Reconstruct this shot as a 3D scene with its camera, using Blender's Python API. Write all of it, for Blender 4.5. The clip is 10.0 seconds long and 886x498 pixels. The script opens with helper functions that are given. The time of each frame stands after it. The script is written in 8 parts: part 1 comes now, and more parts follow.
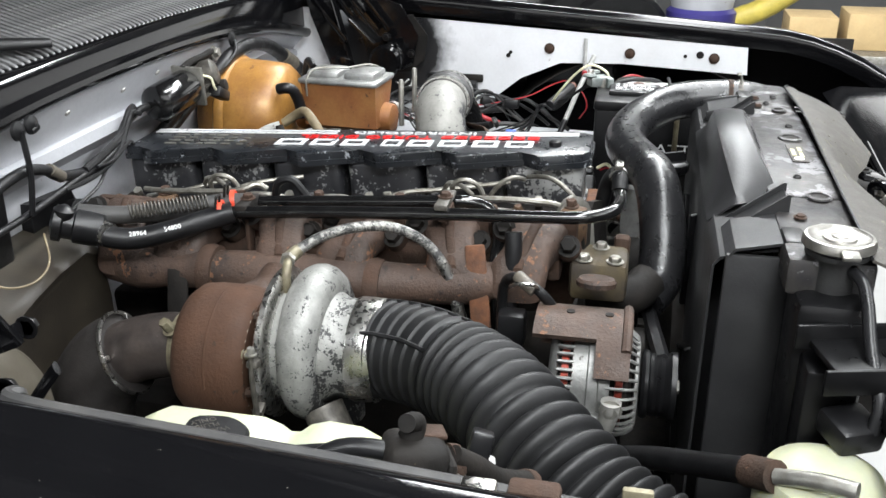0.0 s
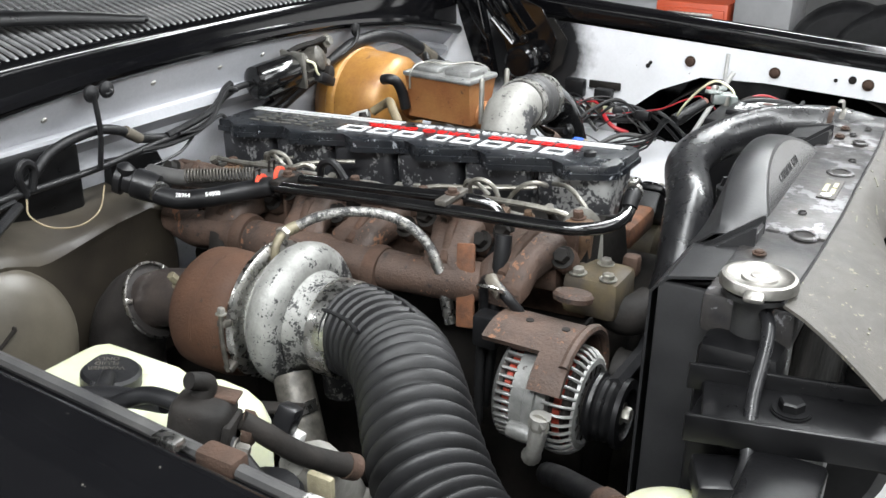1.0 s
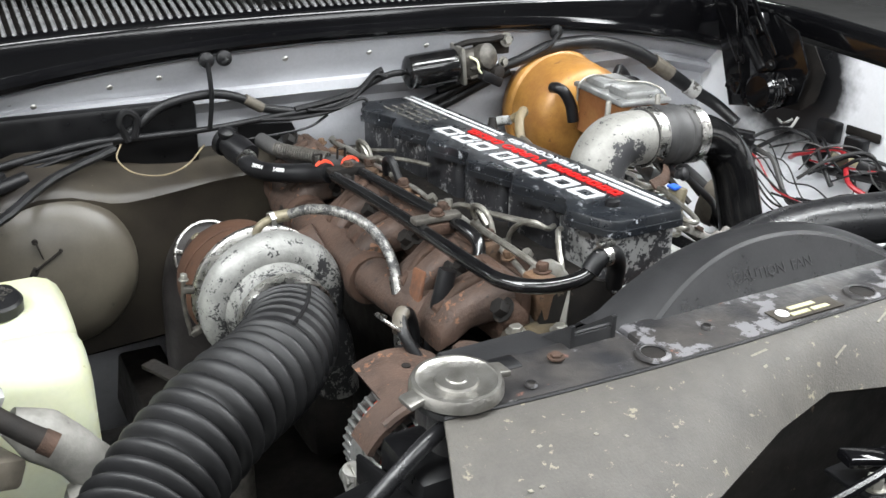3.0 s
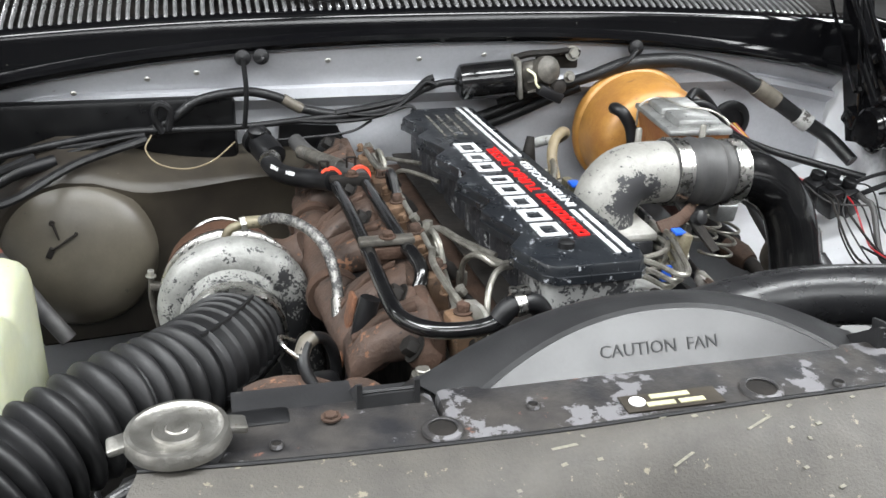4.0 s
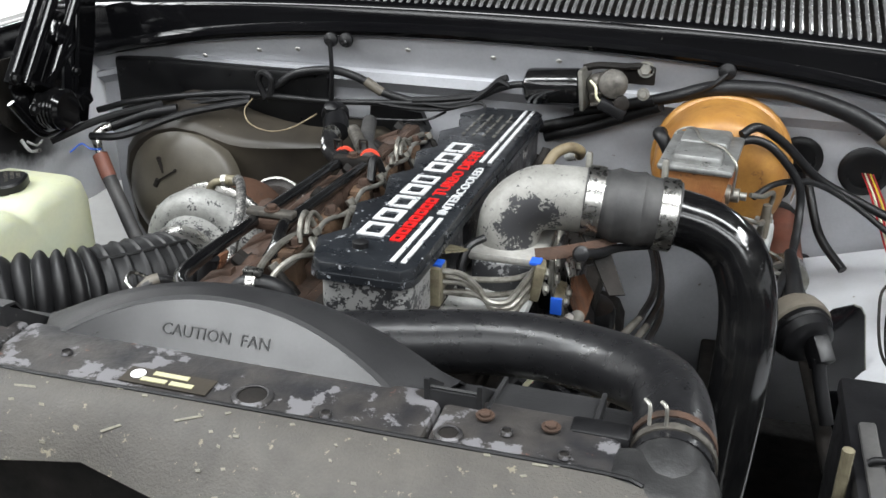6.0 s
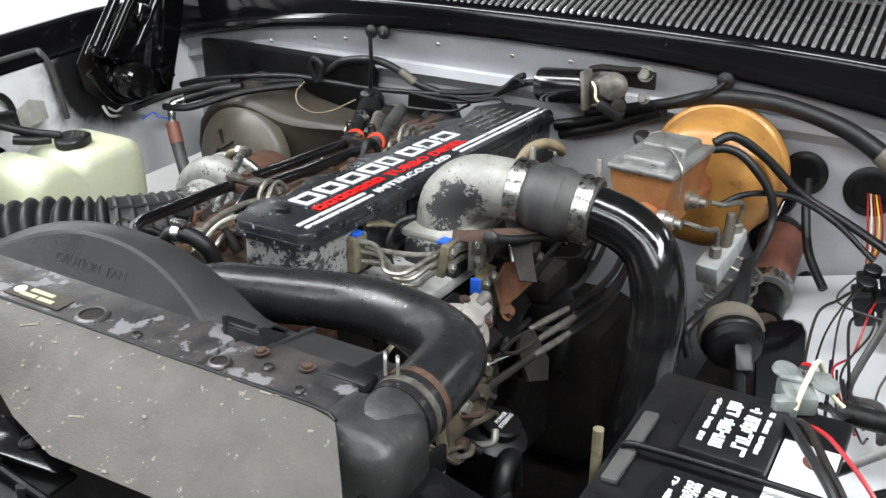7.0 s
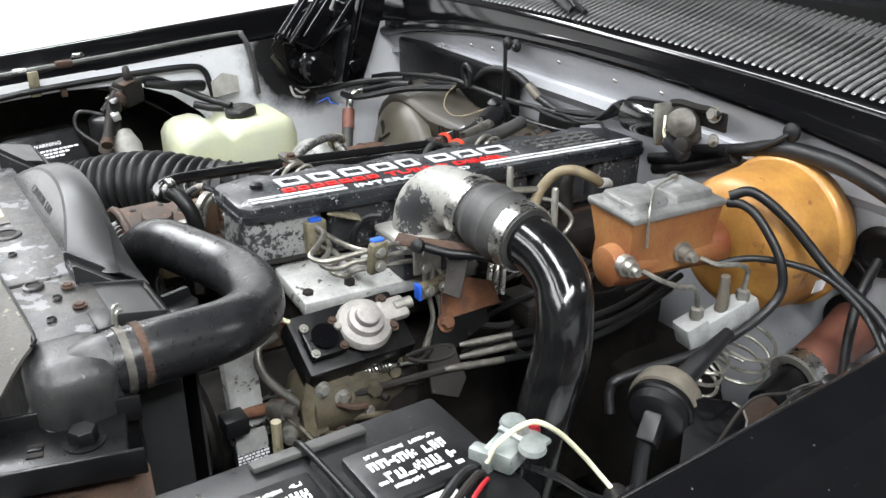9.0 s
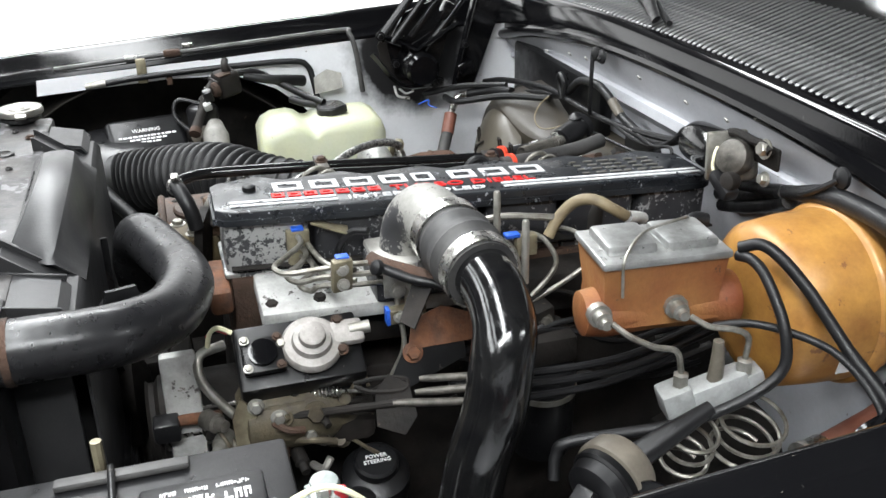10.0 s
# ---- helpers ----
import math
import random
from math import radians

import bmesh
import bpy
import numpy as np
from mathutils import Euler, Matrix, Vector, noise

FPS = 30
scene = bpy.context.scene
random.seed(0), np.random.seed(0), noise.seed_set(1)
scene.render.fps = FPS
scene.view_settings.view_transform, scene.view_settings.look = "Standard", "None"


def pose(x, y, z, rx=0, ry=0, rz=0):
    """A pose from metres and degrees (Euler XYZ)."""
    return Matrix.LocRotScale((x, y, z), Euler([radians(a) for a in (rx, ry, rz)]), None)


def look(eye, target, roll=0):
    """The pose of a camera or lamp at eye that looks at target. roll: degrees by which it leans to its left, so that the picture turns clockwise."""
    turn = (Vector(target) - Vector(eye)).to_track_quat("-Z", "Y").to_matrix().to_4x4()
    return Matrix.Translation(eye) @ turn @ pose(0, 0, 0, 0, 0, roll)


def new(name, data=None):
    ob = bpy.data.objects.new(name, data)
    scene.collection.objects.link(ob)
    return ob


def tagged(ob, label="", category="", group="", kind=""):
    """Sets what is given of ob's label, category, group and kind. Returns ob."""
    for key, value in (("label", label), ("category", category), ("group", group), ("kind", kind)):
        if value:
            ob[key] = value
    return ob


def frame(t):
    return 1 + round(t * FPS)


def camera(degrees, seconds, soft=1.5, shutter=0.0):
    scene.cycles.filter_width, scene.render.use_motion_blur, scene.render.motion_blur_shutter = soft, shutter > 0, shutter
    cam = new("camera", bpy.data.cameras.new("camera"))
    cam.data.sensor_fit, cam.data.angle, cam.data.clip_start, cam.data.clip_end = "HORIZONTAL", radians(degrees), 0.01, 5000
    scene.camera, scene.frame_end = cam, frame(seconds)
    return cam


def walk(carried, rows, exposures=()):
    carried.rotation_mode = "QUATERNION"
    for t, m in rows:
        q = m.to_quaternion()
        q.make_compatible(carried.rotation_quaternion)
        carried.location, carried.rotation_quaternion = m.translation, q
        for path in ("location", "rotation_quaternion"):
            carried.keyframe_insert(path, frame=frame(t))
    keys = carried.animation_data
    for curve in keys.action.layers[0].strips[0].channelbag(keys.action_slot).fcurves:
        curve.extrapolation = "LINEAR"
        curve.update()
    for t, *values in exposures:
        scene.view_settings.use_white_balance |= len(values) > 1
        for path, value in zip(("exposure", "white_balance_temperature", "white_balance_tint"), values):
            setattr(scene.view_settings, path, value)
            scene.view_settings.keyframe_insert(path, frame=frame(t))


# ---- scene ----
cam = camera(49.9, 10.0)
PATH = [
    (0, (-1.277, -0.431, 1.542), (0.529, -0.057, 0.768), 0.2),
    (0.5, (-1.248, -0.612, 1.541), (0.475, 0.045, 0.767), 0.5),
    (1, (-1.173, -0.772, 1.543), (0.433, 0.135, 0.771), 0.8),
    (1.5, (-1.085, -0.903, 1.546), (0.37, 0.233, 0.776), 1.1),
    (2, (-0.959, -1.002, 1.55), (0.333, 0.312, 0.774), 1.3),
    (2.5, (-0.819, -1.08, 1.558), (0.298, 0.371, 0.754), 2.0),
    (2.7, (-0.753, -1.115, 1.558), (0.271, 0.4, 0.748), 1.7),
    (3.8, (-0.38, -1.17, 1.552), (0.167, 0.576, 0.742), 1.7),
    (4, (-0.314, -1.18, 1.56), (0.132, 0.589, 0.74), 1.4),
    (4.5, (-0.15, -1.18, 1.567), (0.055, 0.627, 0.736), 1.2),
    (5, (0.031, -1.185, 1.566), (-0.029, 0.631, 0.73), 1.0),
    (5.2, (0.102, -1.194, 1.563), (-0.056, 0.618, 0.731), 0.6),
    (6.3, (0.499, -1.19, 1.604), (-0.144, 0.497, 0.744), 0.3),
    (6.5, (0.574, -1.187, 1.608), (-0.153, 0.466, 0.749), 0.2),
    (7, (0.742, -1.148, 1.607), (-0.167, 0.416, 0.754), -0.0),
    (7.5, (0.892, -1.107, 1.606), (-0.18, 0.353, 0.759), 0.2),
    (8, (1.01, -1.024, 1.607), (-0.21, 0.314, 0.758), 0.1),
    (8.5, (1.121, -0.903, 1.608), (-0.272, 0.251, 0.754), -0.2),
    (9, (1.197, -0.759, 1.612), (-0.34, 0.217, 0.785), -0.4),
    (9.5, (1.218, -0.588, 1.606), (-0.429, 0.191, 0.78), -0.9),
    (10, (1.249, -0.408, 1.6), (-0.5, 0.101, 0.775), -1.3),
]
walk(cam, [(t, look(eye, target, roll)) for t, eye, target, roll in PATH],
     exposures=[(0, -0.15), (1.5, 0.0), (2.5, -0.05), (4.5, -0.11), (6.5, -0.52), (7.0, -0.30), (8, 0.0), (10, -0.15)])
# ---- light of the workshop ----
world = bpy.data.worlds.new("world")
world.use_nodes = True
world.node_tree.nodes["Background"].inputs[0].default_value = (0.9, 0.95, 1.0, 1)
world.node_tree.nodes["Background"].inputs[1].default_value = 0.06
scene.world = world
scene.view_settings.exposure = 0.0


def tube_lamp(x, y, z, long, wide, watts, turn=0.0):
    data = bpy.data.lights.new("tube_lamp", "AREA")
    data.shape, data.size, data.size_y, data.energy = "RECTANGLE", wide, long, watts
    data.color = (0.955, 0.985, 1.0)
    ob = new("tube_lamp", data)
    ob.matrix_world = pose(x, y, z, 0, 0, turn)
    return ob


# the wide pair at y -3.70 is added unseen to whiten the shroud's front
for lx, ly, watts, turn, wide in ((-2.6, -0.9, 190, 0, 0.42), (2.6, -0.9, 190, 0, 0.42), (-1.3, -0.80, 105, 90, 0.42), (1.3, -0.80, 105, 90, 0.42), (-1.3, -2.45, 30, 90, 0.42), (1.3, -2.45, 30, 90, 0.42), (-1.22, -3.70, 100, 90, 1.1), (1.22, -3.70, 100, 90, 1.1), (-3.2, 4.2, 110, 0, 0.42), (3.2, 4.2, 110, 0, 0.42)):
    tube_lamp(lx, ly, 3.28, 2.4, wide, watts, turn)

# ---- mesh helpers ----
V = Vector


def spline(points, steps=6):
    """Points of a smooth line through the given ones."""
    p = [V(q) for q in points]
    if len(p) < 3:
        return p
    p = [2 * p[0] - p[1]] + p + [2 * p[-1] - p[-2]]
    out = []
    for i in range(1, len(p) - 2):
        a, b, c, d = p[i - 1:i + 3]
        for k in range(steps):
            t = k / steps
            out.append(0.5 * ((2 * b) + (c - a) * t + (2 * a - 5 * b + 4 * c - d) * t * t + (3 * b - a - 3 * c + d) * t ** 3))
    out.append(p[-2])
    return out


def rings(bm, loops, cap=True, close=False):
    """Skin a row of loops of points."""
    made = [[bm.verts.new(q) for q in loop] for loop in loops]
    n = len(made[0])
    pairs = list(zip(made, made[1:])) + ([(made[-1], made[0])] if close else [])
    for a, b in pairs:
        for i in range(n):
            bm.faces.new((a[i], a[(i + 1) % n], b[(i + 1) % n], b[i]))
    if cap and not close:
        bm.faces.new(made[0][::-1])
        bm.faces.new(made[-1])
    return bm


def tube(points, r, n=10, steps=6, bm=None, flat=1.0, round_ends=False):
    """A round bar or hose along a smooth line; r: one radius, a list along the points, or a function of 0..1."""
    bm = bm or bmesh.new()
    line = spline(points, steps) if steps > 1 else [V(q) for q in points]
    m = len(line)
    tangents = [(line[min(i + 1, m - 1)] - line[max(i - 1, 0)]).normalized() for i in range(m)]
    side = tangents[0].orthogonal().normalized()
    loops = []
    for i in range(m):
        side = (side - tangents[i] * side.dot(tangents[i])).normalized()
        up = tangents[i].cross(side)
        s = i / (m - 1)
        if callable(r):
            rad = r(s)
        elif isinstance(r, (list, tuple)):
            f = s * (len(r) - 1)
            k = min(int(f), len(r) - 2)
            rad = r[k] + (r[k + 1] - r[k]) * (f - k)
        else:
            rad = r
        loops.append([line[i] + rad * (math.cos(a) * side + flat * math.sin(a) * up) for a in (2 * math.pi * j / n for j in range(n))])
    return rings(bm, loops)


def basis(at, axis, up=(0, 0, 1)):
    """A matrix at a place whose z goes along axis."""
    z = V(axis).normalized()
    x = V(up).cross(z)
    if x.length < 1e-4:
        x = V((1, 0, 0)).cross(z) if abs(z.x) < 0.9 else V((0, 1, 0)).cross(z)
    x.normalize()
    y = z.cross(x)
    return Matrix(((x.x, y.x, z.x, at[0]), (x.y, y.y, z.y, at[1]), (x.z, y.z, z.z, at[2]), (0, 0, 0, 1)))


def lathe(profile, at, axis=(0, 0, 1), n=28, bm=None, lobes=None):
    """A turned shape: profile of (radius, height along the axis)."""
    bm = bm or bmesh.new()
    m = basis(at, axis)
    loops = []
    for r, h in profile:
        loop = []
        for j in range(n):
            a = 2 * math.pi * j / n
            q = r * (lobes(a) if lobes else 1)
            loop.append(m @ V((q * math.cos(a), q * math.sin(a), h)))
        loops.append(loop)
    return rings(bm, loops)


def hollow(profile_out, profile_in, at, axis, n=28, bm=None):
    """A turned shell, open at both ends."""
    bm = bm or bmesh.new()
    m = basis(at, axis)
    loops = [[m @ V((r * math.cos(2 * math.pi * j / n), r * math.sin(2 * math.pi * j / n), h)) for j in range(n)] for r, h in list(profile_out) + list(profile_in)[::-1]]
    return rings(bm, loops, cap=False, close=True)


def box(c, s, bevel=0.003, m=None, bm=None, seg=2):
    """A box of size s about c with rounded edges; m turns it about c."""
    bm = bm or bmesh.new()
    t = Matrix.Translation(c) @ (m or Matrix()) @ Matrix.Diagonal((*s, 1))
    made = bmesh.ops.create_cube(bm, size=1, matrix=t)
    if bevel:
        verts = set(made["verts"])
        edges = [e for e in bm.edges if e.verts[0] in verts and e.verts[1] in verts]
        bmesh.ops.bevel(bm, geom=edges, offset=bevel, segments=seg, affect="EDGES", profile=0.5, clamp_overlap=True)
    return bm


def prism(outline, low, high, m=None, bevel=0.0, bm=None, seg=2):
    """An outline in x, y raised from low to high, then laid by m."""
    bm = bm or bmesh.new()
    m = m or Matrix()
    a = [bm.verts.new(m @ V((x, y, low))) for x, y in outline]
    b = [bm.verts.new(m @ V((x, y, high))) for x, y in outline]
    n = len(outline)
    bottom, top = bm.faces.new(a[::-1]), bm.faces.new(b)
    for i in range(n):
        bm.faces.new((a[i], a[(i + 1) % n], b[(i + 1) % n], b[i]))
    if bevel:
        bmesh.ops.bevel(bm, geom=list(top.edges), offset=bevel, segments=seg, affect="EDGES", profile=0.5, clamp_overlap=True)
    return bm


def sheet(grid, thick, bm=None):
    """A bent plate: rows of points, thickened downwards along its normals."""
    bm = bm or bmesh.new()
    h, w = len(grid), len(grid[0])
    g = [[V(q) for q in row] for row in grid]
    nor = [[None] * w for _ in range(h)]
    for i in range(h):
        for j in range(w):
            du = g[min(i + 1, h - 1)][j] - g[max(i - 1, 0)][j]
            dv = g[i][min(j + 1, w - 1)] - g[i][max(j - 1, 0)]
            nor[i][j] = du.cross(dv).normalized()
    top = [[bm.verts.new(q) for q in row] for row in g]
    low = [[bm.verts.new(g[i][j] - thick * nor[i][j]) for j in range(w)] for i in range(h)]
    for i in range(h - 1):
        for j in range(w - 1):
            bm.faces.new((top[i][j], top[i + 1][j], top[i + 1][j + 1], top[i][j + 1]))
            bm.faces.new((low[i][j], low[i][j + 1], low[i + 1][j + 1], low[i + 1][j]))
    rim = [(0, j) for j in range(w)] + [(i, w - 1) for i in range(1, h)] + [(h - 1, j) for j in range(w - 2, -1, -1)] + [(i, 0) for i in range(h - 2, 0, -1)]
    for k in range(len(rim)):
        (a, b), (c, d) = rim[k], rim[(k + 1) % len(rim)]
        bm.faces.new((top[a][b], top[c][d], low[c][d], low[a][b]))
    return bm


def bolt(at, axis=(0, 0, 1), r=0.007, h=0.006, bm=None):
    """A hexagon head on a washer."""
    bm = lathe([(r * 1.45, 0), (r * 1.45, 0.0015), (r, 0.0016)], at, axis, 14, bm)
    return lathe([(r, 0), (r, h * 0.85), (r * 0.86, h)], at, axis, 6, bm)


BASE = {}


def mesh_of(name, bm, material, sharp=38):
    bmesh.ops.recalc_face_normals(bm, faces=bm.faces)
    limit = radians(sharp)
    for f in bm.faces:
        f.smooth = True
    for e in bm.edges:
        e.smooth = len(e.link_faces) == 2 and e.calc_face_angle(0) < limit
    me = bpy.data.meshes.new(name)
    bm.to_mesh(me)
    bm.free()
    me.materials.append(material)
    return me


def thing(name, at, label, category, group="", kind=""):
    ob = new(name)
    ob.empty_display_size = 0.05
    ob.location = at
    BASE[ob] = V(at)
    return tagged(ob, label, category, group, kind)


def part(name, bm, material, parent, label="", sharp=38):
    """One mesh under a thing or under a part, built in world places."""
    o = BASE[parent]
    bmesh.ops.translate(bm, verts=bm.verts, vec=-o)
    ob = new(name, mesh_of(name, bm, material, sharp))
    ob.parent = parent
    BASE[ob] = o
    return tagged(ob, label)


def solo(name, bm, material, label, category, group="", kind="", sharp=38):
    """A thing of one mesh, its origin at its base."""
    co = [v.co.copy() for v in bm.verts]
    o = V(((min(c.x for c in co) + max(c.x for c in co)) / 2, (min(c.y for c in co) + max(c.y for c in co)) / 2, min(c.z for c in co)))
    bmesh.ops.translate(bm, verts=bm.verts, vec=-o)
    ob = new(name, mesh_of(name, bm, material, sharp))
    ob.location = o
    BASE[ob] = o
    return tagged(ob, label, category, group, kind)


def text_bm(words, size, m, thick=0.0012, align="LEFT", squeeze=1.0):
    """Raised letters: x along the line, y up, laid by m."""
    cu = bpy.data.curves.new("letters", "FONT")
    cu.body, cu.size, cu.extrude, cu.align_x, cu.resolution_u = words, size, thick / 2, align, 2
    ob = bpy.data.objects.new("letters", cu)
    scene.collection.objects.link(ob)
    bpy.context.view_layer.update()
    me = bpy.data.meshes.new_from_object(ob.evaluated_get(bpy.context.evaluated_depsgraph_get()))
    bm = bmesh.new()
    bm.from_mesh(me)
    bmesh.ops.transform(bm, matrix=m @ Matrix.Diagonal((squeeze, 1, 1, 1)), verts=bm.verts)
    bpy.data.objects.remove(ob)
    bpy.data.curves.remove(cu)
    bpy.data.meshes.remove(me)
    return bm


# ---- materials ----
def mat(name, col, rough=0.5, metal=0.0, col2=None, scale=12.0, mix=0.6, fine=150.0, bump=0.15, chip=None, coat=0.0, spots=None, waxy=0.0, bias=0.5, spread=0.16, spec=0.5, patch=None, fog=None, rvar=1.0):
    """A worn surface: two tones blended by a broad noise, a fine grain, chips of another colour and scattered spots.
    chip: (colour, share 0..1, scale, roughness, metal); spots: (colour, share, scale)."""
    m = bpy.data.materials.new(name)
    m.use_nodes = True
    nt = m.node_tree
    b = nt.nodes["Principled BSDF"]
    tc = nt.nodes.new("ShaderNodeTexCoord")

    def noise_tex(s, detail=5.0, r=0.6):
        n = nt.nodes.new("ShaderNodeTexNoise")
        n.inputs["Scale"].default_value, n.inputs["Detail"].default_value, n.inputs["Roughness"].default_value = s, detail, r
        nt.links.new(tc.outputs["Object"], n.inputs["Vector"])
        return n.outputs["Fac"]

    def ramp(fac, lo, hi):
        n = nt.nodes.new("ShaderNodeMapRange")
        n.inputs["From Min"].default_value, n.inputs["From Max"].default_value = lo, hi
        nt.links.new(fac, n.inputs["Value"])
        return n.outputs["Result"]

    def blend(fac, a, c):
        n = nt.nodes.new("ShaderNodeMix")
        n.data_type = "RGBA"
        nt.links.new(fac, n.inputs["Factor"])
        for sock, val in ((n.inputs[6], a), (n.inputs[7], c)):
            if isinstance(val, tuple):
                sock.default_value = (*val, 1)
            else:
                nt.links.new(val, sock)
        return n.outputs[2]

    def fblend(fac, a, c):
        n = nt.nodes.new("ShaderNodeMix")
        nt.links.new(fac, n.inputs["Factor"])
        for sock, val in ((n.inputs[2], a), (n.inputs[3], c)):
            if isinstance(val, (int, float)):
                sock.default_value = val
            else:
                nt.links.new(val, sock)
        return n.outputs[0]

    col2 = col2 or tuple(c * 0.72 for c in col)
    colour = blend(ramp(noise_tex(scale), bias - spread, bias + spread), col, col2)
    grain = noise_tex(fine, 3.0)
    darker = nt.nodes.new("ShaderNodeMix")
    darker.data_type, darker.blend_type = "RGBA", "MULTIPLY"
    darker.inputs["Factor"].default_value = 0.35 * mix
    nt.links.new(colour, darker.inputs[6])
    nt.links.new(grain, darker.inputs[7])
    colour = darker.outputs[2]
    rough_out = fblend(ramp(noise_tex(scale * 2.3), 0.3, 0.7), max(rough - 0.1 * rvar, 0.02), min(rough + 0.12 * rvar, 1))
    metal_out = metal
    height = grain
    if spots:
        colour = blend(ramp(noise_tex(spots[2], 4.0, 0.7), 0.72 - spots[1] * 0.3, 0.76 - spots[1] * 0.3), colour, spots[0])
    if chip:
        broad = noise_tex(chip[2] * 0.22, 2.0)
        sharp = noise_tex(chip[2], 6.0, 0.68)
        add = nt.nodes.new("ShaderNodeMath")
        add.operation = "ADD"
        nt.links.new(ramp(broad, 0.2, 0.8), add.inputs[0])
        nt.links.new(ramp(sharp, 0.25, 0.75), add.inputs[1])
        total = add.outputs[0]
        if patch:  # worn most about one place: (centre, radius, weight)
            far = nt.nodes.new("ShaderNodeVectorMath")
            far.operation = "DISTANCE"
            far.inputs[1].default_value = patch[0]
            nt.links.new(tc.outputs["Object"], far.inputs[0])
            more = nt.nodes.new("ShaderNodeMath")
            more.operation = "MULTIPLY_ADD"
            more.inputs[1].default_value = patch[2]
            nt.links.new(ramp(far.outputs["Value"], patch[1], patch[1] * 0.45), more.inputs[0])
            nt.links.new(total, more.inputs[2])
            total = more.outputs[0]
        edge = 1.52 - chip[1] * 1.04
        mask = ramp(total, edge - 0.025, edge + 0.025)
        colour = blend(mask, colour, chip[0])
        rough_out = fblend(mask, rough_out, chip[3])
        metal_out = fblend(mask, metal, chip[4])
        height = fblend(mask, grain, 0.15)
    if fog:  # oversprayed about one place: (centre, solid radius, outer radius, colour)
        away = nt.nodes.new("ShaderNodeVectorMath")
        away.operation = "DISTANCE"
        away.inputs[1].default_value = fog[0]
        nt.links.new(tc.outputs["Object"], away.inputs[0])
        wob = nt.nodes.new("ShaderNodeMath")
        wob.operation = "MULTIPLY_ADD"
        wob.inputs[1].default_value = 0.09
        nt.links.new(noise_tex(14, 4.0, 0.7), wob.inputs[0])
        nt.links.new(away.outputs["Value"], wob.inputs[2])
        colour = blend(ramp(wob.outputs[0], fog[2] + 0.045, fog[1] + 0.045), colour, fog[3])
    nt.links.new(colour, b.inputs["Base Color"])
    nt.links.new(rough_out, b.inputs["Roughness"])
    if isinstance(metal_out, (int, float)):
        b.inputs["Metallic"].default_value = metal_out
    else:
        nt.links.new(metal_out, b.inputs["Metallic"])
    b.inputs["Specular IOR Level"].default_value = spec
    if coat:
        b.inputs["Coat Weight"].default_value, b.inputs["Coat Roughness"].default_value = coat, 0.08
    if waxy:
        b.inputs["Subsurface Weight"].default_value = waxy
        b.inputs["Subsurface Radius"].default_value = (0.03, 0.03, 0.015)
        b.inputs["Subsurface Scale"].default_value = 0.6
    if bump:
        bn = nt.nodes.new("ShaderNodeBump")
        bn.inputs["Strength"].default_value, bn.inputs["Distance"].default_value = bump, 0.002
        nt.links.new(height, bn.inputs["Height"])
        nt.links.new(bn.outputs["Normal"], b.inputs["Normal"])
    return m


def glow(name, col, strength):
    m = bpy.data.materials.new(name)
    m.use_nodes = True
    b = m.node_tree.nodes["Principled BSDF"]
    b.inputs["Base Color"].default_value = (*col, 1)
    b.inputs["Emission Color"].default_value, b.inputs["Emission Strength"].default_value = (*col, 1), strength
    return m


DOME = mat("pale_olive_plastic", (0.086, 0.076, 0.058), 0.40, 0, (0.05, 0.043, 0.032), 9, 0.6, 240, 0.06, spots=((0.03, 0.025, 0.02), 0.10, 40), rvar=0.2)
GLOSS_BLACK = mat("gloss_black_paint", (0.0025, 0.0025, 0.003), 0.09, 0, (0.004, 0.004, 0.0045), 6, 0.3, 300, 0.03, spots=((0.09, 0.085, 0.075), 0.1, 120), spec=0.36, rvar=0.4)
SATIN_BLACK = mat("satin_black_paint", (0.003, 0.003, 0.0034), 0.34, 0, (0.006, 0.006, 0.0065), 14, 0.5, 200, 0.1, spots=((0.06, 0.055, 0.05), 0.09, 90), spec=0.24)
PIPE_BLACK = mat("pipe_black_paint", (0.004, 0.004, 0.0045), 0.12, 0, (0.008, 0.008, 0.008), 30, 0.4, 120, 0.10, coat=0.3)
DARK = mat("grimy_dark_metal", (0.006, 0.0055, 0.005), 0.7, 0.1, (0.018, 0.015, 0.013), 18, 0.6, 160, 0.3, spots=((0.07, 0.055, 0.04), 0.12, 60), spec=0.25)
RUBBER = mat("black_rubber", (0.0045, 0.0045, 0.005), 0.42, 0, (0.010, 0.010, 0.011), 14, 0.6, 300, 0.1, spec=0.32)
RUBBER_DUSTY = mat("dusty_black_rubber", (0.022, 0.022, 0.023), 0.55, 0, (0.06, 0.058, 0.056), 16, 0.6, 240, 0.12, spots=((0.2, 0.19, 0.17), 0.1, 70))
HOSE_SHINY = mat("shiny_radiator_hose", (0.009, 0.009, 0.010), 0.29, 0, (0.014, 0.014, 0.015), 40, 0.5, 90, 0.2, rvar=0.4, spec=0.4)
PLASTIC_BLACK = mat("black_plastic", (0.0045, 0.0045, 0.005), 0.36, 0, (0.010, 0.010, 0.011), 14, 0.5, 240, 0.08, spots=((0.09, 0.09, 0.09), 0.08, 110), spec=0.32)
SHROUD = mat("grey_black_shroud_plastic", (0.017, 0.017, 0.018), 0.36, 0, (0.025, 0.025, 0.026), 24, 0.7, 320, 0.1, rvar=0.3, spec=0.3, spots=((0.07, 0.068, 0.064), 0.08, 60))
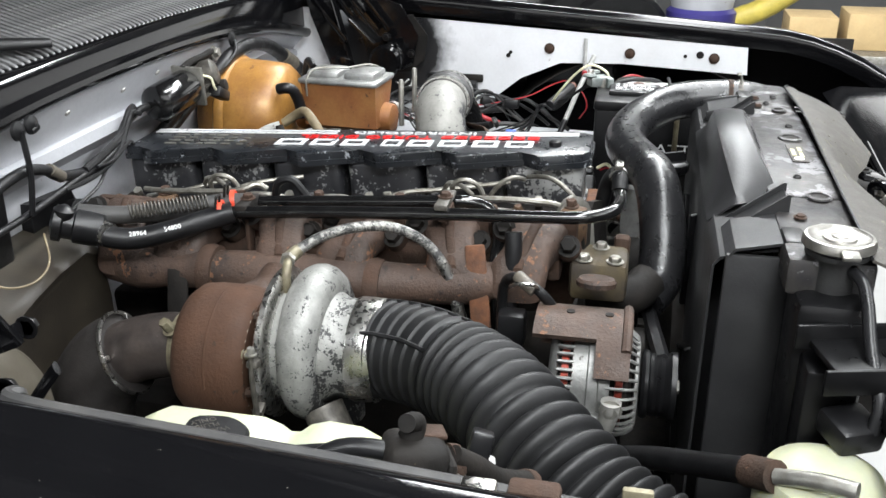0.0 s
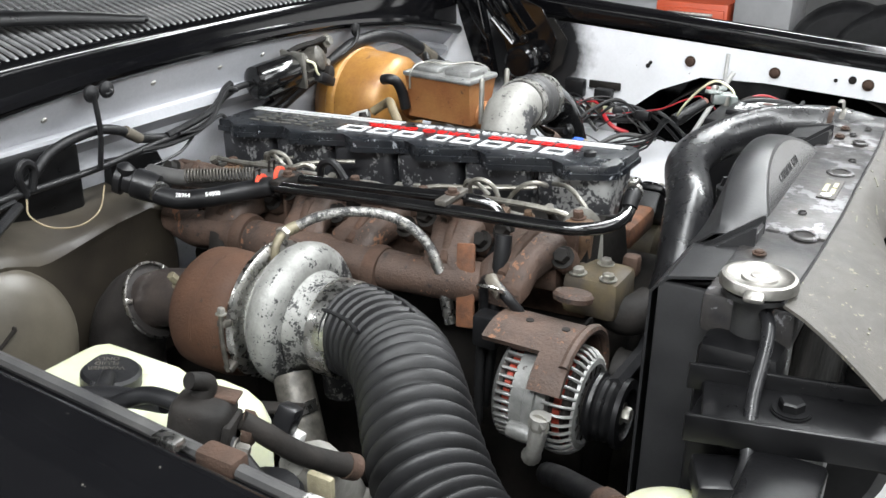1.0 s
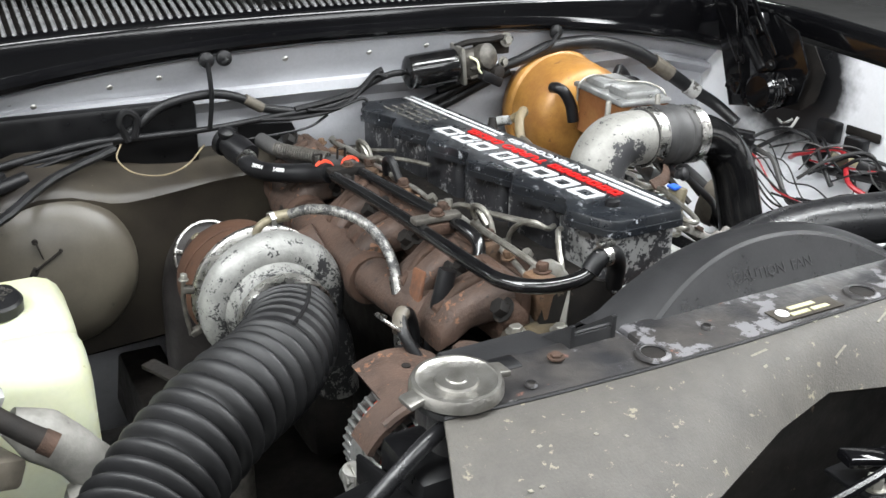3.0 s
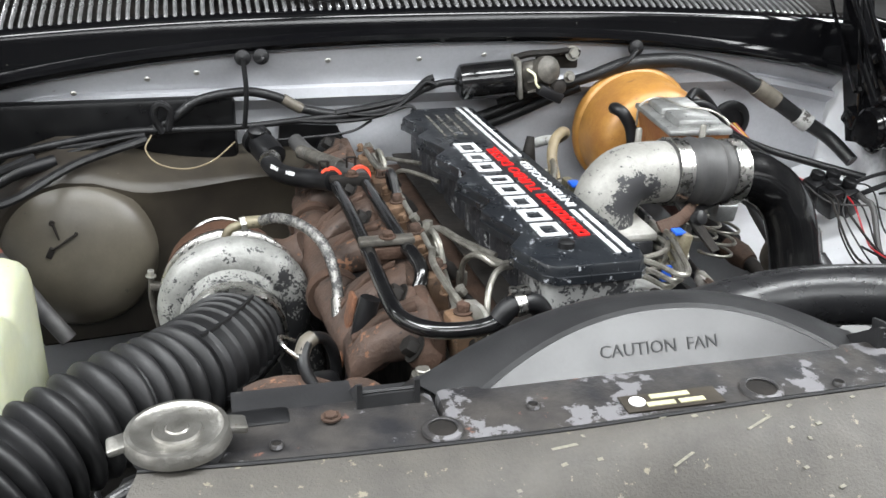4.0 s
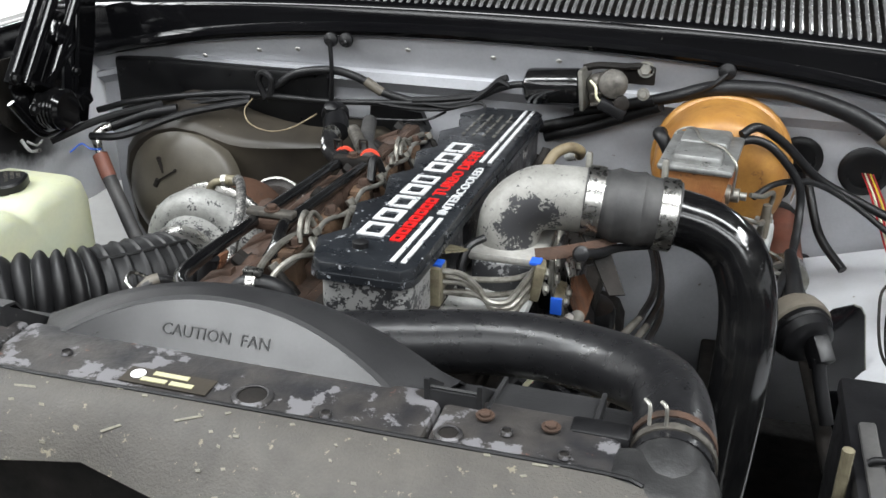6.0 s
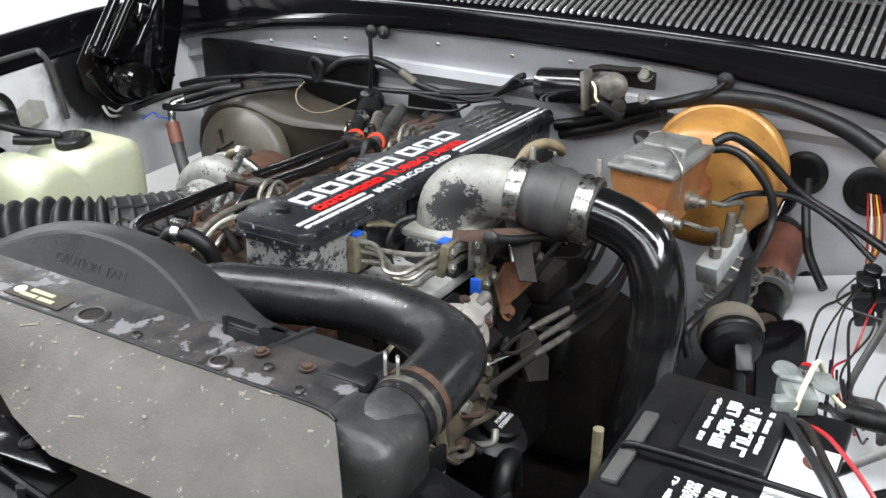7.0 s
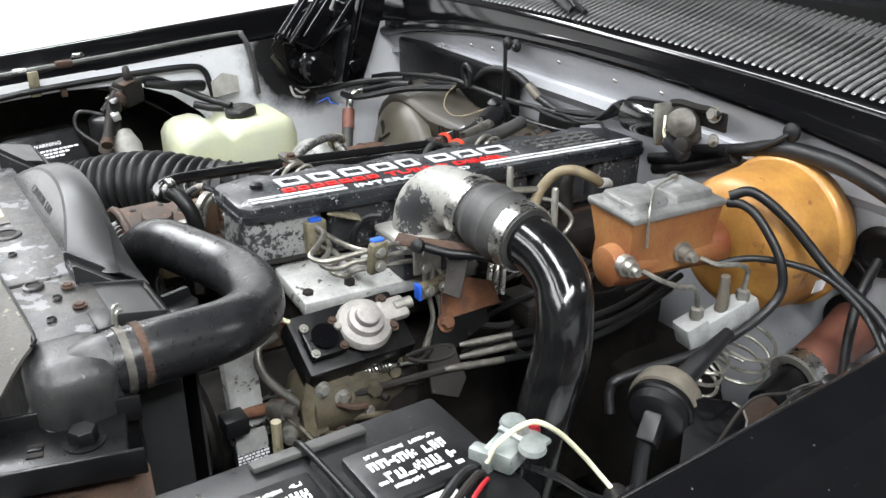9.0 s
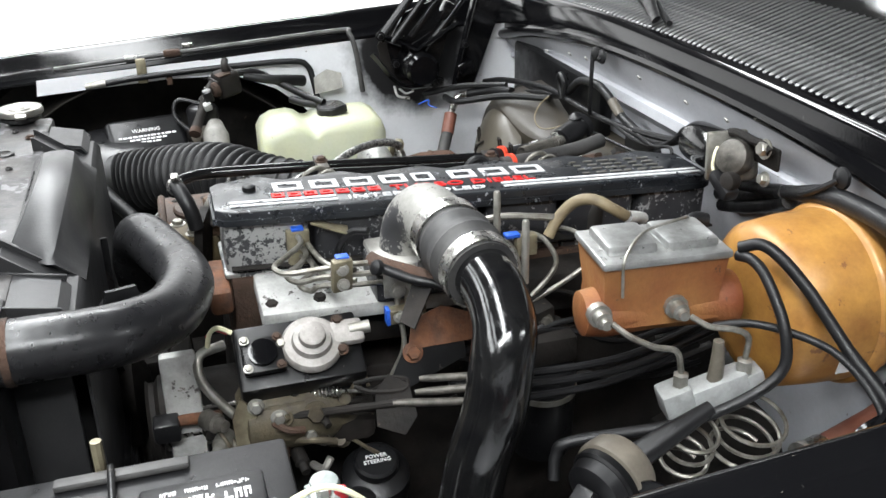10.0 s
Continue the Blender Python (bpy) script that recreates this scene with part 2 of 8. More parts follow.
# shroud plastic again, its base lightened to carry the front's bright reflection
SHROUD_LIT = mat("lightened_shroud_plastic", (0.034, 0.034, 0.035), 0.20, 0, (0.024, 0.024, 0.025), 14, 0.7, 320, 0.03, rvar=0.3, spec=0.7, spots=((0.06, 0.058, 0.055), 0.08, 60))
WHITE_PAINT = mat("white_body_paint", (0.72, 0.73, 0.76), 0.35, 0, (0.58, 0.585, 0.60), 5, 0.3, 180, 0.05, spots=((0.2, 0.17, 0.14), 0.08, 26), coat=0.15)
GREY_PAINT = mat("grey_white_body_paint", (0.50, 0.52, 0.57), 0.3, 0, (0.40, 0.41, 0.445), 5, 0.3, 180, 0.05, spots=((0.15, 0.13, 0.11), 0.05, 22), coat=0.2)
VALVE = mat("flaking_black_engine_paint", (0.014, 0.0145, 0.017), 0.42, 0.1, (0.03, 0.03, 0.033), 30, 0.5, 160, 0.25, chip=((0.24, 0.24, 0.24), 0.27, 150, 0.45, 0.4))
COVER = mat("slate_black_cover_paint", (0.007, 0.008, 0.010), 0.3, 0, (0.014, 0.016, 0.019), 14, 0.4, 300, 0.06, spots=((0.25, 0.25, 0.26), 0.17, 160), coat=0.1, chip=((0.26, 0.27, 0.29), 0.10, 240, 0.5, 0.1))
RUST = mat("rusty_cast_iron", (0.072, 0.040, 0.027), 0.8, 0, (0.026, 0.017, 0.012), 24, 0.9, 240, 0.7, spots=((0.15, 0.07, 0.035), 0.18, 80), spread=0.2, spec=0.3)
RUST_LIGHT = mat("brown_heated_iron", (0.090, 0.055, 0.040), 0.62, 0, (0.028, 0.019, 0.015), 16, 0.9, 240, 0.7, spots=((0.016, 0.012, 0.010), 0.32, 50), chip=((0.16, 0.080, 0.045), 0.15, 140, 0.8, 0.0), spread=0.2, spec=0.4)
RUST_TAN = mat("tan_stained_iron", (0.15, 0.088, 0.050), 0.7, 0, (0.055, 0.034, 0.022), 22, 0.9, 240, 0.6, spots=((0.03, 0.02, 0.015), 0.3, 60), spread=0.2, spec=0.35)
RUST_ORANGE = mat("orange_rust", (0.16, 0.062, 0.026), 0.8, 0.05, (0.06, 0.028, 0.016), 40, 0.8, 200, 0.5, spots=((0.03, 0.02, 0.015), 0.26, 70))
CAST_GREY = mat("grey_cast_aluminium", (0.46, 0.45, 0.42), 0.55, 0.45, (0.3, 0.29, 0.27), 26, 0.7, 240, 0.35, spots=((0.12, 0.1, 0.08), 0.12, 60))
TURBO_AL = mat("flaking_turbo_aluminium", (0.30, 0.30, 0.285), 0.5, 0.35, (0.20, 0.20, 0.19), 40, 0.8, 260, 0.4, chip=((0.012, 0.012, 0.013), 0.19, 300, 0.55, 0.0), patch=((0.035, -0.06, 0.025), 0.15, 0.62))
ELBOW = mat("grey_painted_elbow", (0.28, 0.275, 0.255), 0.5, 0.2, (0.21, 0.205, 0.19), 34, 0.8, 240, 0.25, chip=((0.02, 0.02, 0.022), 0.14, 300, 0.6, 0.0), patch=((-0.02, -0.05, 0.085), 0.05, 0.85))
STEEL = mat("bright_steel", (0.60, 0.59, 0.57), 0.28, 1.0, (0.48, 0.47, 0.44), 60, 0.6, 260, 0.12)
DULL_STEEL = mat("dull_zinc_steel", (0.42, 0.41, 0.38), 0.42, 0.8, (0.24, 0.23, 0.2), 40, 0.6, 200, 0.2)
LINE_STEEL = mat("fuel_line_steel", (0.30, 0.29, 0.26), 0.40, 0.7, (0.13, 0.12, 0.10), 60, 0.8, 200, 0.15)
ALTERNATOR_AL = mat("alternator_aluminium", (0.30, 0.30, 0.29), 0.42, 0.55, (0.17, 0.17, 0.165), 40, 0.8, 240, 0.3, spots=((0.06, 0.055, 0.05), 0.2, 70))
COPPER = mat("copper_winding", (0.42, 0.055, 0.03), 0.4, 0.4, (0.16, 0.03, 0.02), 60, 0.6, 200, 0.3)
BOOSTER = mat("amber_zinc_plating", (0.52, 0.27, 0.062), 0.38, 0.1, (0.22, 0.09, 0.028), 20, 0.9, 180, 0.15, spots=((0.17, 0.075, 0.028), 0.30, 34), spread=0.30)
RESERVOIR = mat("rust_stained_cylinder", (0.34, 0.165, 0.055), 0.55, 0.1, (0.19, 0.050, 0.016), 9, 0.9, 180, 0.4, spots=((0.07, 0.03, 0.016), 0.26, 40), spread=0.2)
LID = mat("silver_lid", (0.46, 0.465, 0.46), 0.36, 0.75, (0.30, 0.30, 0.29), 40, 0.6, 220, 0.2, spots=((0.14, 0.13, 0.12), 0.12, 80))
TANK = mat("yellowed_tank_plastic", (0.46, 0.465, 0.325), 0.42, 0, (0.40, 0.43, 0.33), 7, 0.4, 160, 0.05, waxy=0.35, spots=((0.30, 0.29, 0.19), 0.10, 50))
OLIVE = mat("olive_brown_plastic", (0.043, 0.036, 0.026), 0.46, 0, (0.013, 0.010, 0.008), 6, 0.6, 240, 0.1, spots=((0.08, 0.07, 0.055), 0.10, 60), rvar=0.3, spec=0.45)
FLAP = mat("dusty_grey_rubber_sheet", (0.036, 0.0325, 0.028), 0.6, 0, (0.066, 0.060, 0.050), 26, 1.0, 420, 0.4, spots=((0.135, 0.122, 0.085), 0.30, 90), spread=0.28, rvar=0.5)
SUPPORT = mat("worn_radiator_support_paint", (0.014, 0.014, 0.016), 0.45, 0.0, (0.045, 0.041, 0.038), 26, 0.8, 180, 0.25, chip=((0.125, 0.122, 0.128), 0.30, 40, 0.45, 0.1), spots=((0.12, 0.06, 0.045), 0.2, 50), spec=0.35)
TANK_TOP = mat("grey_black_radiator_tank", (0.014, 0.014, 0.0145), 0.40, 0.0, (0.030, 0.030, 0.030), 30, 0.6, 180, 0.3, spots=((0.08, 0.075, 0.068), 0.14, 70), spec=0.35)
RED = mat("red_paint", (0.62, 0.012, 0.01), 0.4, 0, (0.5, 0.01, 0.01), 20, 0.2, 200, 0.0)
STICKER_YELLOW = mat("faded_yellow_print", (0.44, 0.42, 0.26), 0.55, 0, (0.34, 0.32, 0.20), 40, 0.6, 200, 0.0)
WHITE = mat("white_print", (0.82, 0.82, 0.82), 0.45, 0, (0.7, 0.7, 0.7), 20, 0.2, 200, 0.0)
PRINT = mat("worn_white_print", (0.62, 0.63, 0.64), 0.45, 0, (0.48, 0.49, 0.5), 30, 0.6, 200, 0.05, chip=((0.03, 0.033, 0.038), 0.16, 220, 0.5, 0.0))
WIRE_BLACK = mat("black_wire_wrap", (0.0055, 0.0055, 0.006), 0.42, 0, (0.013, 0.013, 0.014), 40, 0.5, 300, 0.25, spec=0.32)
WIRE_RED = mat("red_wire", (0.36, 0.014, 0.02), 0.4, 0, None, 30, 0.2, 300, 0)
WIRE_CREAM = mat("cream_wire", (0.75, 0.72, 0.5), 0.5, 0, None, 30, 0.2, 300, 0)
WIRE_YELLOW = mat("yellow_wire", (0.8, 0.6, 0.05), 0.4, 0, None, 30, 0.2, 300, 0)
TAN_HOSE = mat("tan_hose", (0.22, 0.175, 0.10), 0.6, 0, (0.13, 0.10, 0.06), 50, 0.8, 200, 0.3, spots=((0.4, 0.38, 0.3), 0.2, 60))
BLUE = mat("blue_clip_plastic", (0.015, 0.09, 0.5), 0.4, 0, None, 30, 0.2, 300, 0)
ORANGE_RED = mat("orange_red_band", (0.75, 0.08, 0.04), 0.4, 0, None, 30, 0.2, 300, 0)
BRAID = mat("braided_steel_hose", (0.40, 0.39, 0.37), 0.34, 0.7, (0.12, 0.12, 0.115), 260, 0.9, 500, 0.5, chip=((0.025, 0.025, 0.025), 0.48, 460, 0.6, 0.0))
WHITE_METAL = mat("chalky_aluminium", (0.50, 0.50, 0.485), 0.6, 0.2, (0.34, 0.34, 0.325), 40, 0.8, 220, 0.35, spots=((0.10, 0.08, 0.06), 0.18, 60), chip=((0.06, 0.055, 0.05), 0.20, 110, 0.6, 0.0))
BEIGE = mat("brown_grey_plastic_fitting", (0.135, 0.118, 0.095), 0.5, 0, (0.08, 0.07, 0.055), 40, 0.6, 200, 0.15)
BRONZE = mat("dirty_gold_zinc", (0.25, 0.225, 0.15), 0.5, 0.35, (0.09, 0.072, 0.048), 34, 0.8, 220, 0.35, spots=((0.04, 0.032, 0.025), 0.26, 60))
MAROON = mat("red_brown_boot", (0.2, 0.07, 0.045), 0.55, 0, (0.12, 0.05, 0.035), 20, 0.5, 200, 0.15)
FLOOR = mat("grey_floor_paint", (0.33, 0.33, 0.325), 0.4, 0, (0.26, 0.26, 0.255), 1.5, 0.3, 30, 0.03)
WALL = mat("grey_workshop_wall", (0.17, 0.17, 0.17), 0.8, 0, (0.14, 0.14, 0.14), 1.2, 0.3, 40, 0.05)
GLASS_DARK = mat("dark_windscreen", (0.01, 0.011, 0.012), 0.05, 0, None, 3, 0.1, 50, 0)
CARDBOARD = mat("cardboard", (0.5, 0.36, 0.18), 0.8, 0, (0.42, 0.3, 0.15), 6, 0.4, 90, 0.1)
TOOL_RED = mat("red_orange_enamel", (0.5, 0.08, 0.03), 0.35, 0, (0.4, 0.07, 0.03), 4, 0.3, 90, 0.03)
YELLOW_HOSE = mat("yellow_hose", (0.75, 0.6, 0.12), 0.5, 0, None, 8, 0.3, 90, 0.05)

CAP_METAL = mat("dirty_cap_metal", (0.36, 0.35, 0.325), 0.34, 0.85, (0.22, 0.21, 0.19), 60, 0.9, 240, 0.3, spots=((0.12, 0.085, 0.05), 0.26, 90), rvar=0.6)
SLAT = mat("glossy_louvre_paint", (0.10, 0.10, 0.102), 0.22, 0, (0.17, 0.17, 0.172), 30, 0.5, 300, 0.08, coat=0.6, spots=((0.35, 0.34, 0.33), 0.1, 140))
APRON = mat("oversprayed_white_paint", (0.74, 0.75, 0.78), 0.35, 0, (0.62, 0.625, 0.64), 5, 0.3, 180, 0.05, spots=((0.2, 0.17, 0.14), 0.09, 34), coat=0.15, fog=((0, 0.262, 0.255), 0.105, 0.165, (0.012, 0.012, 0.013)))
CABLE_END = mat("grimy_cable_end", (0.13, 0.12, 0.105), 0.5, 0.4, (0.05, 0.046, 0.04), 70, 0.8, 240, 0.25)
VALVE_FRONT = mat("flaking_front_cover_paint", (0.016, 0.017, 0.020), 0.42, 0.1, (0.04, 0.04, 0.043), 30, 0.5, 160, 0.25, chip=((0.27, 0.27, 0.265), 0.54, 150, 0.5, 0.3))
FIREWALL = mat("grey_white_firewall_paint", (0.52, 0.53, 0.56), 0.5, 0, (0.40, 0.405, 0.43), 5, 0.5, 180, 0.08, spots=((0.16, 0.13, 0.11), 0.12, 40))
GREY_BOOT = mat("dirty_grey_rubber_boot", (0.27, 0.26, 0.24), 0.55, 0, (0.15, 0.145, 0.13), 30, 0.8, 200, 0.3, spots=((0.06, 0.055, 0.05), 0.16, 60))
TURBINE = mat("orange_brown_turbine_iron", (0.080, 0.037, 0.020), 0.75, 0, (0.040, 0.020, 0.012), 13, 0.8, 240, 0.5, spots=((0.026, 0.017, 0.012), 0.26, 60), spread=0.24, spec=0.3)
SCUFF = mat("pale_scuff", (0.19, 0.18, 0.14), 0.8, 0, (0.13, 0.125, 0.10), 200, 0.6, 300, 0.1)
CLAMP_METAL = mat("oxidised_terminal_metal", (0.34, 0.36, 0.35), 0.42, 0.5, (0.16, 0.19, 0.18), 60, 0.8, 240, 0.3, spots=((0.05, 0.05, 0.05), 0.18, 90))
LIFT = mat("dull_lift_pump_casting", (0.33, 0.31, 0.295), 0.58, 0.25, (0.22, 0.205, 0.19), 50, 0.8, 240, 0.3, spots=((0.08, 0.07, 0.06), 0.14, 80))
PROP = mat("pale_valve_casting", (0.40, 0.41, 0.405), 0.5, 0.3, (0.28, 0.285, 0.28), 40, 0.7, 240, 0.3, spots=((0.10, 0.09, 0.07), 0.12, 70))
HOSE_RUBBER = mat("matt_ribbed_rubber", (0.0035, 0.0035, 0.0038), 0.5, 0, (0.010, 0.010, 0.011), 20, 0.7, 300, 0.15, spec=0.38, rvar=0.5)
GRIMY_TAN = mat("oily_tan_casting", (0.115, 0.095, 0.060), 0.55, 0.2, (0.030, 0.024, 0.017), 26, 0.9, 220, 0.4, spots=((0.018, 0.014, 0.011), 0.34, 50), spread=0.2)

# ---- the workshop ----
solo("floor", box((0, 0, -0.05), (16, 16, 0.1), 0), FLOOR, "grey painted workshop floor", "floor", kind="structure")
solo("ceiling", box((0, 0, 3.9), (16, 16, 0.1), 0), WALL, "grey workshop ceiling", "ceiling", kind="structure")
for wall_name, c, s in (("wall_north", (0, 8.05, 1.925), (16, 0.1, 3.85)), ("wall_south", (0, -8.05, 1.925), (16, 0.1, 3.85)),
                        ("wall_east", (8.05, 0, 1.925), (0.1, 16, 3.85)), ("wall_west", (-8.05, 0, 1.925), (0.1, 16, 3.85))):
    solo(wall_name, box(c, s, 0), WALL, "grey workshop wall", "wall", kind="structure")

XC = 0.025  # the truck's middle


def cowl_lip(x):
    """Height of the cowl's lower edge, bowed down to both sides."""
    return 1.230 - 0.067 * (abs(x - XC) / 0.725) ** 2.4


def cowl_top(x):
    """Height of the cowl's upper front edge."""
    return 0.4 * cowl_lip(x) + 0.6 * 1.236 + 0.048


# firewall: upper face, ledge, lower recessed face
xs = [XC - 0.80 + 1.60 * i / 24 for i in range(25)]
wall_rows = []
for y, z, under in ((0.338, 9, 0.008), (0.338, 9, -0.004), (0.362, 1.164, -0.030), (0.362, 1.161, -0.032), (0.352, 1.158, -0.034), (0.351, 1.141, -0.044), (0.355, 1.138, -0.046), (0.372, 1.12, -0.06)):
    wall_rows.append([(x, y, min(z, cowl_lip(x) + under)) for x in xs])
wall_rows += [[(x, 0.385, 0.86) for x in xs], [(x, 0.40, 0.70) for x in xs], [(x, 0.55, 0.45) for x in xs]]
solo("firewall", sheet(wall_rows, 0.003), FIREWALL, "white-grey painted steel firewall behind the engine", "firewall", kind="structure")
for x, dz in ((-0.52, -0.028), (-0.41, -0.024), (-0.335, -0.024), (-0.13, -0.022), (0.02, -0.026), (0.13, -0.022), (0.47, -0.03)):
    z = cowl_lip(x) + dz
    solo("plug_screw", lathe([(0.005, 0), (0.0045, 0.002), (0.002, 0.003)], (x, 0.335, z), (0, -1, -0.8), 12), CAST_GREY, "small grey screw in the firewall's upper band", "screw", group="firewall screws")

# cowl: curved lip, rounded front, flat top, louvred vent
def cowl_rows():
    rows = []
    for dy, dz in ((0.345, -0.002), (0.330, -0.002), (0.323, 0.003), (0.320, 0.010), (0.322, 0.017), (0.330, 0.021), (0.335, 0.023)):
        rows.append([(x, dy, cowl_lip(x) + dz) for x in xs2])
    for dy, dz in ((0.338, -0.012), (0.343, -0.003), (0.350, 0.0), (0.362, 0.003)):
        rows.append([(x, dy, cowl_top(x) + dz) for x in xs2])
    return rows


xs2 = [XC - 0.86 + 1.72 * i / 36 for i in range(37)]
cowl = thing("cowl", (XC, 0.4, 1.2), "glossy black painted cowl panel with a louvred air vent", "cowl", kind="structure")
part("front_panel", sheet([row[::-1] for row in cowl_rows()], 0.003), GLOSS_BLACK, cowl)
part("rear_panel", sheet([[(x, y, cowl_top(x) + h) for x in xs2[::-1]] for y, h in ((0.532, 0.052), (0.58, 0.064), (0.73, 0.085))], 0.003), GLOSS_BLACK, cowl)
part("vent_tray", box((XC, 0.45, 1.275), (1.7, 0.19, 0.02), 0.002, pose(0, 0, 0, 16, 0, 0)), DARK, cowl)
slat = bmesh.new()
tube([(0, 0.356, -0.004), (0, 0.366, 0.005), (0, 0.45, 0.028), (0, 0.528, 0.052), (0, 0.54, 0.050)], 0.0036, 6, 3, slat)
slat_mesh = mesh_of("slat", slat, SLAT)
for i in range(118):
    x = XC - 0.82 + 1.64 * i / 117
    ob = new("slat", slat_mesh)
    ob.parent = cowl
    ob.location = V((x, 0, cowl_top(x))) - BASE[cowl]
    ob.rotation_euler = (0, 0, 0)
solo("windscreen", sheet([[(x, 1.55, 1.95) for x in (0.85, -0.8)], [(x, 0.74, 1.365) for x in (0.85, -0.8)]], 0.006), GLASS_DARK, "dark tinted laminated windscreen above the cowl", "windscreen", kind="structure")
solo("roof", box((XC, 2.4, 1.97), (1.6, 1.75, 0.06), 0.02), GLOSS_BLACK, "black painted cab roof", "roof", kind="structure")
# raised hood, hinged at the cowl
hood = thing("hood", (XC, 0.5, 1.40), "black steel hood standing raised over the cowl", "hood")
hm = pose(XC, 0.54, 1.44, 128, 0, 0)
part("panel", prism([(-0.80, 0), (0.80, 0), (0.78, 1.15), (-0.78, 1.15)], 0, 0.006, hm), GLOSS_BLACK, hood)
for sx in (-0.6, 0.0, 0.6):
    part("rib", box(hm @ V((sx, 0.58, 0.02)), (0.09, 1.0, 0.03), 0.008, hm.to_3x3().to_4x4()), SATIN_BLACK, hood)

# fenders: top flange, crown, outer skin
def rail(side, y):
    """Height of the fender's inner edge."""
    return (1.165 + 0.068 * (y + 0.65)) if side > 0 else (1.148 + 0.058 * (y + 0.65))


def fender(side, label):
    rows = []
    for y in [-0.98 + 1.5 * i / 30 for i in range(31)]:
        curve = max(0, (-0.70 - y) / 0.3)
        dx = 0.006 * max(0.0, -y) - 0.10 * curve ** 2
        z0 = rail(side, min(y, 0.15)) - 0.10 * curve ** 2
        x0 = 0.791 if side > 0 else -0.770
        inner = [(0.006, -0.016), (0.0, -0.015), (0.0, -0.010), (0.004, -0.009), (0.032, -0.008), (0.039, 0.004)]
        prof = (inner if side < 0 else [(0.047, -0.009), (0.044, -0.009), (0.043, 0.0), (0.043, 0.010), (0.043, 0.018), (0.044, 0.024)]) + [(0.046, 0.028), (0.052, 0.034), (0.060, 0.036), (0.085, 0.033), (0.14, 0.018), (0.185, -0.02), (0.205, -0.10), (0.21, -0.38)]
        rows.append([(x0 + side * (px + dx), y, z0 + pz) for px, pz in prof])
    if side > 0:
        rows = rows[::-1]
    return solo("fender", sheet(rows, 0.0025), GLOSS_BLACK, label, "fender", group="front fenders", kind="structure")


fender(-1, "glossy black painted steel front fender beside the engine bay")
fender(1, "glossy black painted steel front fender beside the engine bay")



def outer(q):
    """The driver's inner fender stands a little further out than its first plan."""
    return V((-1.17, -0.775, 1.54)) + 1.0229 * (V(q) - V((-1.17, -0.775, 1.54)))


# inner aprons with the wheel arch cut out
def apron(side, x0, label):
    arch = [(-0.659, 1.108), (-0.55, 1.113), (-0.40, 1.120), (-0.269, 1.116), (-0.184, 1.079), (-0.13, 1.035), (-0.097, 0.995), (-0.085, 0.95), (-0.08, 0.90)]
    drop = 0.009 if side < 0 else 0.0
    outline = [(-0.655, rail(side, -0.655) - drop)] + arch + [(0.10, 0.88), (0.38, 0.88), (0.38, rail(side, 0.15) - drop)]
    if side > 0:
        outline = [tuple(outer((x0, y, z)).yz) for y, z in outline]
        x0 = outer((x0, 0, 0)).x
    m = Matrix(((0, 0, 1, x0), (1, 0, 0, 0), (0, 1, 0, 0), (0, 0, 0, 1)))
    ob = solo("inner_fender", prism(outline, 0, 0.003 * side, m), APRON, label, "inner fender", group="inner fenders", kind="structure")
    return ob


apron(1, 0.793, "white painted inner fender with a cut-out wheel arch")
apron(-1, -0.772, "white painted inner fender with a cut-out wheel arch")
for side, x0 in ((1, 0.845), (-1, -0.779)):
    rows = []
    for k in range(15):
        a = math.pi * (k / 14) * 0.78 + 0.02
        y, z = -0.44 - 0.36 * math.cos(a), 0.80 + 0.33 * math.sin(a)
        rows.append([(x0 + side * d, y, z) for d in ((0, 0.2) if side > 0 else (0.2, 0))])
    solo("wheel_housing", sheet(rows[::-1], 0.003), DARK, "grimy black wheel housing behind the arch", "wheel housing", group="wheel housings", kind="structure")
    solo("splash_shield", box((x0 + side * 0.19, -0.3, 0.75), (0.006, 1.2, 0.8), 0.002), DARK, "grimy black splash shield", "splash shield", group="wheel housings", kind="structure")

# chassis, and a dark sheet added for the shade at the bay's bottom
for sx in (-0.40, 0.45):
    solo("frame_rail", box((sx, -0.1, 0.62), (0.075, 1.9, 0.15), 0.008), DARK, "dirty black steel frame rail below the engine", "frame rail", group="frame rails", kind="structure")
solo("undertray", box((XC, 0.0, 0.42), (1.5, 1.3, 0.02), 0.004), DARK, "added dark sheet standing for the shade under the engine bay", "undertray", kind="structure")
solo("crossmember", box((XC, -0.50, 0.52), (0.8, 0.14, 0.12), 0.01), DARK, "dirty black steel crossmember", "crossmember", kind="structure")
solo("axle_tube", tube([(-0.8, -0.38, 0.36), (0.85, -0.38, 0.36)], 0.05, 16, 1), DARK, "dirty black axle tube", "axle", kind="structure")
for side in (-1, 1):
    x = XC + side * 0.86
    wheel = thing("wheel", (x, -0.40, 0.0), "black rubber tyre on a dark steel wheel", "wheel", group="front wheels")
    part("tyre", hollow([(0.26, -0.11), (0.36, -0.115), (0.385, -0.09), (0.388, 0.09), (0.36, 0.115), (0.26, 0.11)], [(0.24, -0.09), (0.24, 0.09)], (x, -0.40, 0.388), (1, 0, 0), 40), RUBBER, wheel)
    part("rim", lathe([(0.245, -0.08), (0.2, -0.02), (0.06, 0.0), (0.06, 0.05), (0.2, 0.03), (0.245, 0.08)], (x, -0.40, 0.388), (1, 0, 0), 32), DARK, wheel)

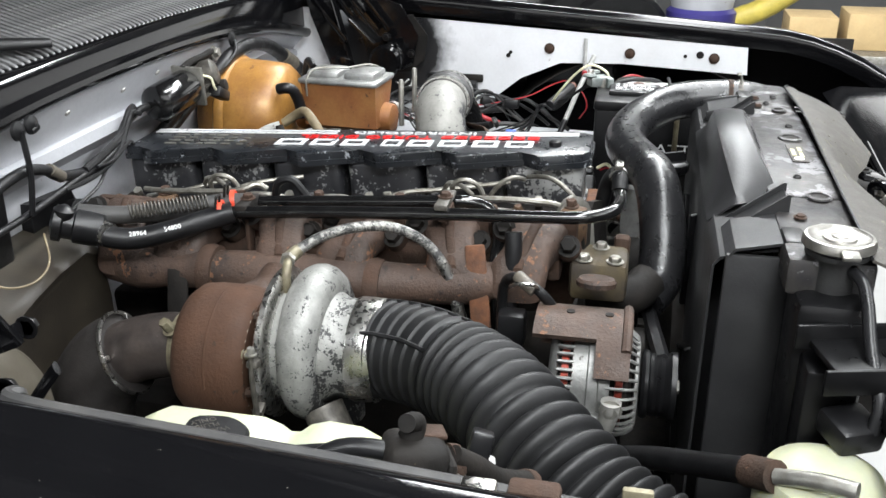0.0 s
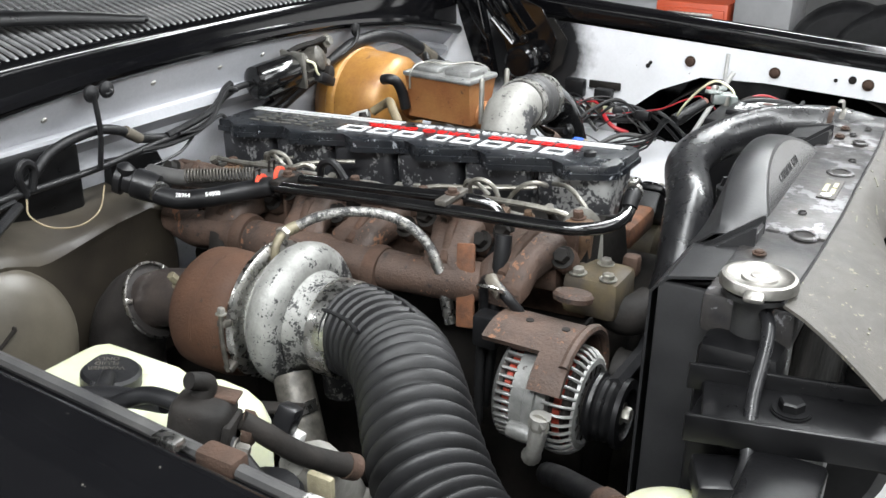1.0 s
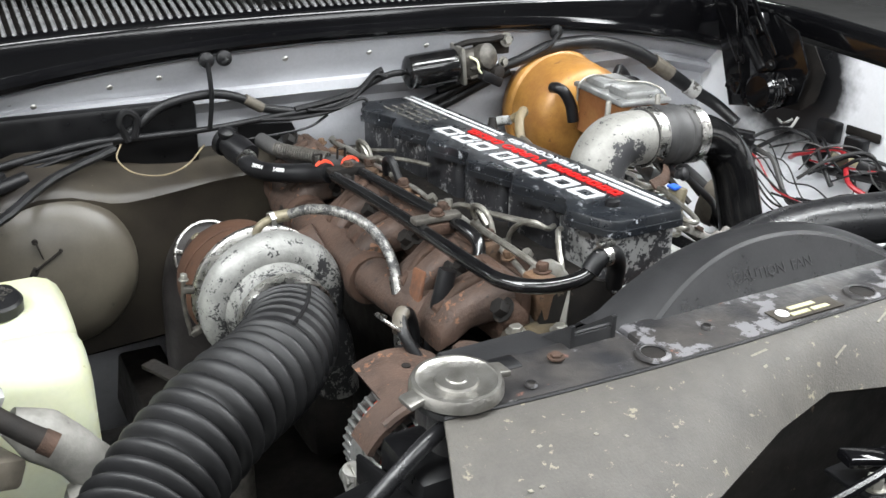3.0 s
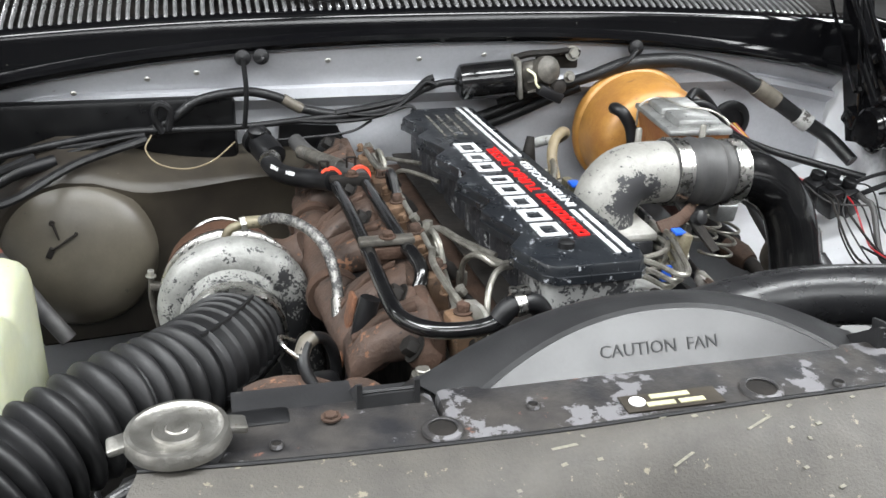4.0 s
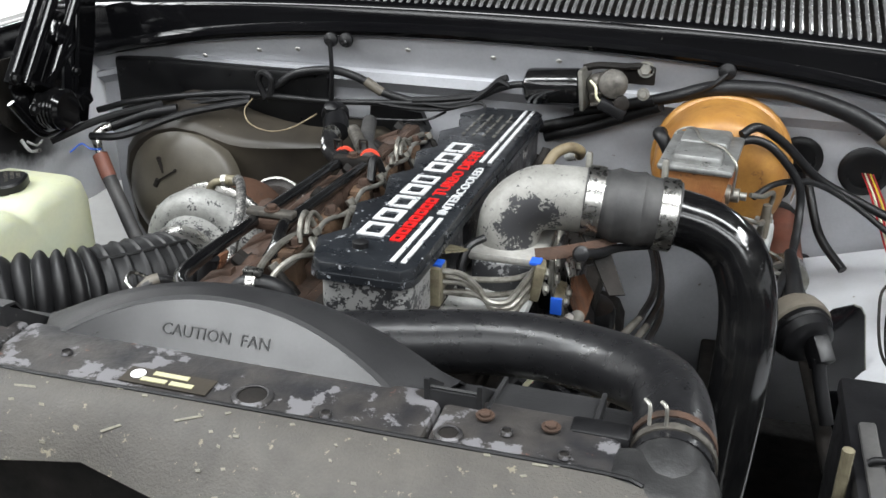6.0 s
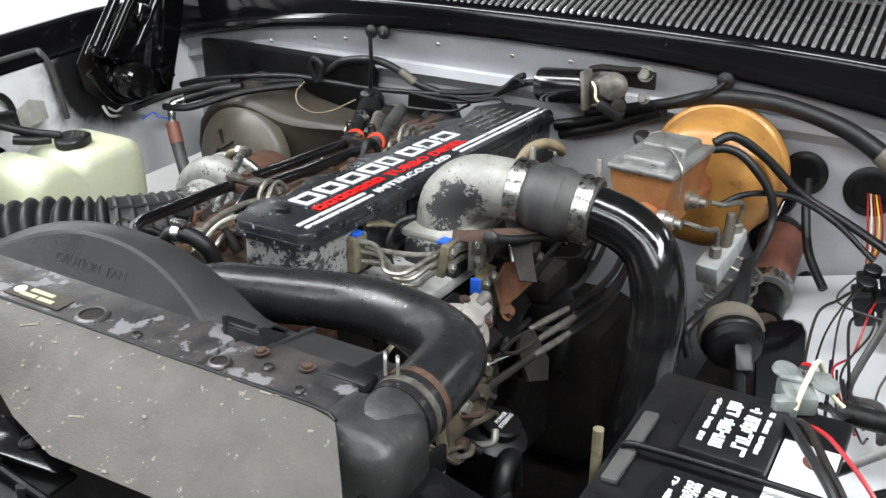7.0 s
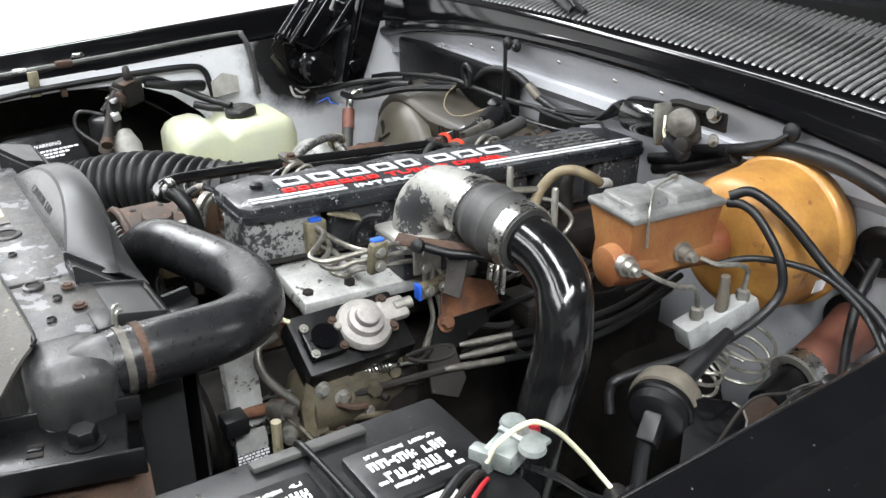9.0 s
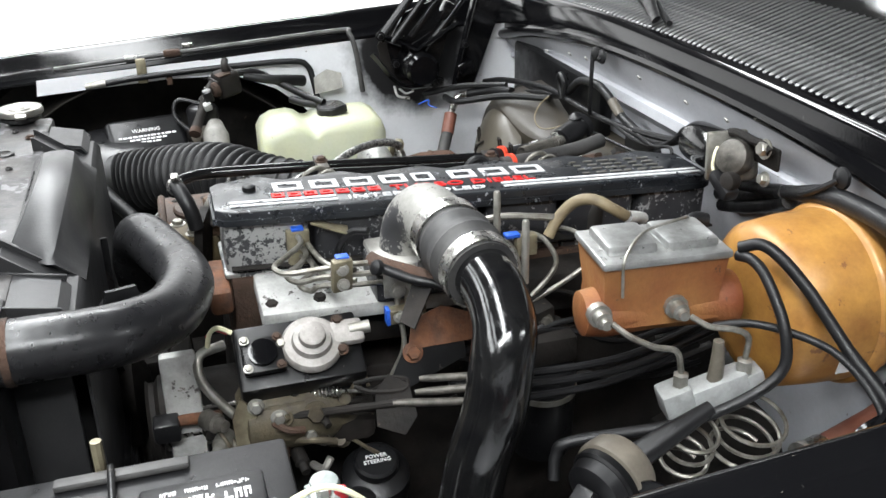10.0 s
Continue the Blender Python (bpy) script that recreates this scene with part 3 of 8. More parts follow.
# front header and radiator support
solo("header_panel", sheet([[(x, -0.80, 1.085) for x in (0.75, 0.4, 0.02, -0.35, -0.70)], [(x, -0.83, 1.10) for x in (0.75, 0.4, 0.02, -0.35, -0.70)], [(x, -0.93, 1.10) for x in (0.75, 0.4, 0.02, -0.35, -0.70)],
                            [(x, -1.0, 1.05) for x in (0.75, 0.4, 0.02, -0.35, -0.70)], [(x, -1.02, 0.7) for x in (0.75, 0.4, 0.02, -0.35, -0.70)]], 0.003), GLOSS_BLACK, "black painted front header panel over the grille", "header panel", kind="structure")

radiator = thing("radiator", (0.03, -0.63, 0.5), "worn black radiator with a grey-chipped top plate and cap", "radiator")
part("core", box((0.03, -0.64, 0.80), (0.66, 0.06, 0.62), 0.004), DARK, radiator)
for x0, x1, dz in ((-0.365, -0.172, 0.0), (-0.170, 0.212, 0.0012), (0.214, 0.352, 0.0)):
    part("top_plate", box(((x0 + x1) / 2, -0.632, 1.152 + dz), (x1 - x0, 0.085, 0.04), 0.006), SUPPORT, radiator, "black paint worn to grey primer")
part("outlet_tank", box((0.380, -0.645, 1.135), (0.088, 0.080, 0.078), 0.024, seg=4), TANK_TOP, radiator, "moulded grey-black tank end")
part("outlet_tank_step", box((0.388, -0.660, 1.095), (0.078, 0.055, 0.05), 0.012), TANK_TOP, radiator)
part("left_tank", box((-0.365, -0.635, 0.84), (0.07, 0.075, 0.60), 0.012), SATIN_BLACK, radiator)
part("right_tank", box((0.375, -0.635, 0.84), (0.075, 0.08, 0.60), 0.014), SATIN_BLACK, radiator)

# grey rubber sheet over the front of the radiator
def flap_grid():
    rear = [(-0.378, -0.664), (-0.30, -0.668), (-0.2, -0.67), (-0.1, -0.672), (0.0, -0.672), (0.09, -0.673), (0.165, -0.673), (0.195, -0.673), (0.345, -0.668), (0.372, -0.674)]
    front = [(-0.414, -0.757), (-0.33, -0.79), (-0.22, -0.775), (-0.12, -0.735), (-0.04, -0.712), (0.05, -0.735), (0.09, -0.752), (0.16, -0.772), (0.398, -0.765), (0.418, -0.728)]
    rows = []
    for k in range(6):
        s = k / 5
        rows.append([(a[0] + (b[0] - a[0]) * s, a[1] + (b[1] - a[1]) * s, 1.182 - 0.045 * s ** 1.6 + 0.003 * math.sin(9 * a[0] + 3 * s)) for a, b in zip(rear, front)])
    return [row[::-1] for row in rows]


flap = thing("rubber_flap", (0.02, -0.72, 1.13), "dusty grey rubber air seal sheet lying along the radiator", "rubber flap")
part("sheet", sheet(flap_grid()[::-1], 0.003), FLAP, flap)
flap_rows = flap_grid()
rnd = random.Random(8)
scuffs = bmesh.new()
for k in range(46):
    i, j = rnd.randrange(0, 5), rnd.randrange(0, 9)
    a, b_, c = (V(q) for q in (flap_rows[i][j], flap_rows[i][j + 1], flap_rows[i + 1][j]))
    at = a + (b_ - a) * rnd.random() + (c - a) * rnd.random()
    up = (b_ - a).cross(c - a).normalized()
    up = up if up.z > 0 else -up
    long, wide = (rnd.uniform(0.010, 0.024), 0.0013) if k % 8 == 0 else (rnd.uniform(0.002, 0.005), 0.0016)
    m = basis(at + up * 0.0004, up, (1, 0.3 + rnd.uniform(-0.2, 0.5), 0))
    prism([(-wide, -long / 2), (wide * 0.4, -long / 2.2), (wide, long / 2), (-wide * 0.5, long / 2.4)], -0.0006, 0.0003, m, bm=scuffs)
tagged(part("scuffing", scuffs, SCUFF, flap), "pale scuffed streaks", kind="stuff")
part("edge_bead", tube([V(q) + V((0, 0.001, 0.0005)) for q in flap_grid()[0]], 0.0018, 6, 3), RUBBER, flap, "black rear edge bead")

# fan shroud
shroud = thing("fan_shroud", (0.03, -0.55, 0.5), "dark grey plastic fan shroud with raised caution lettering", "fan shroud")


arch_s = [-1 + k / 24 for k in range(49)]


def arch_h(s):
    """Height of the arch above the shroud's top plate."""
    return 0.051 * (1 - abs(s) ** 2.1)


def arch_row(grow, back, up):
    """A line over the fan behind the arch's front edge, wider towards the engine."""
    return [(0.017 + 0.166 * grow * s, min(-0.606 + 0.66 * arch_h(s) + back + 0.37 * back * (1 - arch_h(s) / 0.051), -0.526), 1.160 - 0.05 * back + arch_h(s) + up * min(1.0, arch_h(s) / 0.012)) for s in arch_s]


def face_y(up, full):
    """How far the dished front leans back at a height on the arch."""
    return -0.606 + 0.66 * full * max(up / max(full, 1e-6), 0.0) ** 0.96


part("arch_face", sheet([[(0.017 + 0.166 * s, face_y(arch_h(s) * f, arch_h(s)), 1.160 + arch_h(s) * f) for s in arch_s] for f in (0.0, 0.1, 0.25, 0.45, 0.7, 0.985, 1.0)], 0.002), SHROUD_LIT, shroud, "glossy sloping front, grey lightened to carry reflected light", sharp=20)
part("arch_band", sheet([arch_row(*q) for q in ((1.0, 0.0, 0.0), (1.012, 0.0015, 0.0022), (1.06, 0.012, 0.0032), (1.14, 0.028, 0.0015), (1.175, 0.035, -0.002), (1.18, 0.038, -0.008))] + [[(0.017 + 0.166 * 1.18 * s, -0.525, 1.135) for s in arch_s]], 0.002), SHROUD, shroud, sharp=24)
part("top_plate", sheet([[(x, -0.610, 1.158) for x in (-0.304, -0.15, 0.03, 0.2, 0.356)], [(x, -0.580, 1.152) for x in (-0.304, -0.15, 0.03, 0.2, 0.356)], [(x, -0.532, 1.140) for x in (-0.304, -0.15, 0.03, 0.2, 0.356)], [(x, -0.526, 1.132) for x in (-0.304, -0.15, 0.03, 0.2, 0.356)], [(x, -0.524, 0.72) for x in (-0.304, -0.15, 0.03, 0.2, 0.356)]], 0.003), SHROUD, shroud)
for x in (-0.207, 0.222):
    gusset = bmesh.new()
    for dx in (-0.021, 0.021):
        prism([(-0.606, 1.150), (-0.540, 1.134), (-0.543, 1.146), (-0.603, 1.192), (-0.606, 1.192)], -0.002, 0.002, Matrix(((0, 0, 1, x + dx), (1, 0, 0, 0), (0, 1, 0, 0), (0, 0, 0, 1))), bm=gusset)
    sheet([[(x + dx, y, z) for dx in (-0.02, 0, 0.02)] for y, z in ((-0.604, 1.184), (-0.57, 1.158), (-0.54, 1.138))], 0.002, gusset)
    box((x, -0.604, 1.166), (0.04, 0.003, 0.034), 0.0008, bm=gusset)
    part("gusset", gusset, SHROUD, shroud)
for x0, x1 in ((-0.318, -0.228), (0.249, 0.330)):
    wing = bmesh.new()
    sheet([[(x, y, z) for x in (x0, (x0 + x1) / 2, x1)] for y, z in ((-0.606, 1.167), (-0.600, 1.168), (-0.545, 1.156), (-0.538, 1.146))], 0.003, wing)
    for x in (x0, x1) if x0 > 0 else ():
        box((x, -0.572, 1.160), (0.004, 0.066, 0.016), 0.001, pose(0, 0, 0, -11, 0, 0), wing)
    part("wing", wing, SHROUD, shroud)
part("side_wall", box((-0.314, -0.570, 0.852), (0.008, 0.070, 0.60), 0.003), SHROUD, shroud)
part("side_wall", box((0.352, -0.572, 0.84), (0.008, 0.066, 0.58), 0.003), SHROUD, shroud)
part("ring", hollow([(0.27, -0.035), (0.29, 0.035)], [(0.265, -0.035), (0.285, 0.035)], (0.03, -0.562, 0.87), (0, -1, 0), 44), SHROUD, shroud)
words = text_bm("CAUTION  FAN", 0.0150, Matrix(), 0.0022, "CENTER")
for v in words.verts:  # laid on the sloping front of the arch
    up = 0.0225 + 0.80 * v.co.y
    v.co = (0.012 + 0.96 * v.co.x, face_y(up, arch_h((v.co.x - 0.005) / 0.166)) - 0.83 * (v.co.z + 0.0016), 1.160 + up + 0.55 * (v.co.z + 0.0016))
part("lip", box((0.017, -0.6085, 1.1585), (0.37, 0.007, 0.007), 0.002), SHROUD, shroud)
part("lettering", words, SHROUD, shroud)
fan = thing("cooling_fan", (0.03, -0.50, 0.6), "black plastic cooling fan inside the shroud", "fan")
part("hub", lathe([(0.02, -0.04), (0.07, -0.03), (0.075, 0.03), (0.03, 0.05)], (0.03, -0.535, 0.87), (0, 1, 0), 20), DARK, fan)
for k in range(7):
    a = 2 * math.pi * k / 7
    d = V((math.cos(a), 0, math.sin(a)))
    part("blade", box(V((0.03, -0.535, 0.87)) + 0.14 * d, (0.17, 0.045, 0.006), 0.002, basis((0, 0, 0), d.cross(V((0, 1, 0))), d) @ pose(0, 0, 0, 25, 0, 90)), PLASTIC_BLACK, fan)

# radiator cap
part("filler_neck", lathe([(0.021, -0.03), (0.021, 0.03), (0.031, 0.031), (0.031, 0.036)], (-0.353, -0.636, 1.146), (0, 0, 1)), TANK_TOP, radiator)
part("cap", lathe([(0.030, 0), (0.035, 0.002), (0.035, 0.007), (0.033, 0.011), (0.030, 0.0115), (0.027, 0.009), (0.0165, 0.0085), (0.0155, 0.0105), (0.008, 0.0105), (0.007, 0.0115), (0.001, 0.012)], (-0.353, -0.636, 1.184), (0, 0, 1), 48), CAP_METAL, radiator, "bright metal filler cap with two ears")
for s_ in (-1, 1):
    part("cap_ear", box((-0.353 + 0.037 * s_, -0.636 + 0.004 * s_, 1.1895), (0.016, 0.018, 0.006), 0.0028, pose(0, 0, 0, 0, 12 * s_, 6)), CAP_METAL, radiator)

# ---- engine ----
EM = pose(0.05, -0.372, 1.156, -2.9, 0, 0)
engine = thing("engine", (0.05, -0.02, 0.55), "long grimy inline diesel engine with flaking black rocker covers", "engine")


def e(u, v, w):
    return EM @ V((u, v, w))


def ebox(c, s, bevel=0.004, bm=None, seg=2, m=None):
    return box(e(*c), s, bevel, EM.to_3x3().to_4x4() @ (m or Matrix()), bm, seg)


part("block", ebox((0.0, 0.37, -0.40), (0.24, 0.72, 0.38), 0.01), DARK, engine)
part("cylinder_head", ebox((-0.02, 0.36, -0.150), (0.17, 0.69, 0.115), 0.006), RUST, engine, "rust brown cast iron head")
for k in range(6):
    v = 0.010 + 0.1175 * k
    rocker = bmesh.new()
    ebox((0.004, v + 0.054, -0.056), (0.100, 0.108, 0.080), 0.012, rocker, 3)
    ebox((0.001, v + 0.054, -0.090), (0.114, 0.114, 0.008), 0.003, rocker)
    part("rocker_cover", rocker, VALVE if k else VALVE_FRONT, engine, "black paint flaking to grey metal")

# the long cover with its raised print
cover = thing("engine_cover", tuple(e(0, 0.35, -0.02)), "slate black painted engine cover with white and red print", "engine cover")
outline = [(-0.040, 0.0), (0.048, 0.0), (0.058, 0.012), (0.060, 0.03), (0.060, 0.690), (0.050, 0.705), (-0.045, 0.705)]
for k in range(5, -1, -1):  # saw-tooth cut-outs over the injectors
    v = 0.1167 * k
    outline += [(-0.0475, v + 0.101), (-0.0465, v + 0.093), (-0.0680, v + 0.071), (-0.0700, v + 0.064)]
outline += [(-0.052, 0.010)]
part("shell", prism(outline, -0.015, 0.0, EM, 0.0032, seg=2), COVER, cover)
part("rim", prism([(x * 1.03, 0.3525 + (y - 0.3525) * 1.008) for x, y in outline], -0.020, -0.012, EM), COVER, cover)
TX = EM @ Matrix(((0, -1, 0, 0), (1, 0, 0, 0), (0, 0, 1, 0.0), (0, 0, 0, 1)))  # text: x along the engine, y to the passenger side


def print_at(u, v):
    return TX @ Matrix.Translation((v, -u, 0.0006))


def bar(x0, y0, w, h, u, v, bm=None, slant=0.0, inner=0.0):
    """A raised bar, hollow where inner is the width of its rim."""
    m = print_at(u, v)
    bm = bm or bmesh.new()
    quad = lambda d: [(x0 + d + slant * d, y0 + d), (x0 + w - d, y0 + d), (x0 + w - d + slant * (h - d), y0 + h - d), (x0 + d + slant * (h - d), y0 + h - d)]
    if not inner:
        return prism(quad(0), 0, 0.0016, m, bm=bm)
    o, i = quad(0), quad(inner)
    for k in range(4):
        prism([o[k], o[(k + 1) % 4], i[(k + 1) % 4], i[k]], 0, 0.0016, m, bm=bm)
    return bm


for v, w, op in ((0.080, 0.046, 1), (0.130, 0.044, 1), (0.178, 0.046, 1), (0.228, 0.042, 1), (0.274, 0.034, 0), (0.327, 0.044, 1), (0.375, 0.044, 1), (0.423, 0.052, 1)):
    part("emblem", bar(0.0015, 0.001, w * 0.86, 0.031, 0.001, v, inner=0.0068 if op else 0.0045), PRINT, cover, "raised white block")
for k in range(7):
    part("emblem", bar(0, 0.0005, 0.0165, 0.0135, 0.024, 0.076 + 0.0215 * k, inner=0.0036), RED, cover, "raised red block")
part("lettering", text_bm("TURBO DIESEL", 0.0225, print_at(0.0245, 0.236), 0.0022, squeeze=1.42), RED, cover, "red lettering")
part("lettering", text_bm("INTERCOOLED", 0.0165, print_at(0.0455, 0.172), 0.0022, squeeze=1.72), PRINT, cover, "white lettering")
for v0, v1 in ((0.020, 0.158), (0.390, 0.694)):
    for u in (0.0355, 0.0475):
        part("stripe", bar(0, 0, v1 - v0, 0.0052, u, v0), PRINT, cover, "white stripe")
for r_i, u in enumerate((-0.028, -0.012, 0.004, 0.020)):
    for c in range(6):
        part("print_bar", bar(0, 0, 0.010 + 0.004 * ((c * 7 + r_i * 3) % 3), 0.0035, u, 0.52 + 0.022 * c), DULL_STEEL, cover)
part("filler_plug", lathe([(0.009, 0), (0.009, 0.006), (0.006, 0.008)], e(-0.014, 0.050, 0), e(0, 0, 1) - e(0, 0, 0), 14), RUBBER, cover)
# dark block added low behind the engine to fill the shaded gap
solo("transmission_tunnel", box((0.06, 0.33, 0.62), (0.42, 0.22, 0.30), 0.04), DARK, "grimy dark transmission tunnel, added to fill the shaded gap behind the engine", "tunnel", kind="structure")

# ---- exhaust side ----
manifold = thing("exhaust_manifold", (-0.19, 0.0, 0.95), "rust brown cast iron exhaust manifold with six runners", "exhaust manifold")
part("log", tube([(-0.165, 0.275, 1.000), (-0.178, 0.22, 1.005), (-0.182, 0.16, 1.012), (-0.186, 0.05, 1.015), (-0.186, -0.05, 1.018), (-0.182, -0.16, 1.02), (-0.175, -0.24, 1.025), (-0.165, -0.30, 1.035)], [0.022, 0.029, 0.026, 0.032, 0.031, 0.026, 0.028, 0.022], 16), RUST_LIGHT, manifold)
def casting(loops):
    """A cast arm of rounded rectangles: (centre, half width along y, half height)."""
    out = []
    for c, wy, wz in loops:
        ring = []
        for j in range(16):
            a = 2 * math.pi * j / 16
            ca, sa = math.cos(a), math.sin(a)
            ring.append(V(c) + V((0, wy * math.copysign(abs(ca) ** 0.55, ca), wz * math.copysign(abs(sa) ** 0.55, sa))))
        out.append(ring)
    return rings(bmesh.new(), out)


for k in range(6):
    y = 0.265 - 0.1165 * k
    z = 1.050 + 0.003 * k
    lean = 0.016 if k % 2 else -0.016
    part("runner", casting([((-0.196, y + lean, z - 0.036), 0.030, 0.016), ((-0.180, y + lean, z - 0.020), 0.036, 0.024), ((-0.160, y + 0.6 * lean, z - 0.006), 0.031, 0.022), ((-0.138, y + 0.2 * lean, z + 0.003), 0.034, 0.024), ((-0.118, y, z + 0.005), 0.041, 0.027), ((-0.106, y, z + 0.005), 0.043, 0.029)]), RUST_LIGHT, manifold)
    flange = box((-0.110, y, z + 0.004), (0.016, 0.104, 0.058), 0.006)
    for dy, dz in ((0.042, 0.016), (-0.042, -0.002)):
        lathe([(0.016, -0.012), (0.017, 0.006), (0.014, 0.012)], (-0.124, y + dy, z + dz), (-0.8, 0, 0.6), 14, flange)
    part("flange", flange, RUST, manifold)
    for dy, dz in ((0.042, 0.016), (-0.042, -0.002)):
        part("stud", bolt((-0.1335, y + dy, z + dz + 0.007), (-0.8, 0, 0.6), 0.0105, 0.014), DARK, manifold, "dark bolt head")
    part("rib", casting([((-0.190, y + lean, z - 0.012), 0.006, 0.006), ((-0.160, y + 0.5 * lean, z + 0.016), 0.006, 0.007), ((-0.125, y, z + 0.030), 0.007, 0.007)]), RUST, manifold)
for y in (0.115, -0.115):
    part("joint", hollow([(0.034, -0.010), (0.036, 0.0), (0.034, 0.010)], [(0.02, -0.010), (0.02, 0.010)], (-0.185, y, 1.015), (0, 1, 0), 20), RUST, manifold)
part("heat_tab", box((-0.212, 0.155, 0.985), (0.006, 0.030, 0.075), 0.003, pose(0, 0, 0, 0, 12, 0)), DARK, manifold)

turbo = thing("turbocharger", (-0.31, -0.03, 0.90), "rusty turbocharger with a flaking grey compressor housing", "turbocharger")
tc_ = V((-0.308, -0.078, 0.988))
part("compressor_cover", lathe([(0.030, 0.045), (0.07, 0.042), (0.072, 0.020), (0.070, 0.0), (0.066, -0.022), (0.0605, -0.032), (0.0595, -0.050), (0.0595, -0.070), (0.054, -0.072), (0.050, -0.060), (0.047, 0.0), (0.01, 0.01)], tc_, (0, 1, 0), 36), TURBO_AL, turbo)
scroll = [tc_ + V((0.071 * math.cos(a), 0.004, 0.071 * math.sin(a))) for a in [math.radians(-60 - 15 * i) for i in range(23)]]
part("scroll", tube(scroll, [0.018 + 0.013 * i / 22 for i in range(23)], 16, 2), TURBO_AL, turbo, "grey metal with flaking black paint")
part("outlet", tube([scroll[-1], scroll[-1] + V((0.02, 0.0, -0.04)), scroll[-1] + V((0.03, -0.0, -0.12))], 0.03, 14), TURBO_AL, turbo)
part("band", hollow([(0.088, -0.006), (0.092, -0.003), (0.092, 0.003), (0.088, 0.006)], [(0.070, -0.008), (0.070, 0.008)], tc_ + V((0, 0.045, 0)), (0, 1, 0), 40), STEEL, turbo, "bright steel band clamp")
part("centre_housing", lathe([(0.07, 0), (0.05, 0.02), (0.04, 0.05), (0.05, 0.07)], tc_ + V((0, 0.035, 0)), (0, 1, 0), 26), RUST, turbo)
tb_ = tc_ + V((-0.006, 0.116, -0.018))
part("turbine_housing", lathe([(0.04, -0.050), (0.072, -0.048), (0.080, -0.040), (0.083, -0.022), (0.083, 0.016), (0.081, 0.032), (0.073, 0.042), (0.060, 0.047), (0.047, 0.049), (0.044, 0.06)], tb_, (0, 1, 0), 40), TURBINE, turbo, "brown rusted iron scroll")
part("turbine_foot", tube([tb_ + V((0.03, 0, 0.02)), tb_ + V((0.08, -0.03, 0.03)), (-0.20, 0.0, 1.02)], [0.045, 0.04, 0.036], 14), RUST_LIGHT, turbo)
part("turbine_band", hollow([(0.072, -0.006), (0.076, 0.0), (0.072, 0.006)], [(0.069, -0.006), (0.069, 0.006)], tb_ + V((0, -0.042, 0)), (0, 1, 0), 36), DULL_STEEL, turbo)
for a, out in ((168, 0.097), (205, 0.099)):
    q = tc_ + V((out * math.cos(math.radians(a)), 0.045, out * math.sin(math.radians(a))))
    part("clamp_lug", box(q, (0.009, 0.013, 0.015), 0.002, pose(0, 0, 0, 0, 90 - a, 0)), CABLE_END, turbo)
part("clamp_bolt", tube([tc_ + V((-0.100, 0.045, 0.034)), tc_ + V((-0.102, 0.045, 0.0)), tc_ + V((-0.096, 0.045, -0.046))], 0.0032, 10), CABLE_END, turbo)
part("clamp_nut", bolt(tc_ + V((-0.100, 0.045, 0.034)), (0.1, 0, 1), 0.0048, 0.009), DULL_STEEL, turbo)
for k in range(4):
    a = math.radians(110 + 42 * k)
    part("bolt", bolt(tb_ + V((0.066 * math.cos(a), -0.046, 0.066 * math.sin(a))), (0, -1, 0), 0.006, 0.010), BRONZE if k % 2 else RUST, turbo)
part("seam", tube([tb_ + V((0.0835 * math.cos(math.radians(a)), -0.004, 0.0835 * math.sin(math.radians(a)))) for a in range(95, 200, 15)], 0.0016, 6), TURBINE, turbo)
downpipe = thing("exhaust_downpipe", (-0.35, 0.2, 0.7), "heat-stained grey exhaust downpipe with a wire clamp", "exhaust pipe")
HEATED = mat("heated_pipe_steel", (0.085, 0.068, 0.06), 0.42, 0.5, (0.036, 0.030, 0.028), 18, 0.7, 200, 0.2, spots=((0.13, 0.11, 0.10), 0.1, 40))
SLEEVE = mat("dark_heat_sleeve_steel", (0.045, 0.040, 0.038), 0.5, 0.4, (0.020, 0.018, 0.017), 16, 0.7, 200, 0.25)
part("pipe", tube([tb_ + V((0, 0.055, 0)), tb_ + V((-0.001, 0.085, -0.002)), (-0.318, 0.165, 0.957), (-0.324, 0.205, 0.930), (-0.33, 0.228, 0.875)], 0.041, 22), HEATED, downpipe)
rim = basis((-0.319, 0.176, 0.953), (0.10, -0.90, 0.42))
bend = [(-0.319, 0.176, 0.953), (-0.322, 0.200, 0.938), (-0.327, 0.222, 0.905), (-0.331, 0.232, 0.85), (-0.332, 0.236, 0.70)]
part("sleeve", tube(bend, 0.054, 26), SLEEVE, downpipe, "darker outer heat sleeve")
part("sleeve_rim", hollow([(0.0555, -0.002), (0.0562, 0.0), (0.0555, 0.003)], [(0.0525, -0.002), (0.0525, 0.003)], rim.translation, (0.10, -0.90, 0.42), 30), STEEL, downpipe, "bright rim")
for a in (40, 160, 285):
    part("rim_tab", box(rim @ V((0.049 * math.cos(math.radians(a)), 0.049 * math.sin(math.radians(a)), 0.001)), (0.013, 0.007, 0.006), 0.001, rim.to_3x3().to_4x4() @ pose(0, 0, 0, 0, 0, a)), STEEL, downpipe)
part("clamp", hollow([(0.0445, -0.006), (0.047, 0.0), (0.0445, 0.006)], [(0.041, -0.006), (0.041, 0.006)], tb_ + V((0, 0.056, 0)), (0, 1, 0), 28), BRONZE, downpipe)
part("clamp_bolt", bolt(tb_ + V((-0.035, 0.056, 0.040)), (-0.5, 0.2, 0.8), 0.007, 0.018), BRONZE, downpipe)

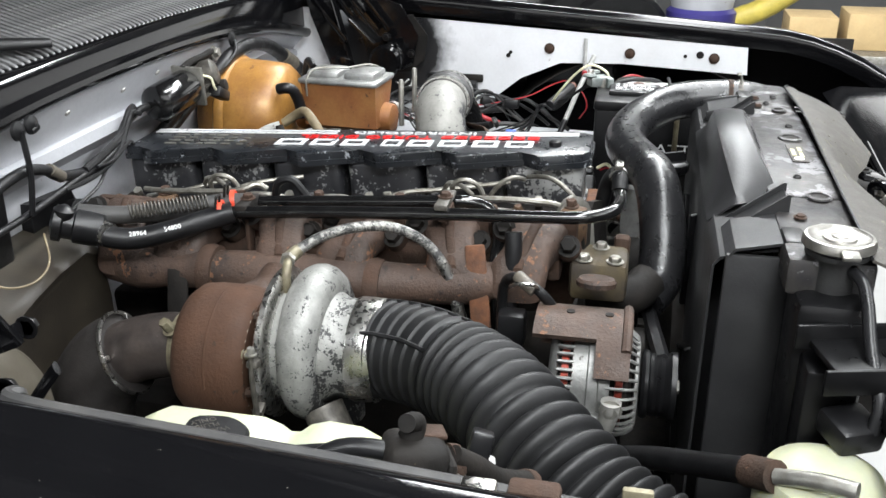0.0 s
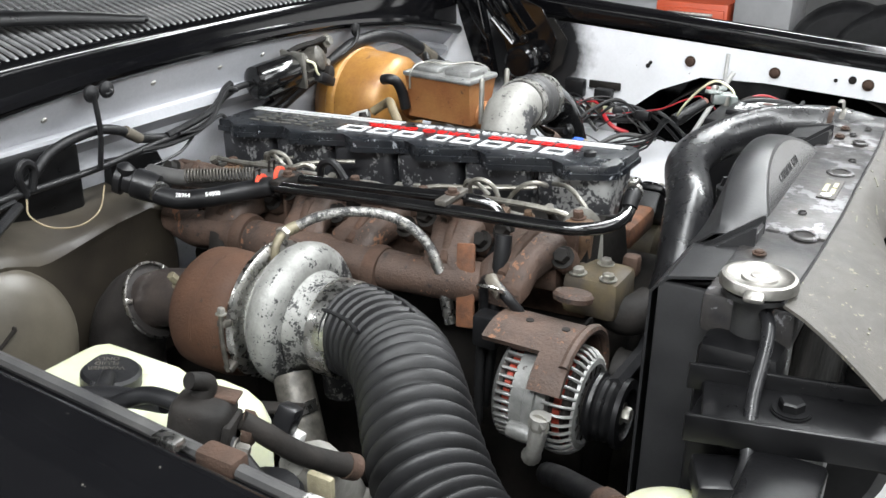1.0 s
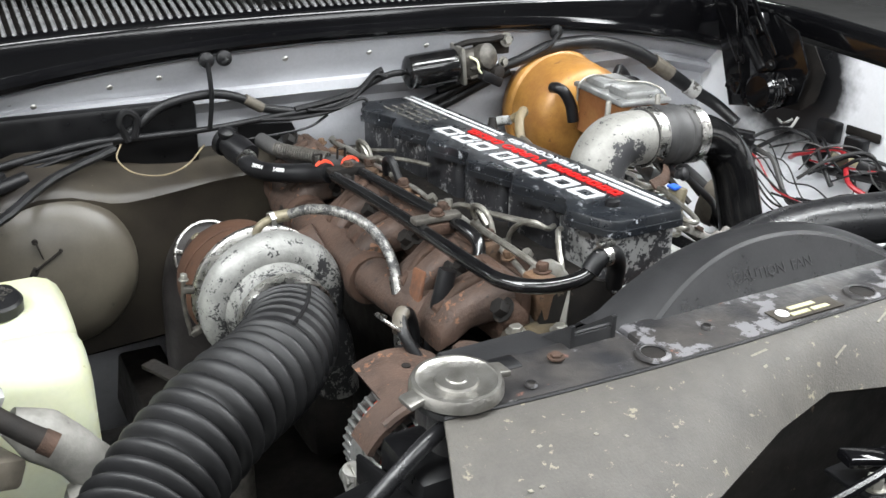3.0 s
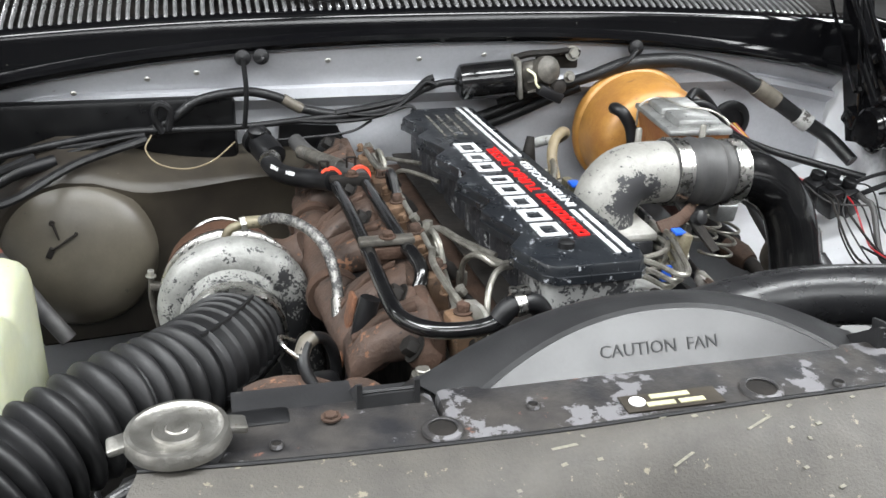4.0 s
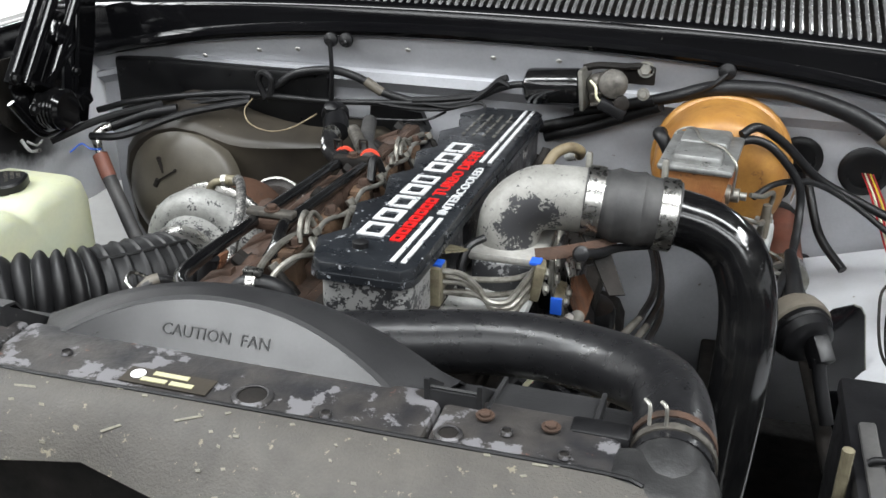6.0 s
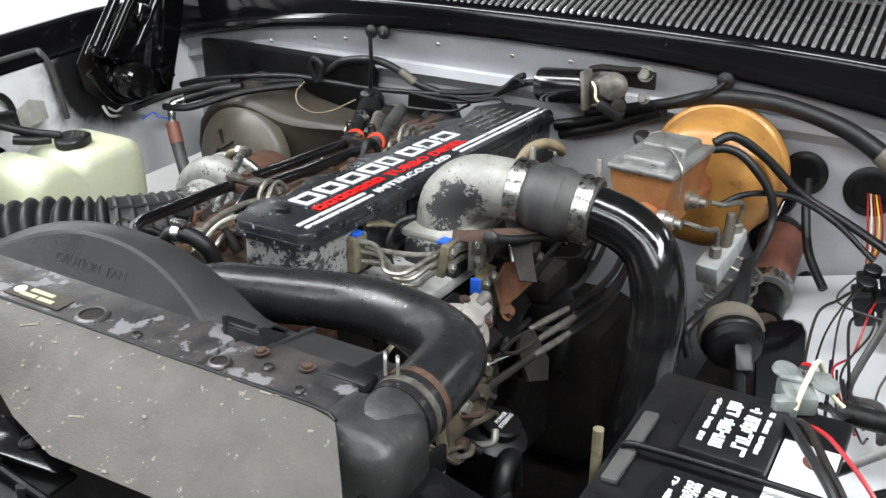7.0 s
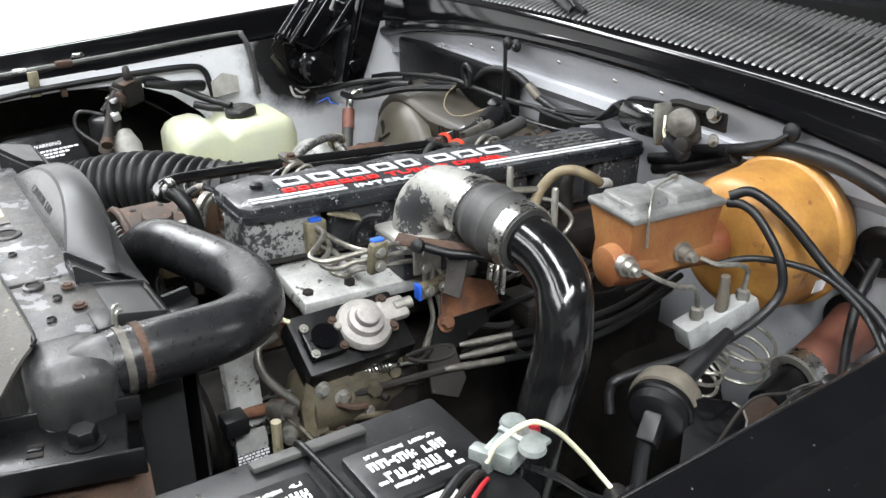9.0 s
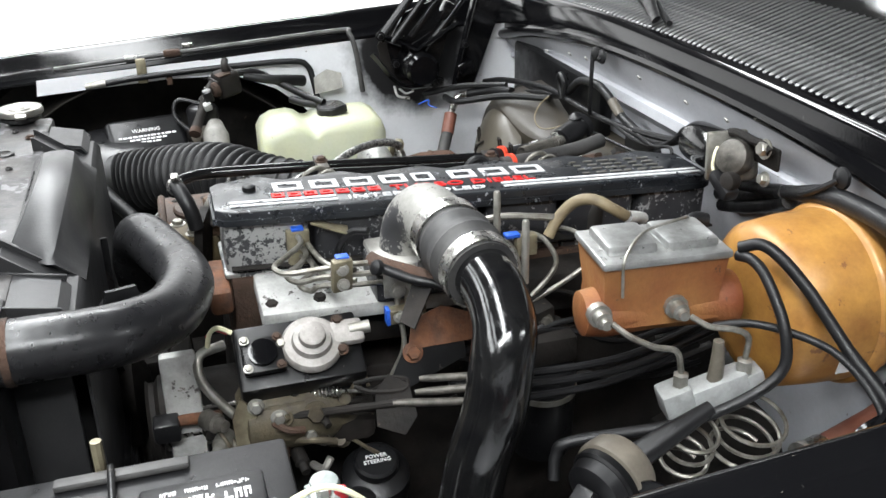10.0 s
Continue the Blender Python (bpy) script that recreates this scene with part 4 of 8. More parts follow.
# ribbed intake hose
hose = thing("intake_hose", (-0.42, -0.28, 0.9), "thick ribbed black rubber air intake hose", "intake hose")
hose_line = [(-0.308, -0.146, 0.990), (-0.319, -0.178, 0.997), (-0.342, -0.223, 1.003), (-0.382, -0.275, 1.008), (-0.440, -0.324, 1.012), (-0.504, -0.377, 1.000), (-0.556, -0.43, 0.983), (-0.588, -0.48, 0.972), (-0.605, -0.52, 0.962)]


def ribs(s):
    if s < 0.33:
        return 0.0560 + 0.0032 * abs(math.sin(s * 76)) ** 20
    if s > 0.96:
        return 0.058
    return 0.0470 + 0.0128 * abs(math.sin((s - 0.33) * math.pi * 31)) ** 0.85


part("bellows", tube(hose_line, ribs, 36, 44), HOSE_RUBBER, hose)
cuff = spline(hose_line[:4], 8)[2:22]
for a in (0.75, 2.0, 3.4):
    line = []
    for i, q in enumerate(cuff):
        way = (cuff[min(i + 1, len(cuff) - 1)] - cuff[max(i - 1, 0)]).normalized()
        side = way.cross(V((0, 0, 1))).normalized()
        line.append(q + 0.0572 * (math.cos(a) * side + math.sin(a) * side.cross(way)))
    part("rib", tube(line, 0.0028, 6, 1), HOSE_RUBBER, hose)
part("clamp", hollow([(0.0620, -0.0155), (0.0628, -0.013), (0.0628, 0.013), (0.0620, 0.0155)], [(0.0590, -0.0155), (0.0590, 0.0155)], (-0.309, -0.142, 0.989), (0, 1, 0), 36), STEEL, hose, "bright steel band clamp")
air_cleaner = thing("air_cleaner", (-0.60, -0.52, 0.8), "round black air cleaner housing with a white warning label", "air cleaner")
part("housing", lathe([(0.05, -0.12), (0.105, -0.12), (0.115, -0.10), (0.115, 0.05), (0.121, 0.055), (0.121, 0.068), (0.105, 0.085), (0.05, 0.10), (0.04, 0.10)], (-0.705, -0.515, 0.925), (0.12, 0.1, 1), 40), PLASTIC_BLACK, air_cleaner)

# alternator
alt = thing("alternator", (-0.27, -0.40, 0.88), "cast aluminium alternator with slotted ends and copper inside", "alternator")
ac = V((-0.268, -0.40, 0.958))
K, Y = 0.95, 0.80


def turned(profile):
    return lathe([(r * K, h * Y - 0.008) for r, h in profile], ac, (0, 1, 0), 36)


part("rear_shell", turned([(0.02, 0.068), (0.050, 0.066), (0.061, 0.060), (0.064, 0.054), (0.060, 0.052)]), ALTERNATOR_AL, alt)
part("housing", turned([(0.060, 0.032), (0.066, 0.031), (0.067, 0.010), (0.070, 0.008), (0.070, -0.006), (0.067, -0.008), (0.066, -0.022), (0.060, -0.023)]), ALTERNATOR_AL, alt)
part("front_shell", turned([(0.046, -0.060), (0.050, -0.064), (0.056, -0.062), (0.057, -0.058), (0.050, -0.056)]), ALTERNATOR_AL, alt)
part("front_hub", turned([(0.030, -0.050), (0.032, -0.058), (0.026, -0.064), (0.02, -0.066)]), DARK, alt)
part("stator", turned([(0.045, -0.055), (0.054, -0.048), (0.055, 0.05), (0.045, 0.06)]), DARK, alt)
for y in (0.042, -0.036):
    part("winding", turned([(0.050, y - 0.007), (0.0565, y - 0.005), (0.0565, y + 0.005), (0.050, y + 0.007)]), COPPER, alt, "copper red winding")
fin_mesh = mesh_of("fin", box((0.060, 0.0255, 0), (0.007, 0.021, 0.0038), 0.001, seg=1), ALTERNATOR_AL)
front_fin_mesh = mesh_of("front_fin", tube([(0.0625, -0.022, 0), (0.0635, -0.036, 0), (0.0605, -0.048, 0), (0.053, -0.0565, 0)], 0.0021, 5, 2), ALTERNATOR_AL)
spoke_mesh = mesh_of("spoke", box((0.041, -0.054, 0), (0.018, 0.006, 0.0034), 0.001, seg=1), DARK)
for piece, data, count in (("fin", fin_mesh, 40), ("front_fin", front_fin_mesh, 34), ("spoke", spoke_mesh, 16)):
    for k in range(count):
        ob = new(piece, data)
        ob.parent = alt
        ob.matrix_local = Matrix.Translation(ac - BASE[alt]) @ pose(0, 0, 0, 0, -360 * k / count, 0)
for a in (195, 320):
    ear = ac + V((0.070 * math.cos(math.radians(a)), -0.006, 0.070 * math.sin(math.radians(a))))
    part("ear", lathe([(0.010, -0.018), (0.011, 0.0), (0.010, 0.018)], ear, (0, 1, 0), 14), ALTERNATOR_AL, alt)
part("pulley", lathe([(0.01, -0.058), (0.039, -0.062), (0.041, -0.066), (0.040, -0.070), (0.037, -0.072), (0.038, -0.076), (0.036, -0.080), (0.038, -0.084), (0.036, -0.088), (0.038, -0.093), (0.041, -0.096), (0.041, -0.102), (0.030, -0.103), (0.028, -0.096), (0.008, -0.095)], ac, (0, 1, 0), 32), SATIN_BLACK, alt, "black grooved pulley")
part("pulley_nut", bolt(ac + V((0, -0.097, 0)), (0, -1, 0), 0.009, 0.010), DULL_STEEL, alt)


def saddle(a0, a1, y0, y1, steps):
    """A plate bent over the alternator between two angles."""
    rows = []
    for i in range(steps + 1):
        a = math.radians(a0 + (a1 - a0) * i / steps)
        lift = 0.012 * max(0.0, math.cos(a)) ** 2
        rows.append([ac + V((0.083 * math.cos(a), y - ac.y, 0.083 * math.sin(a) + lift)) for y in (y0, (y0 + y1) / 2, y1)])
    return sheet(rows[::-1], 0.007)


part("bracket", saddle(-8, 118, -0.440, -0.335, 16), RUST_LIGHT, alt, "rusty brown steel bracket")
part("bracket_lip", tube([ac + V((0.084 * math.cos(math.radians(a)), -0.042, 0.082 * math.sin(math.radians(a)) + 0.012 * max(0.0, math.cos(math.radians(a))) ** 2)) for a in range(-8, 128, 15)], 0.0062, 8), RUST_LIGHT, alt)
part("bracket_leg", saddle(116, 150, -0.447, -0.408, 6), RUST_LIGHT, alt, "rusty brown steel bracket")
part("bracket_lug", lathe([(0.024, 0), (0.025, 0.006), (0.022, 0.010), (0.012, 0.011)], (-0.195, -0.40, 1.046), (0.2, 0, 1), 18), RUST_LIGHT, alt)
part("arm", tube([(-0.346, -0.430, 0.975), (-0.345, -0.428, 0.955), (-0.335, -0.420, 0.920), (-0.318, -0.410, 0.90)], [0.012, 0.011, 0.009, 0.012], 12), CAST_GREY, alt)
part("pivot", bolt((-0.349, -0.430, 0.966), (-1, 0, 0), 0.009, 0.008), DULL_STEEL, alt)
for dy in (-0.025, 0.02):
    part("bolt", lathe([(0.005, 0), (0.005, 0.0015)], (-0.262, -0.395 + dy, 1.0405), (0, 0, 1), 14), DARK, alt)

# radiator hose over the front of the engine
rad_hose = thing("radiator_hose", (0.2, -0.48, 0.95), "shiny black upper radiator hose bent round the engine", "radiator hose")
part("hose", tube([(0.388, -0.612, 1.151), (0.387, -0.56, 1.151), (0.372, -0.492, 1.144), (0.320, -0.443, 1.130), (0.250, -0.420, 1.122), (0.185, -0.420, 1.116), (0.115, -0.441, 1.115), (0.050, -0.463, 1.112), (0.0, -0.475, 1.086), (-0.035, -0.482, 1.038), (-0.060, -0.478, 1.0), (-0.09, -0.46, 0.985)], 0.0315, 24, 8), HOSE_SHINY, rad_hose)
part("clamp", hollow([(0.0331, -0.0038), (0.0331, 0.0038)], [(0.0315, -0.0038), (0.0315, 0.0038)], (0.388, -0.600, 1.151), (0, 1, 0), 28), CABLE_END, rad_hose)
part("clamp", hollow([(0.0331, -0.0038), (0.0331, 0.0038)], [(0.0315, -0.0038), (0.0315, 0.0038)], (0.3875, -0.584, 1.151), (0, 1, 0), 28), RUST, rad_hose)
for dx in (-0.006, 0.006):
    part("clamp_ear", tube([(0.375 + dx, -0.600, 1.181), (0.374 + dx, -0.598, 1.196), (0.370 + dx, -0.592, 1.197)], 0.0016, 6), DULL_STEEL, rad_hose)
neck = solo("radiator_outlet", tube([(0.39, -0.64, 1.12), (0.388, -0.64, 1.143), (0.387, -0.62, 1.151), (0.388, -0.595, 1.151)], 0.0300, 18), TANK_TOP, "grey-black moulded radiator outlet neck", "radiator outlet")

# heater tubes along the head
heater = thing("heater_tubes", (-0.13, -0.17, 1.05), "pair of black painted steel heater tubes with a rusty clamp", "heater tubes")
part("tube", tube([(-0.156, 0.095, 1.0895), (-0.154, -0.05, 1.100), (-0.155, -0.20, 1.110), (-0.156, -0.34, 1.117), (-0.150, -0.385, 1.119), (-0.125, -0.412, 1.120), (-0.09, -0.420, 1.122), (-0.065, -0.418, 1.128), (-0.052, -0.415, 1.145)], 0.0085, 12), PIPE_BLACK, heater)
part("tube", tube([(-0.114, 0.095, 1.0895), (-0.112, -0.05, 1.100), (-0.111, -0.19, 1.111), (-0.108, -0.221, 1.112), (-0.103, -0.246, 1.104), (-0.110, -0.262, 1.088), (-0.130, -0.268, 1.068), (-0.160, -0.268, 1.046), (-0.180, -0.275, 1.015), (-0.185, -0.28, 0.98)], 0.0085, 12), PIPE_BLACK, heater)
part("clamp", box((-0.133, -0.197, 1.121), (0.064, 0.017, 0.008), 0.002), CABLE_END, heater, "grey steel clamp plate")
part("clamp_lower", box((-0.133, -0.199, 1.107), (0.050, 0.014, 0.016), 0.003), RUST, heater)
part("clamp", box((-0.135, 0.078, 1.094), (0.056, 0.018, 0.016), 0.003), DARK, heater, "dark clamp block")
for y, z in ((-0.197, 1.125), (0.078, 1.102)):
    part("bolt", bolt((-0.132, y, z), (0, 0, 1), 0.007, 0.007), RUST, heater)
part("leg", box((-0.133, -0.197, 1.065), (0.02, 0.006, 0.10), 0.002), RUST, heater)
part("leg", box((-0.133, 0.078, 1.040), (0.02, 0.006, 0.10), 0.002), RUST, heater)
heater_hose = thing("heater_hose", (-0.2, 0.16, 1.05), "black heater hose with white printed numbers", "heater hose")
part("hose", tube([(-0.237, 0.243, 1.078), (-0.235, 0.230, 1.073), (-0.224, 0.200, 1.069), (-0.202, 0.158, 1.075), (-0.172, 0.120, 1.083), (-0.157, 0.090, 1.090)], 0.0145, 16), RUBBER, heater_hose)
part("hose", tube([(-0.19, 0.30, 1.085), (-0.175, 0.25, 1.08), (-0.15, 0.18, 1.082), (-0.124, 0.13, 1.088), (-0.115, 0.090, 1.090)], 0.0125, 16), RUBBER_DUSTY, heater_hose)
for x in (-0.157, -0.115):
    part("band", hollow([(0.0162, -0.003), (0.0162, 0.003)], [(0.0120, -0.003), (0.0120, 0.003)], (x - 0.001, 0.106, 1.090), (-0.25, 1, -0.1), 22), ORANGE_RED, heater_hose, "orange-red ring")

# oil feed line to the turbo
oil = thing("oil_feed_line", (-0.26, -0.1, 1.0), "braided steel oil feed line arched over the turbocharger", "oil line")
part("hose", tube([(-0.268, -0.040, 1.0905), (-0.248, -0.068, 1.105), (-0.223, -0.108, 1.111), (-0.202, -0.150, 1.104), (-0.192, -0.188, 1.080), (-0.192, -0.212, 1.045), (-0.195, -0.226, 1.0)], 0.0066, 12), BRAID, oil)
part("fitting", tube([(-0.313, -0.042, 1.025), (-0.313, -0.042, 1.066), (-0.306, -0.041, 1.082), (-0.290, -0.037, 1.087)], 0.0055, 12), BRONZE, oil)
part("fitting", tube([(-0.292, -0.037, 1.087), (-0.285, -0.036, 1.088)], 0.0095, 6, 1), DULL_STEEL, oil)
part("fitting", tube([(-0.286, -0.036, 1.088), (-0.266, -0.041, 1.0905)], 0.0082, 12, 1), BRONZE, oil)
part("fitting", tube([(-0.192, -0.205, 1.058), (-0.1925, -0.215, 1.038)], 0.0085, 10, 1), STEEL, oil)
part("fitting", tube([(-0.195, -0.225, 1.005), (-0.198, -0.234, 0.972)], 0.0085, 10, 1), STEEL, oil)

# ---- driver's side ----
elbow = thing("intake_elbow", (0.21, -0.13, 1.05), "grey cast intake elbow with black flaked patch", "intake elbow")
part("elbow", tube([(0.160, -0.137, 1.080), (0.158, -0.134, 1.104), (0.164, -0.129, 1.130), (0.188, -0.122, 1.150), (0.222, -0.117, 1.153), (0.262, -0.112, 1.150)], 0.040, 28), ELBOW, elbow)
part("flange", box((0.166, -0.140, 1.094), (0.092, 0.10, 0.012), 0.005), CAST_GREY, elbow)
part("heater_block", box((0.166, -0.142, 1.068), (0.08, 0.10, 0.044), 0.004), VALVE, elbow)
coupler = thing("rubber_coupler", (0.3, -0.127, 1.11), "black rubber coupler between two wide steel clamps", "coupler")
part("sleeve", tube([(0.246, -0.1135, 1.151), (0.262, -0.112, 1.150), (0.272, -0.111, 1.149), (0.284, -0.110, 1.148), (0.298, -0.109, 1.147), (0.312, -0.107, 1.145), (0.324, -0.106, 1.144), (0.334, -0.105, 1.143), (0.356, -0.103, 1.140)], [0.0415, 0.0415, 0.042, 0.0462, 0.0435, 0.0462, 0.042, 0.0415, 0.0415], 28, 6), RUBBER_DUSTY, coupler)
for x, y, z in ((0.257, -0.1125, 1.1505), (0.344, -0.104, 1.1415)):
    part("clamp", hollow([(0.0445, -0.010), (0.0445, 0.010)], [(0.042, -0.010), (0.042, 0.010)], (x, y, z), (1, 0.09, -0.1), 32), STEEL, coupler)
solo("intercooler_pipe", tube([(0.335, -0.105, 1.143), (0.362, -0.101, 1.138), (0.395, -0.099, 1.128), (0.426, -0.103, 1.108), (0.444, -0.113, 1.078), (0.454, -0.124, 1.031), (0.455, -0.143, 0.97), (0.449, -0.163, 0.848), (0.434, -0.193, 0.615)], 0.0345, 28, 8), PIPE_BLACK, "glossy black intercooler pipe bent downwards", "intake pipe")

# brake booster and master cylinder
booster = thing("brake_booster", (0.40, 0.28, 0.95), "amber plated round brake booster on the firewall", "brake booster")
part("drum", lathe([(0.03, -0.082), (0.060, -0.080), (0.086, -0.072), (0.098, -0.058), (0.102, -0.02), (0.104, 0.024), (0.107, 0.026), (0.110, 0.030), (0.110, 0.040), (0.105, 0.044), (0.102, 0.06), (0.09, 0.08), (0.05, 0.10)], (0.402, 0.283, 1.072), (0, 1, 0), 48), BOOSTER, booster)
part("check_valve", tube([(0.312, 0.20, 1.145), (0.310, 0.185, 1.148), (0.318, 0.175, 1.142), (0.33, 0.17, 1.12), (0.335, 0.165, 1.09)], 0.010, 12), RUBBER, booster)
part("label", box((0.515, 0.262, 1.045), (0.001, 0.022, 0.02), 0, pose(0, 0, 0, 0, 12, 0)), WHITE, booster)
MR = pose(0.374, 0.090, 0, 0, 0, -5)
mcyl = thing("master_cylinder", (0.376, 0.088, 1.05), "rust-stained brake master cylinder with a silver wire-held lid", "master cylinder")
mbox = lambda c, s, bv, bm=None: box(MR @ V(c), s, bv, MR.to_3x3().to_4x4(), bm)
part("reservoir", rings(bmesh.new(), [[MR @ V((x, y, z)) for x, y in q] for z, q in (
    (1.075, [(-0.036, -0.068), (0.040, -0.068), (0.040, 0.072), (-0.036, 0.072)]), (1.105, [(-0.034, -0.066), (0.038, -0.066), (0.038, 0.071), (-0.034, 0.071)]), (1.152, [(-0.044, -0.07), (0.046, -0.07), (0.046, 0.074), (-0.044, 0.074)]))]), RESERVOIR, mcyl)
part("bore", lathe([(0.014, -0.088), (0.026, -0.084), (0.030, -0.06), (0.027, 0.0), (0.029, 0.07), (0.034, 0.09), (0.032, 0.10)], MR @ V((0.012, 0, 1.085)), MR.to_3x3() @ V((0, 1, 0)), 20), RESERVOIR, mcyl)
lid_bm = mbox((0.001, 0.002, 1.157), (0.098, 0.152, 0.010), 0.004)
mbox((0.001, -0.034, 1.167), (0.066, 0.060, 0.016), 0.007, lid_bm)
mbox((0.001, 0.037, 1.166), (0.066, 0.062, 0.014), 0.006, lid_bm)
part("lid", lid_bm, LID, mcyl, "pressed silver metal lid")
part("bail_wire", tube([MR @ V(q) for q in ((0.050, -0.05, 1.12), (0.052, -0.052, 1.15), (0.05, -0.05, 1.166), (0.03, -0.03, 1.178), (0.0, 0.0, 1.176), (-0.02, 0.05, 1.176), (-0.045, 0.06, 1.162), (-0.048, 0.06, 1.13))], 0.0018, 8), DULL_STEEL, mcyl)
for y in (-0.072, 0.018):
    part("fitting", lathe([(0.014, 0), (0.014, 0.010), (0.010, 0.0105), (0.010, 0.022), (0.006, 0.023), (0.006, 0.032)], MR @ V((0.034, y, 1.096)), MR.to_3x3() @ V((1, 0, 0)), 12), DULL_STEEL, mcyl)

# washer tank
tank = thing("washer_tank", (-0.63, -0.11, 0.8), "translucent yellowed plastic washer fluid tank with a black cap", "washer tank")
tank_side = [(-0.235, 0.80), (0.000, 0.80), (0.008, 0.82), (0.008, 1.022), (0.000, 1.046), (-0.018, 1.056), (-0.112, 1.056), (-0.128, 1.050), (-0.138, 1.043), (-0.150, 1.044), (-0.162, 1.054), (-0.180, 1.060), (-0.212, 1.058), (-0.232, 1.048), (-0.243, 1.030), (-0.243, 0.82)]
tk = bmesh.new()
tank_loops = []
for x, inset in ((-0.715, 0.022), (-0.710, 0.012), (-0.700, 0.004), (-0.685, 0.0), (-0.580, 0.0), (-0.566, 0.004), (-0.557, 0.011), (-0.552, 0.022)):
    cy, cz = -0.117, 0.93
    tank_loops.append([(x, cy + (y - cy) * (1 - inset / 0.125), cz + (z - cz) * (1 - inset / 0.13)) for y, z in tank_side])
rings(tk, tank_loops)
part("body", tk, TANK, tank, sharp=60)
part("cap", lathe([(0.026, 0), (0.029, 0.002), (0.029, 0.014), (0.026, 0.017), (0.002, 0.0175)], (-0.628, -0.093, 1.056), (0.05, -0.1, 1), 28, lobes=lambda a: 1 + 0.2 * max(0, math.cos(a - 0.6)) ** 16), PLASTIC_BLACK, tank)

# heater and blower housing
hvac = thing("heater_housing", (-0.45, 0.3, 0.8), "olive brown plastic heater housing with a round blower cover", "heater housing")
hb = bmesh.new()
# front outline (x, y, z): round scroll on the outer side, lower box towards the engine
scroll = [(-0.600, 0.236, 0.79), (-0.650, 0.238, 0.86), (-0.660, 0.238, 0.955), (-0.648, 0.237, 1.005), (-0.625, 0.236, 1.033), (-0.592, 0.235, 1.056), (-0.545, 0.234, 1.069), (-0.500, 0.236, 1.066), (-0.466, 0.242, 1.054), (-0.440, 0.250, 1.043), (-0.415, 0.258, 1.037), (-0.38, 0.268, 1.034), (-0.33, 0.278, 1.034), (-0.27, 0.284, 1.038), (-0.20, 0.286, 1.040), (-0.165, 0.286, 1.020), (-0.155, 0.286, 0.95), (-0.158, 0.286, 0.79)]


def scroll_ring(grow, back):
    cx, cz = -0.46, 0.90
    out = []
    for x, y, z in scroll:
        d = max(math.hypot(x - cx, z - cz), 0.01)
        g = grow if z > 0.80 else 0.0
        out.append((x + g * (x - cx) / d, min(y + back, 0.386), z + g * (z - cz) / d + (0.12 * max(back, 0.0) if z > 0.80 else 0)))
    return out


rings(hb, [scroll_ring(-0.035, 0.003), scroll_ring(-0.010, -0.001), scroll_ring(-0.002, 0.004), scroll_ring(0.003, 0.012), scroll_ring(0.020, 0.075), scroll_ring(0.022, 0.11), scroll_ring(0.02, 0.20)])
part("case", hb, OLIVE, hvac)
part("blower_cover", lathe([(0.116, 0.02), (0.113, 0.002), (0.106, -0.008), (0.082, -0.021), (0.045, -0.031), (0.005, -0.035)], (-0.53, 0.226, 0.945), (0.05, 1, -0.12), 48), DOME, hvac, "paler round blower cover")
part("crack", box((-0.553, 0.2005, 0.997), (0.0018, 0.008, 0.026), 0, pose(0, 0, 0, 0, -15, 0)), DARK, hvac)
part("crack", box((-0.544, 0.1985, 0.980), (0.045, 0.008, 0.0026), 0, pose(0, 0, 0, 0, -32, 0)), DARK, hvac)
part("broken_hole", box((-0.564, 0.1985, 0.965), (0.017, 0.008, 0.009), 0.001, pose(0, 0, 0, 0, -62, 0)), DARK, hvac)
for q, r in (((-0.557, 0.203, 1.010), 0.0045), ((-0.525, 0.201, 0.992), 0.003)):
    part("screw_hole", lathe([(r, 0), (r * 0.9, 0.003)], q, (0, -1, 0), 10), DARK, hvac)
part("back_plate", box((-0.50, 0.352, 1.095), (0.44, 0.03, 0.115), 0.01), SATIN_BLACK, hvac)

# battery
battery = thing("battery", (0.618, -0.49, 0.9), "black car battery with two vent covers and white print", "battery")
part("case", box((0.618, -0.49, 0.985), (0.17, 0.275, 0.20), 0.006), PLASTIC_BLACK, battery)
part("lid", box((0.618, -0.49, 1.091), (0.176, 0.28, 0.020), 0.005), PLASTIC_BLACK, battery)
for y in (-0.425, -0.555):
    part("vent_cover", box((0.618, y, 1.104), (0.075, 0.10, 0.012), 0.004), PLASTIC_BLACK, battery)
    rnd = random.Random(int(y * -1000))
    for row, (u, high) in enumerate(((-0.024, 0.005), (-0.010, 0.014), (0.008, 0.013), (0.023, 0.005))):
        letters = bmesh.new()
        v = y + 0.037
        while v > y - 0.036:
            w = high * rnd.uniform(0.45, 0.7)
            for d in (0.0, w * 0.62):
                if rnd.random() < 0.85:
                    box((0.618 - u, v - d, 1.1105), (high * rnd.uniform(0.6, 1.0), w * 0.3, 0.001), 0, bm=letters)
            box((0.618 - u + high * rnd.choice((-0.36, 0.0, 0.36)), v - w * 0.35, 1.1105), (high * 0.24, w, 0.001), 0, bm=letters)
            v -= w + high * 0.12 + (0.006 if rnd.random() < 0.12 else 0)
        part("print_bar", letters, WHITE, battery)
part("lettering", text_bm("BATT", 0.029, basis((0.5325, -0.45, 1.002), (-1, 0, 0)), 0.0008, squeeze=1.25), WHITE, battery, "white lettering")

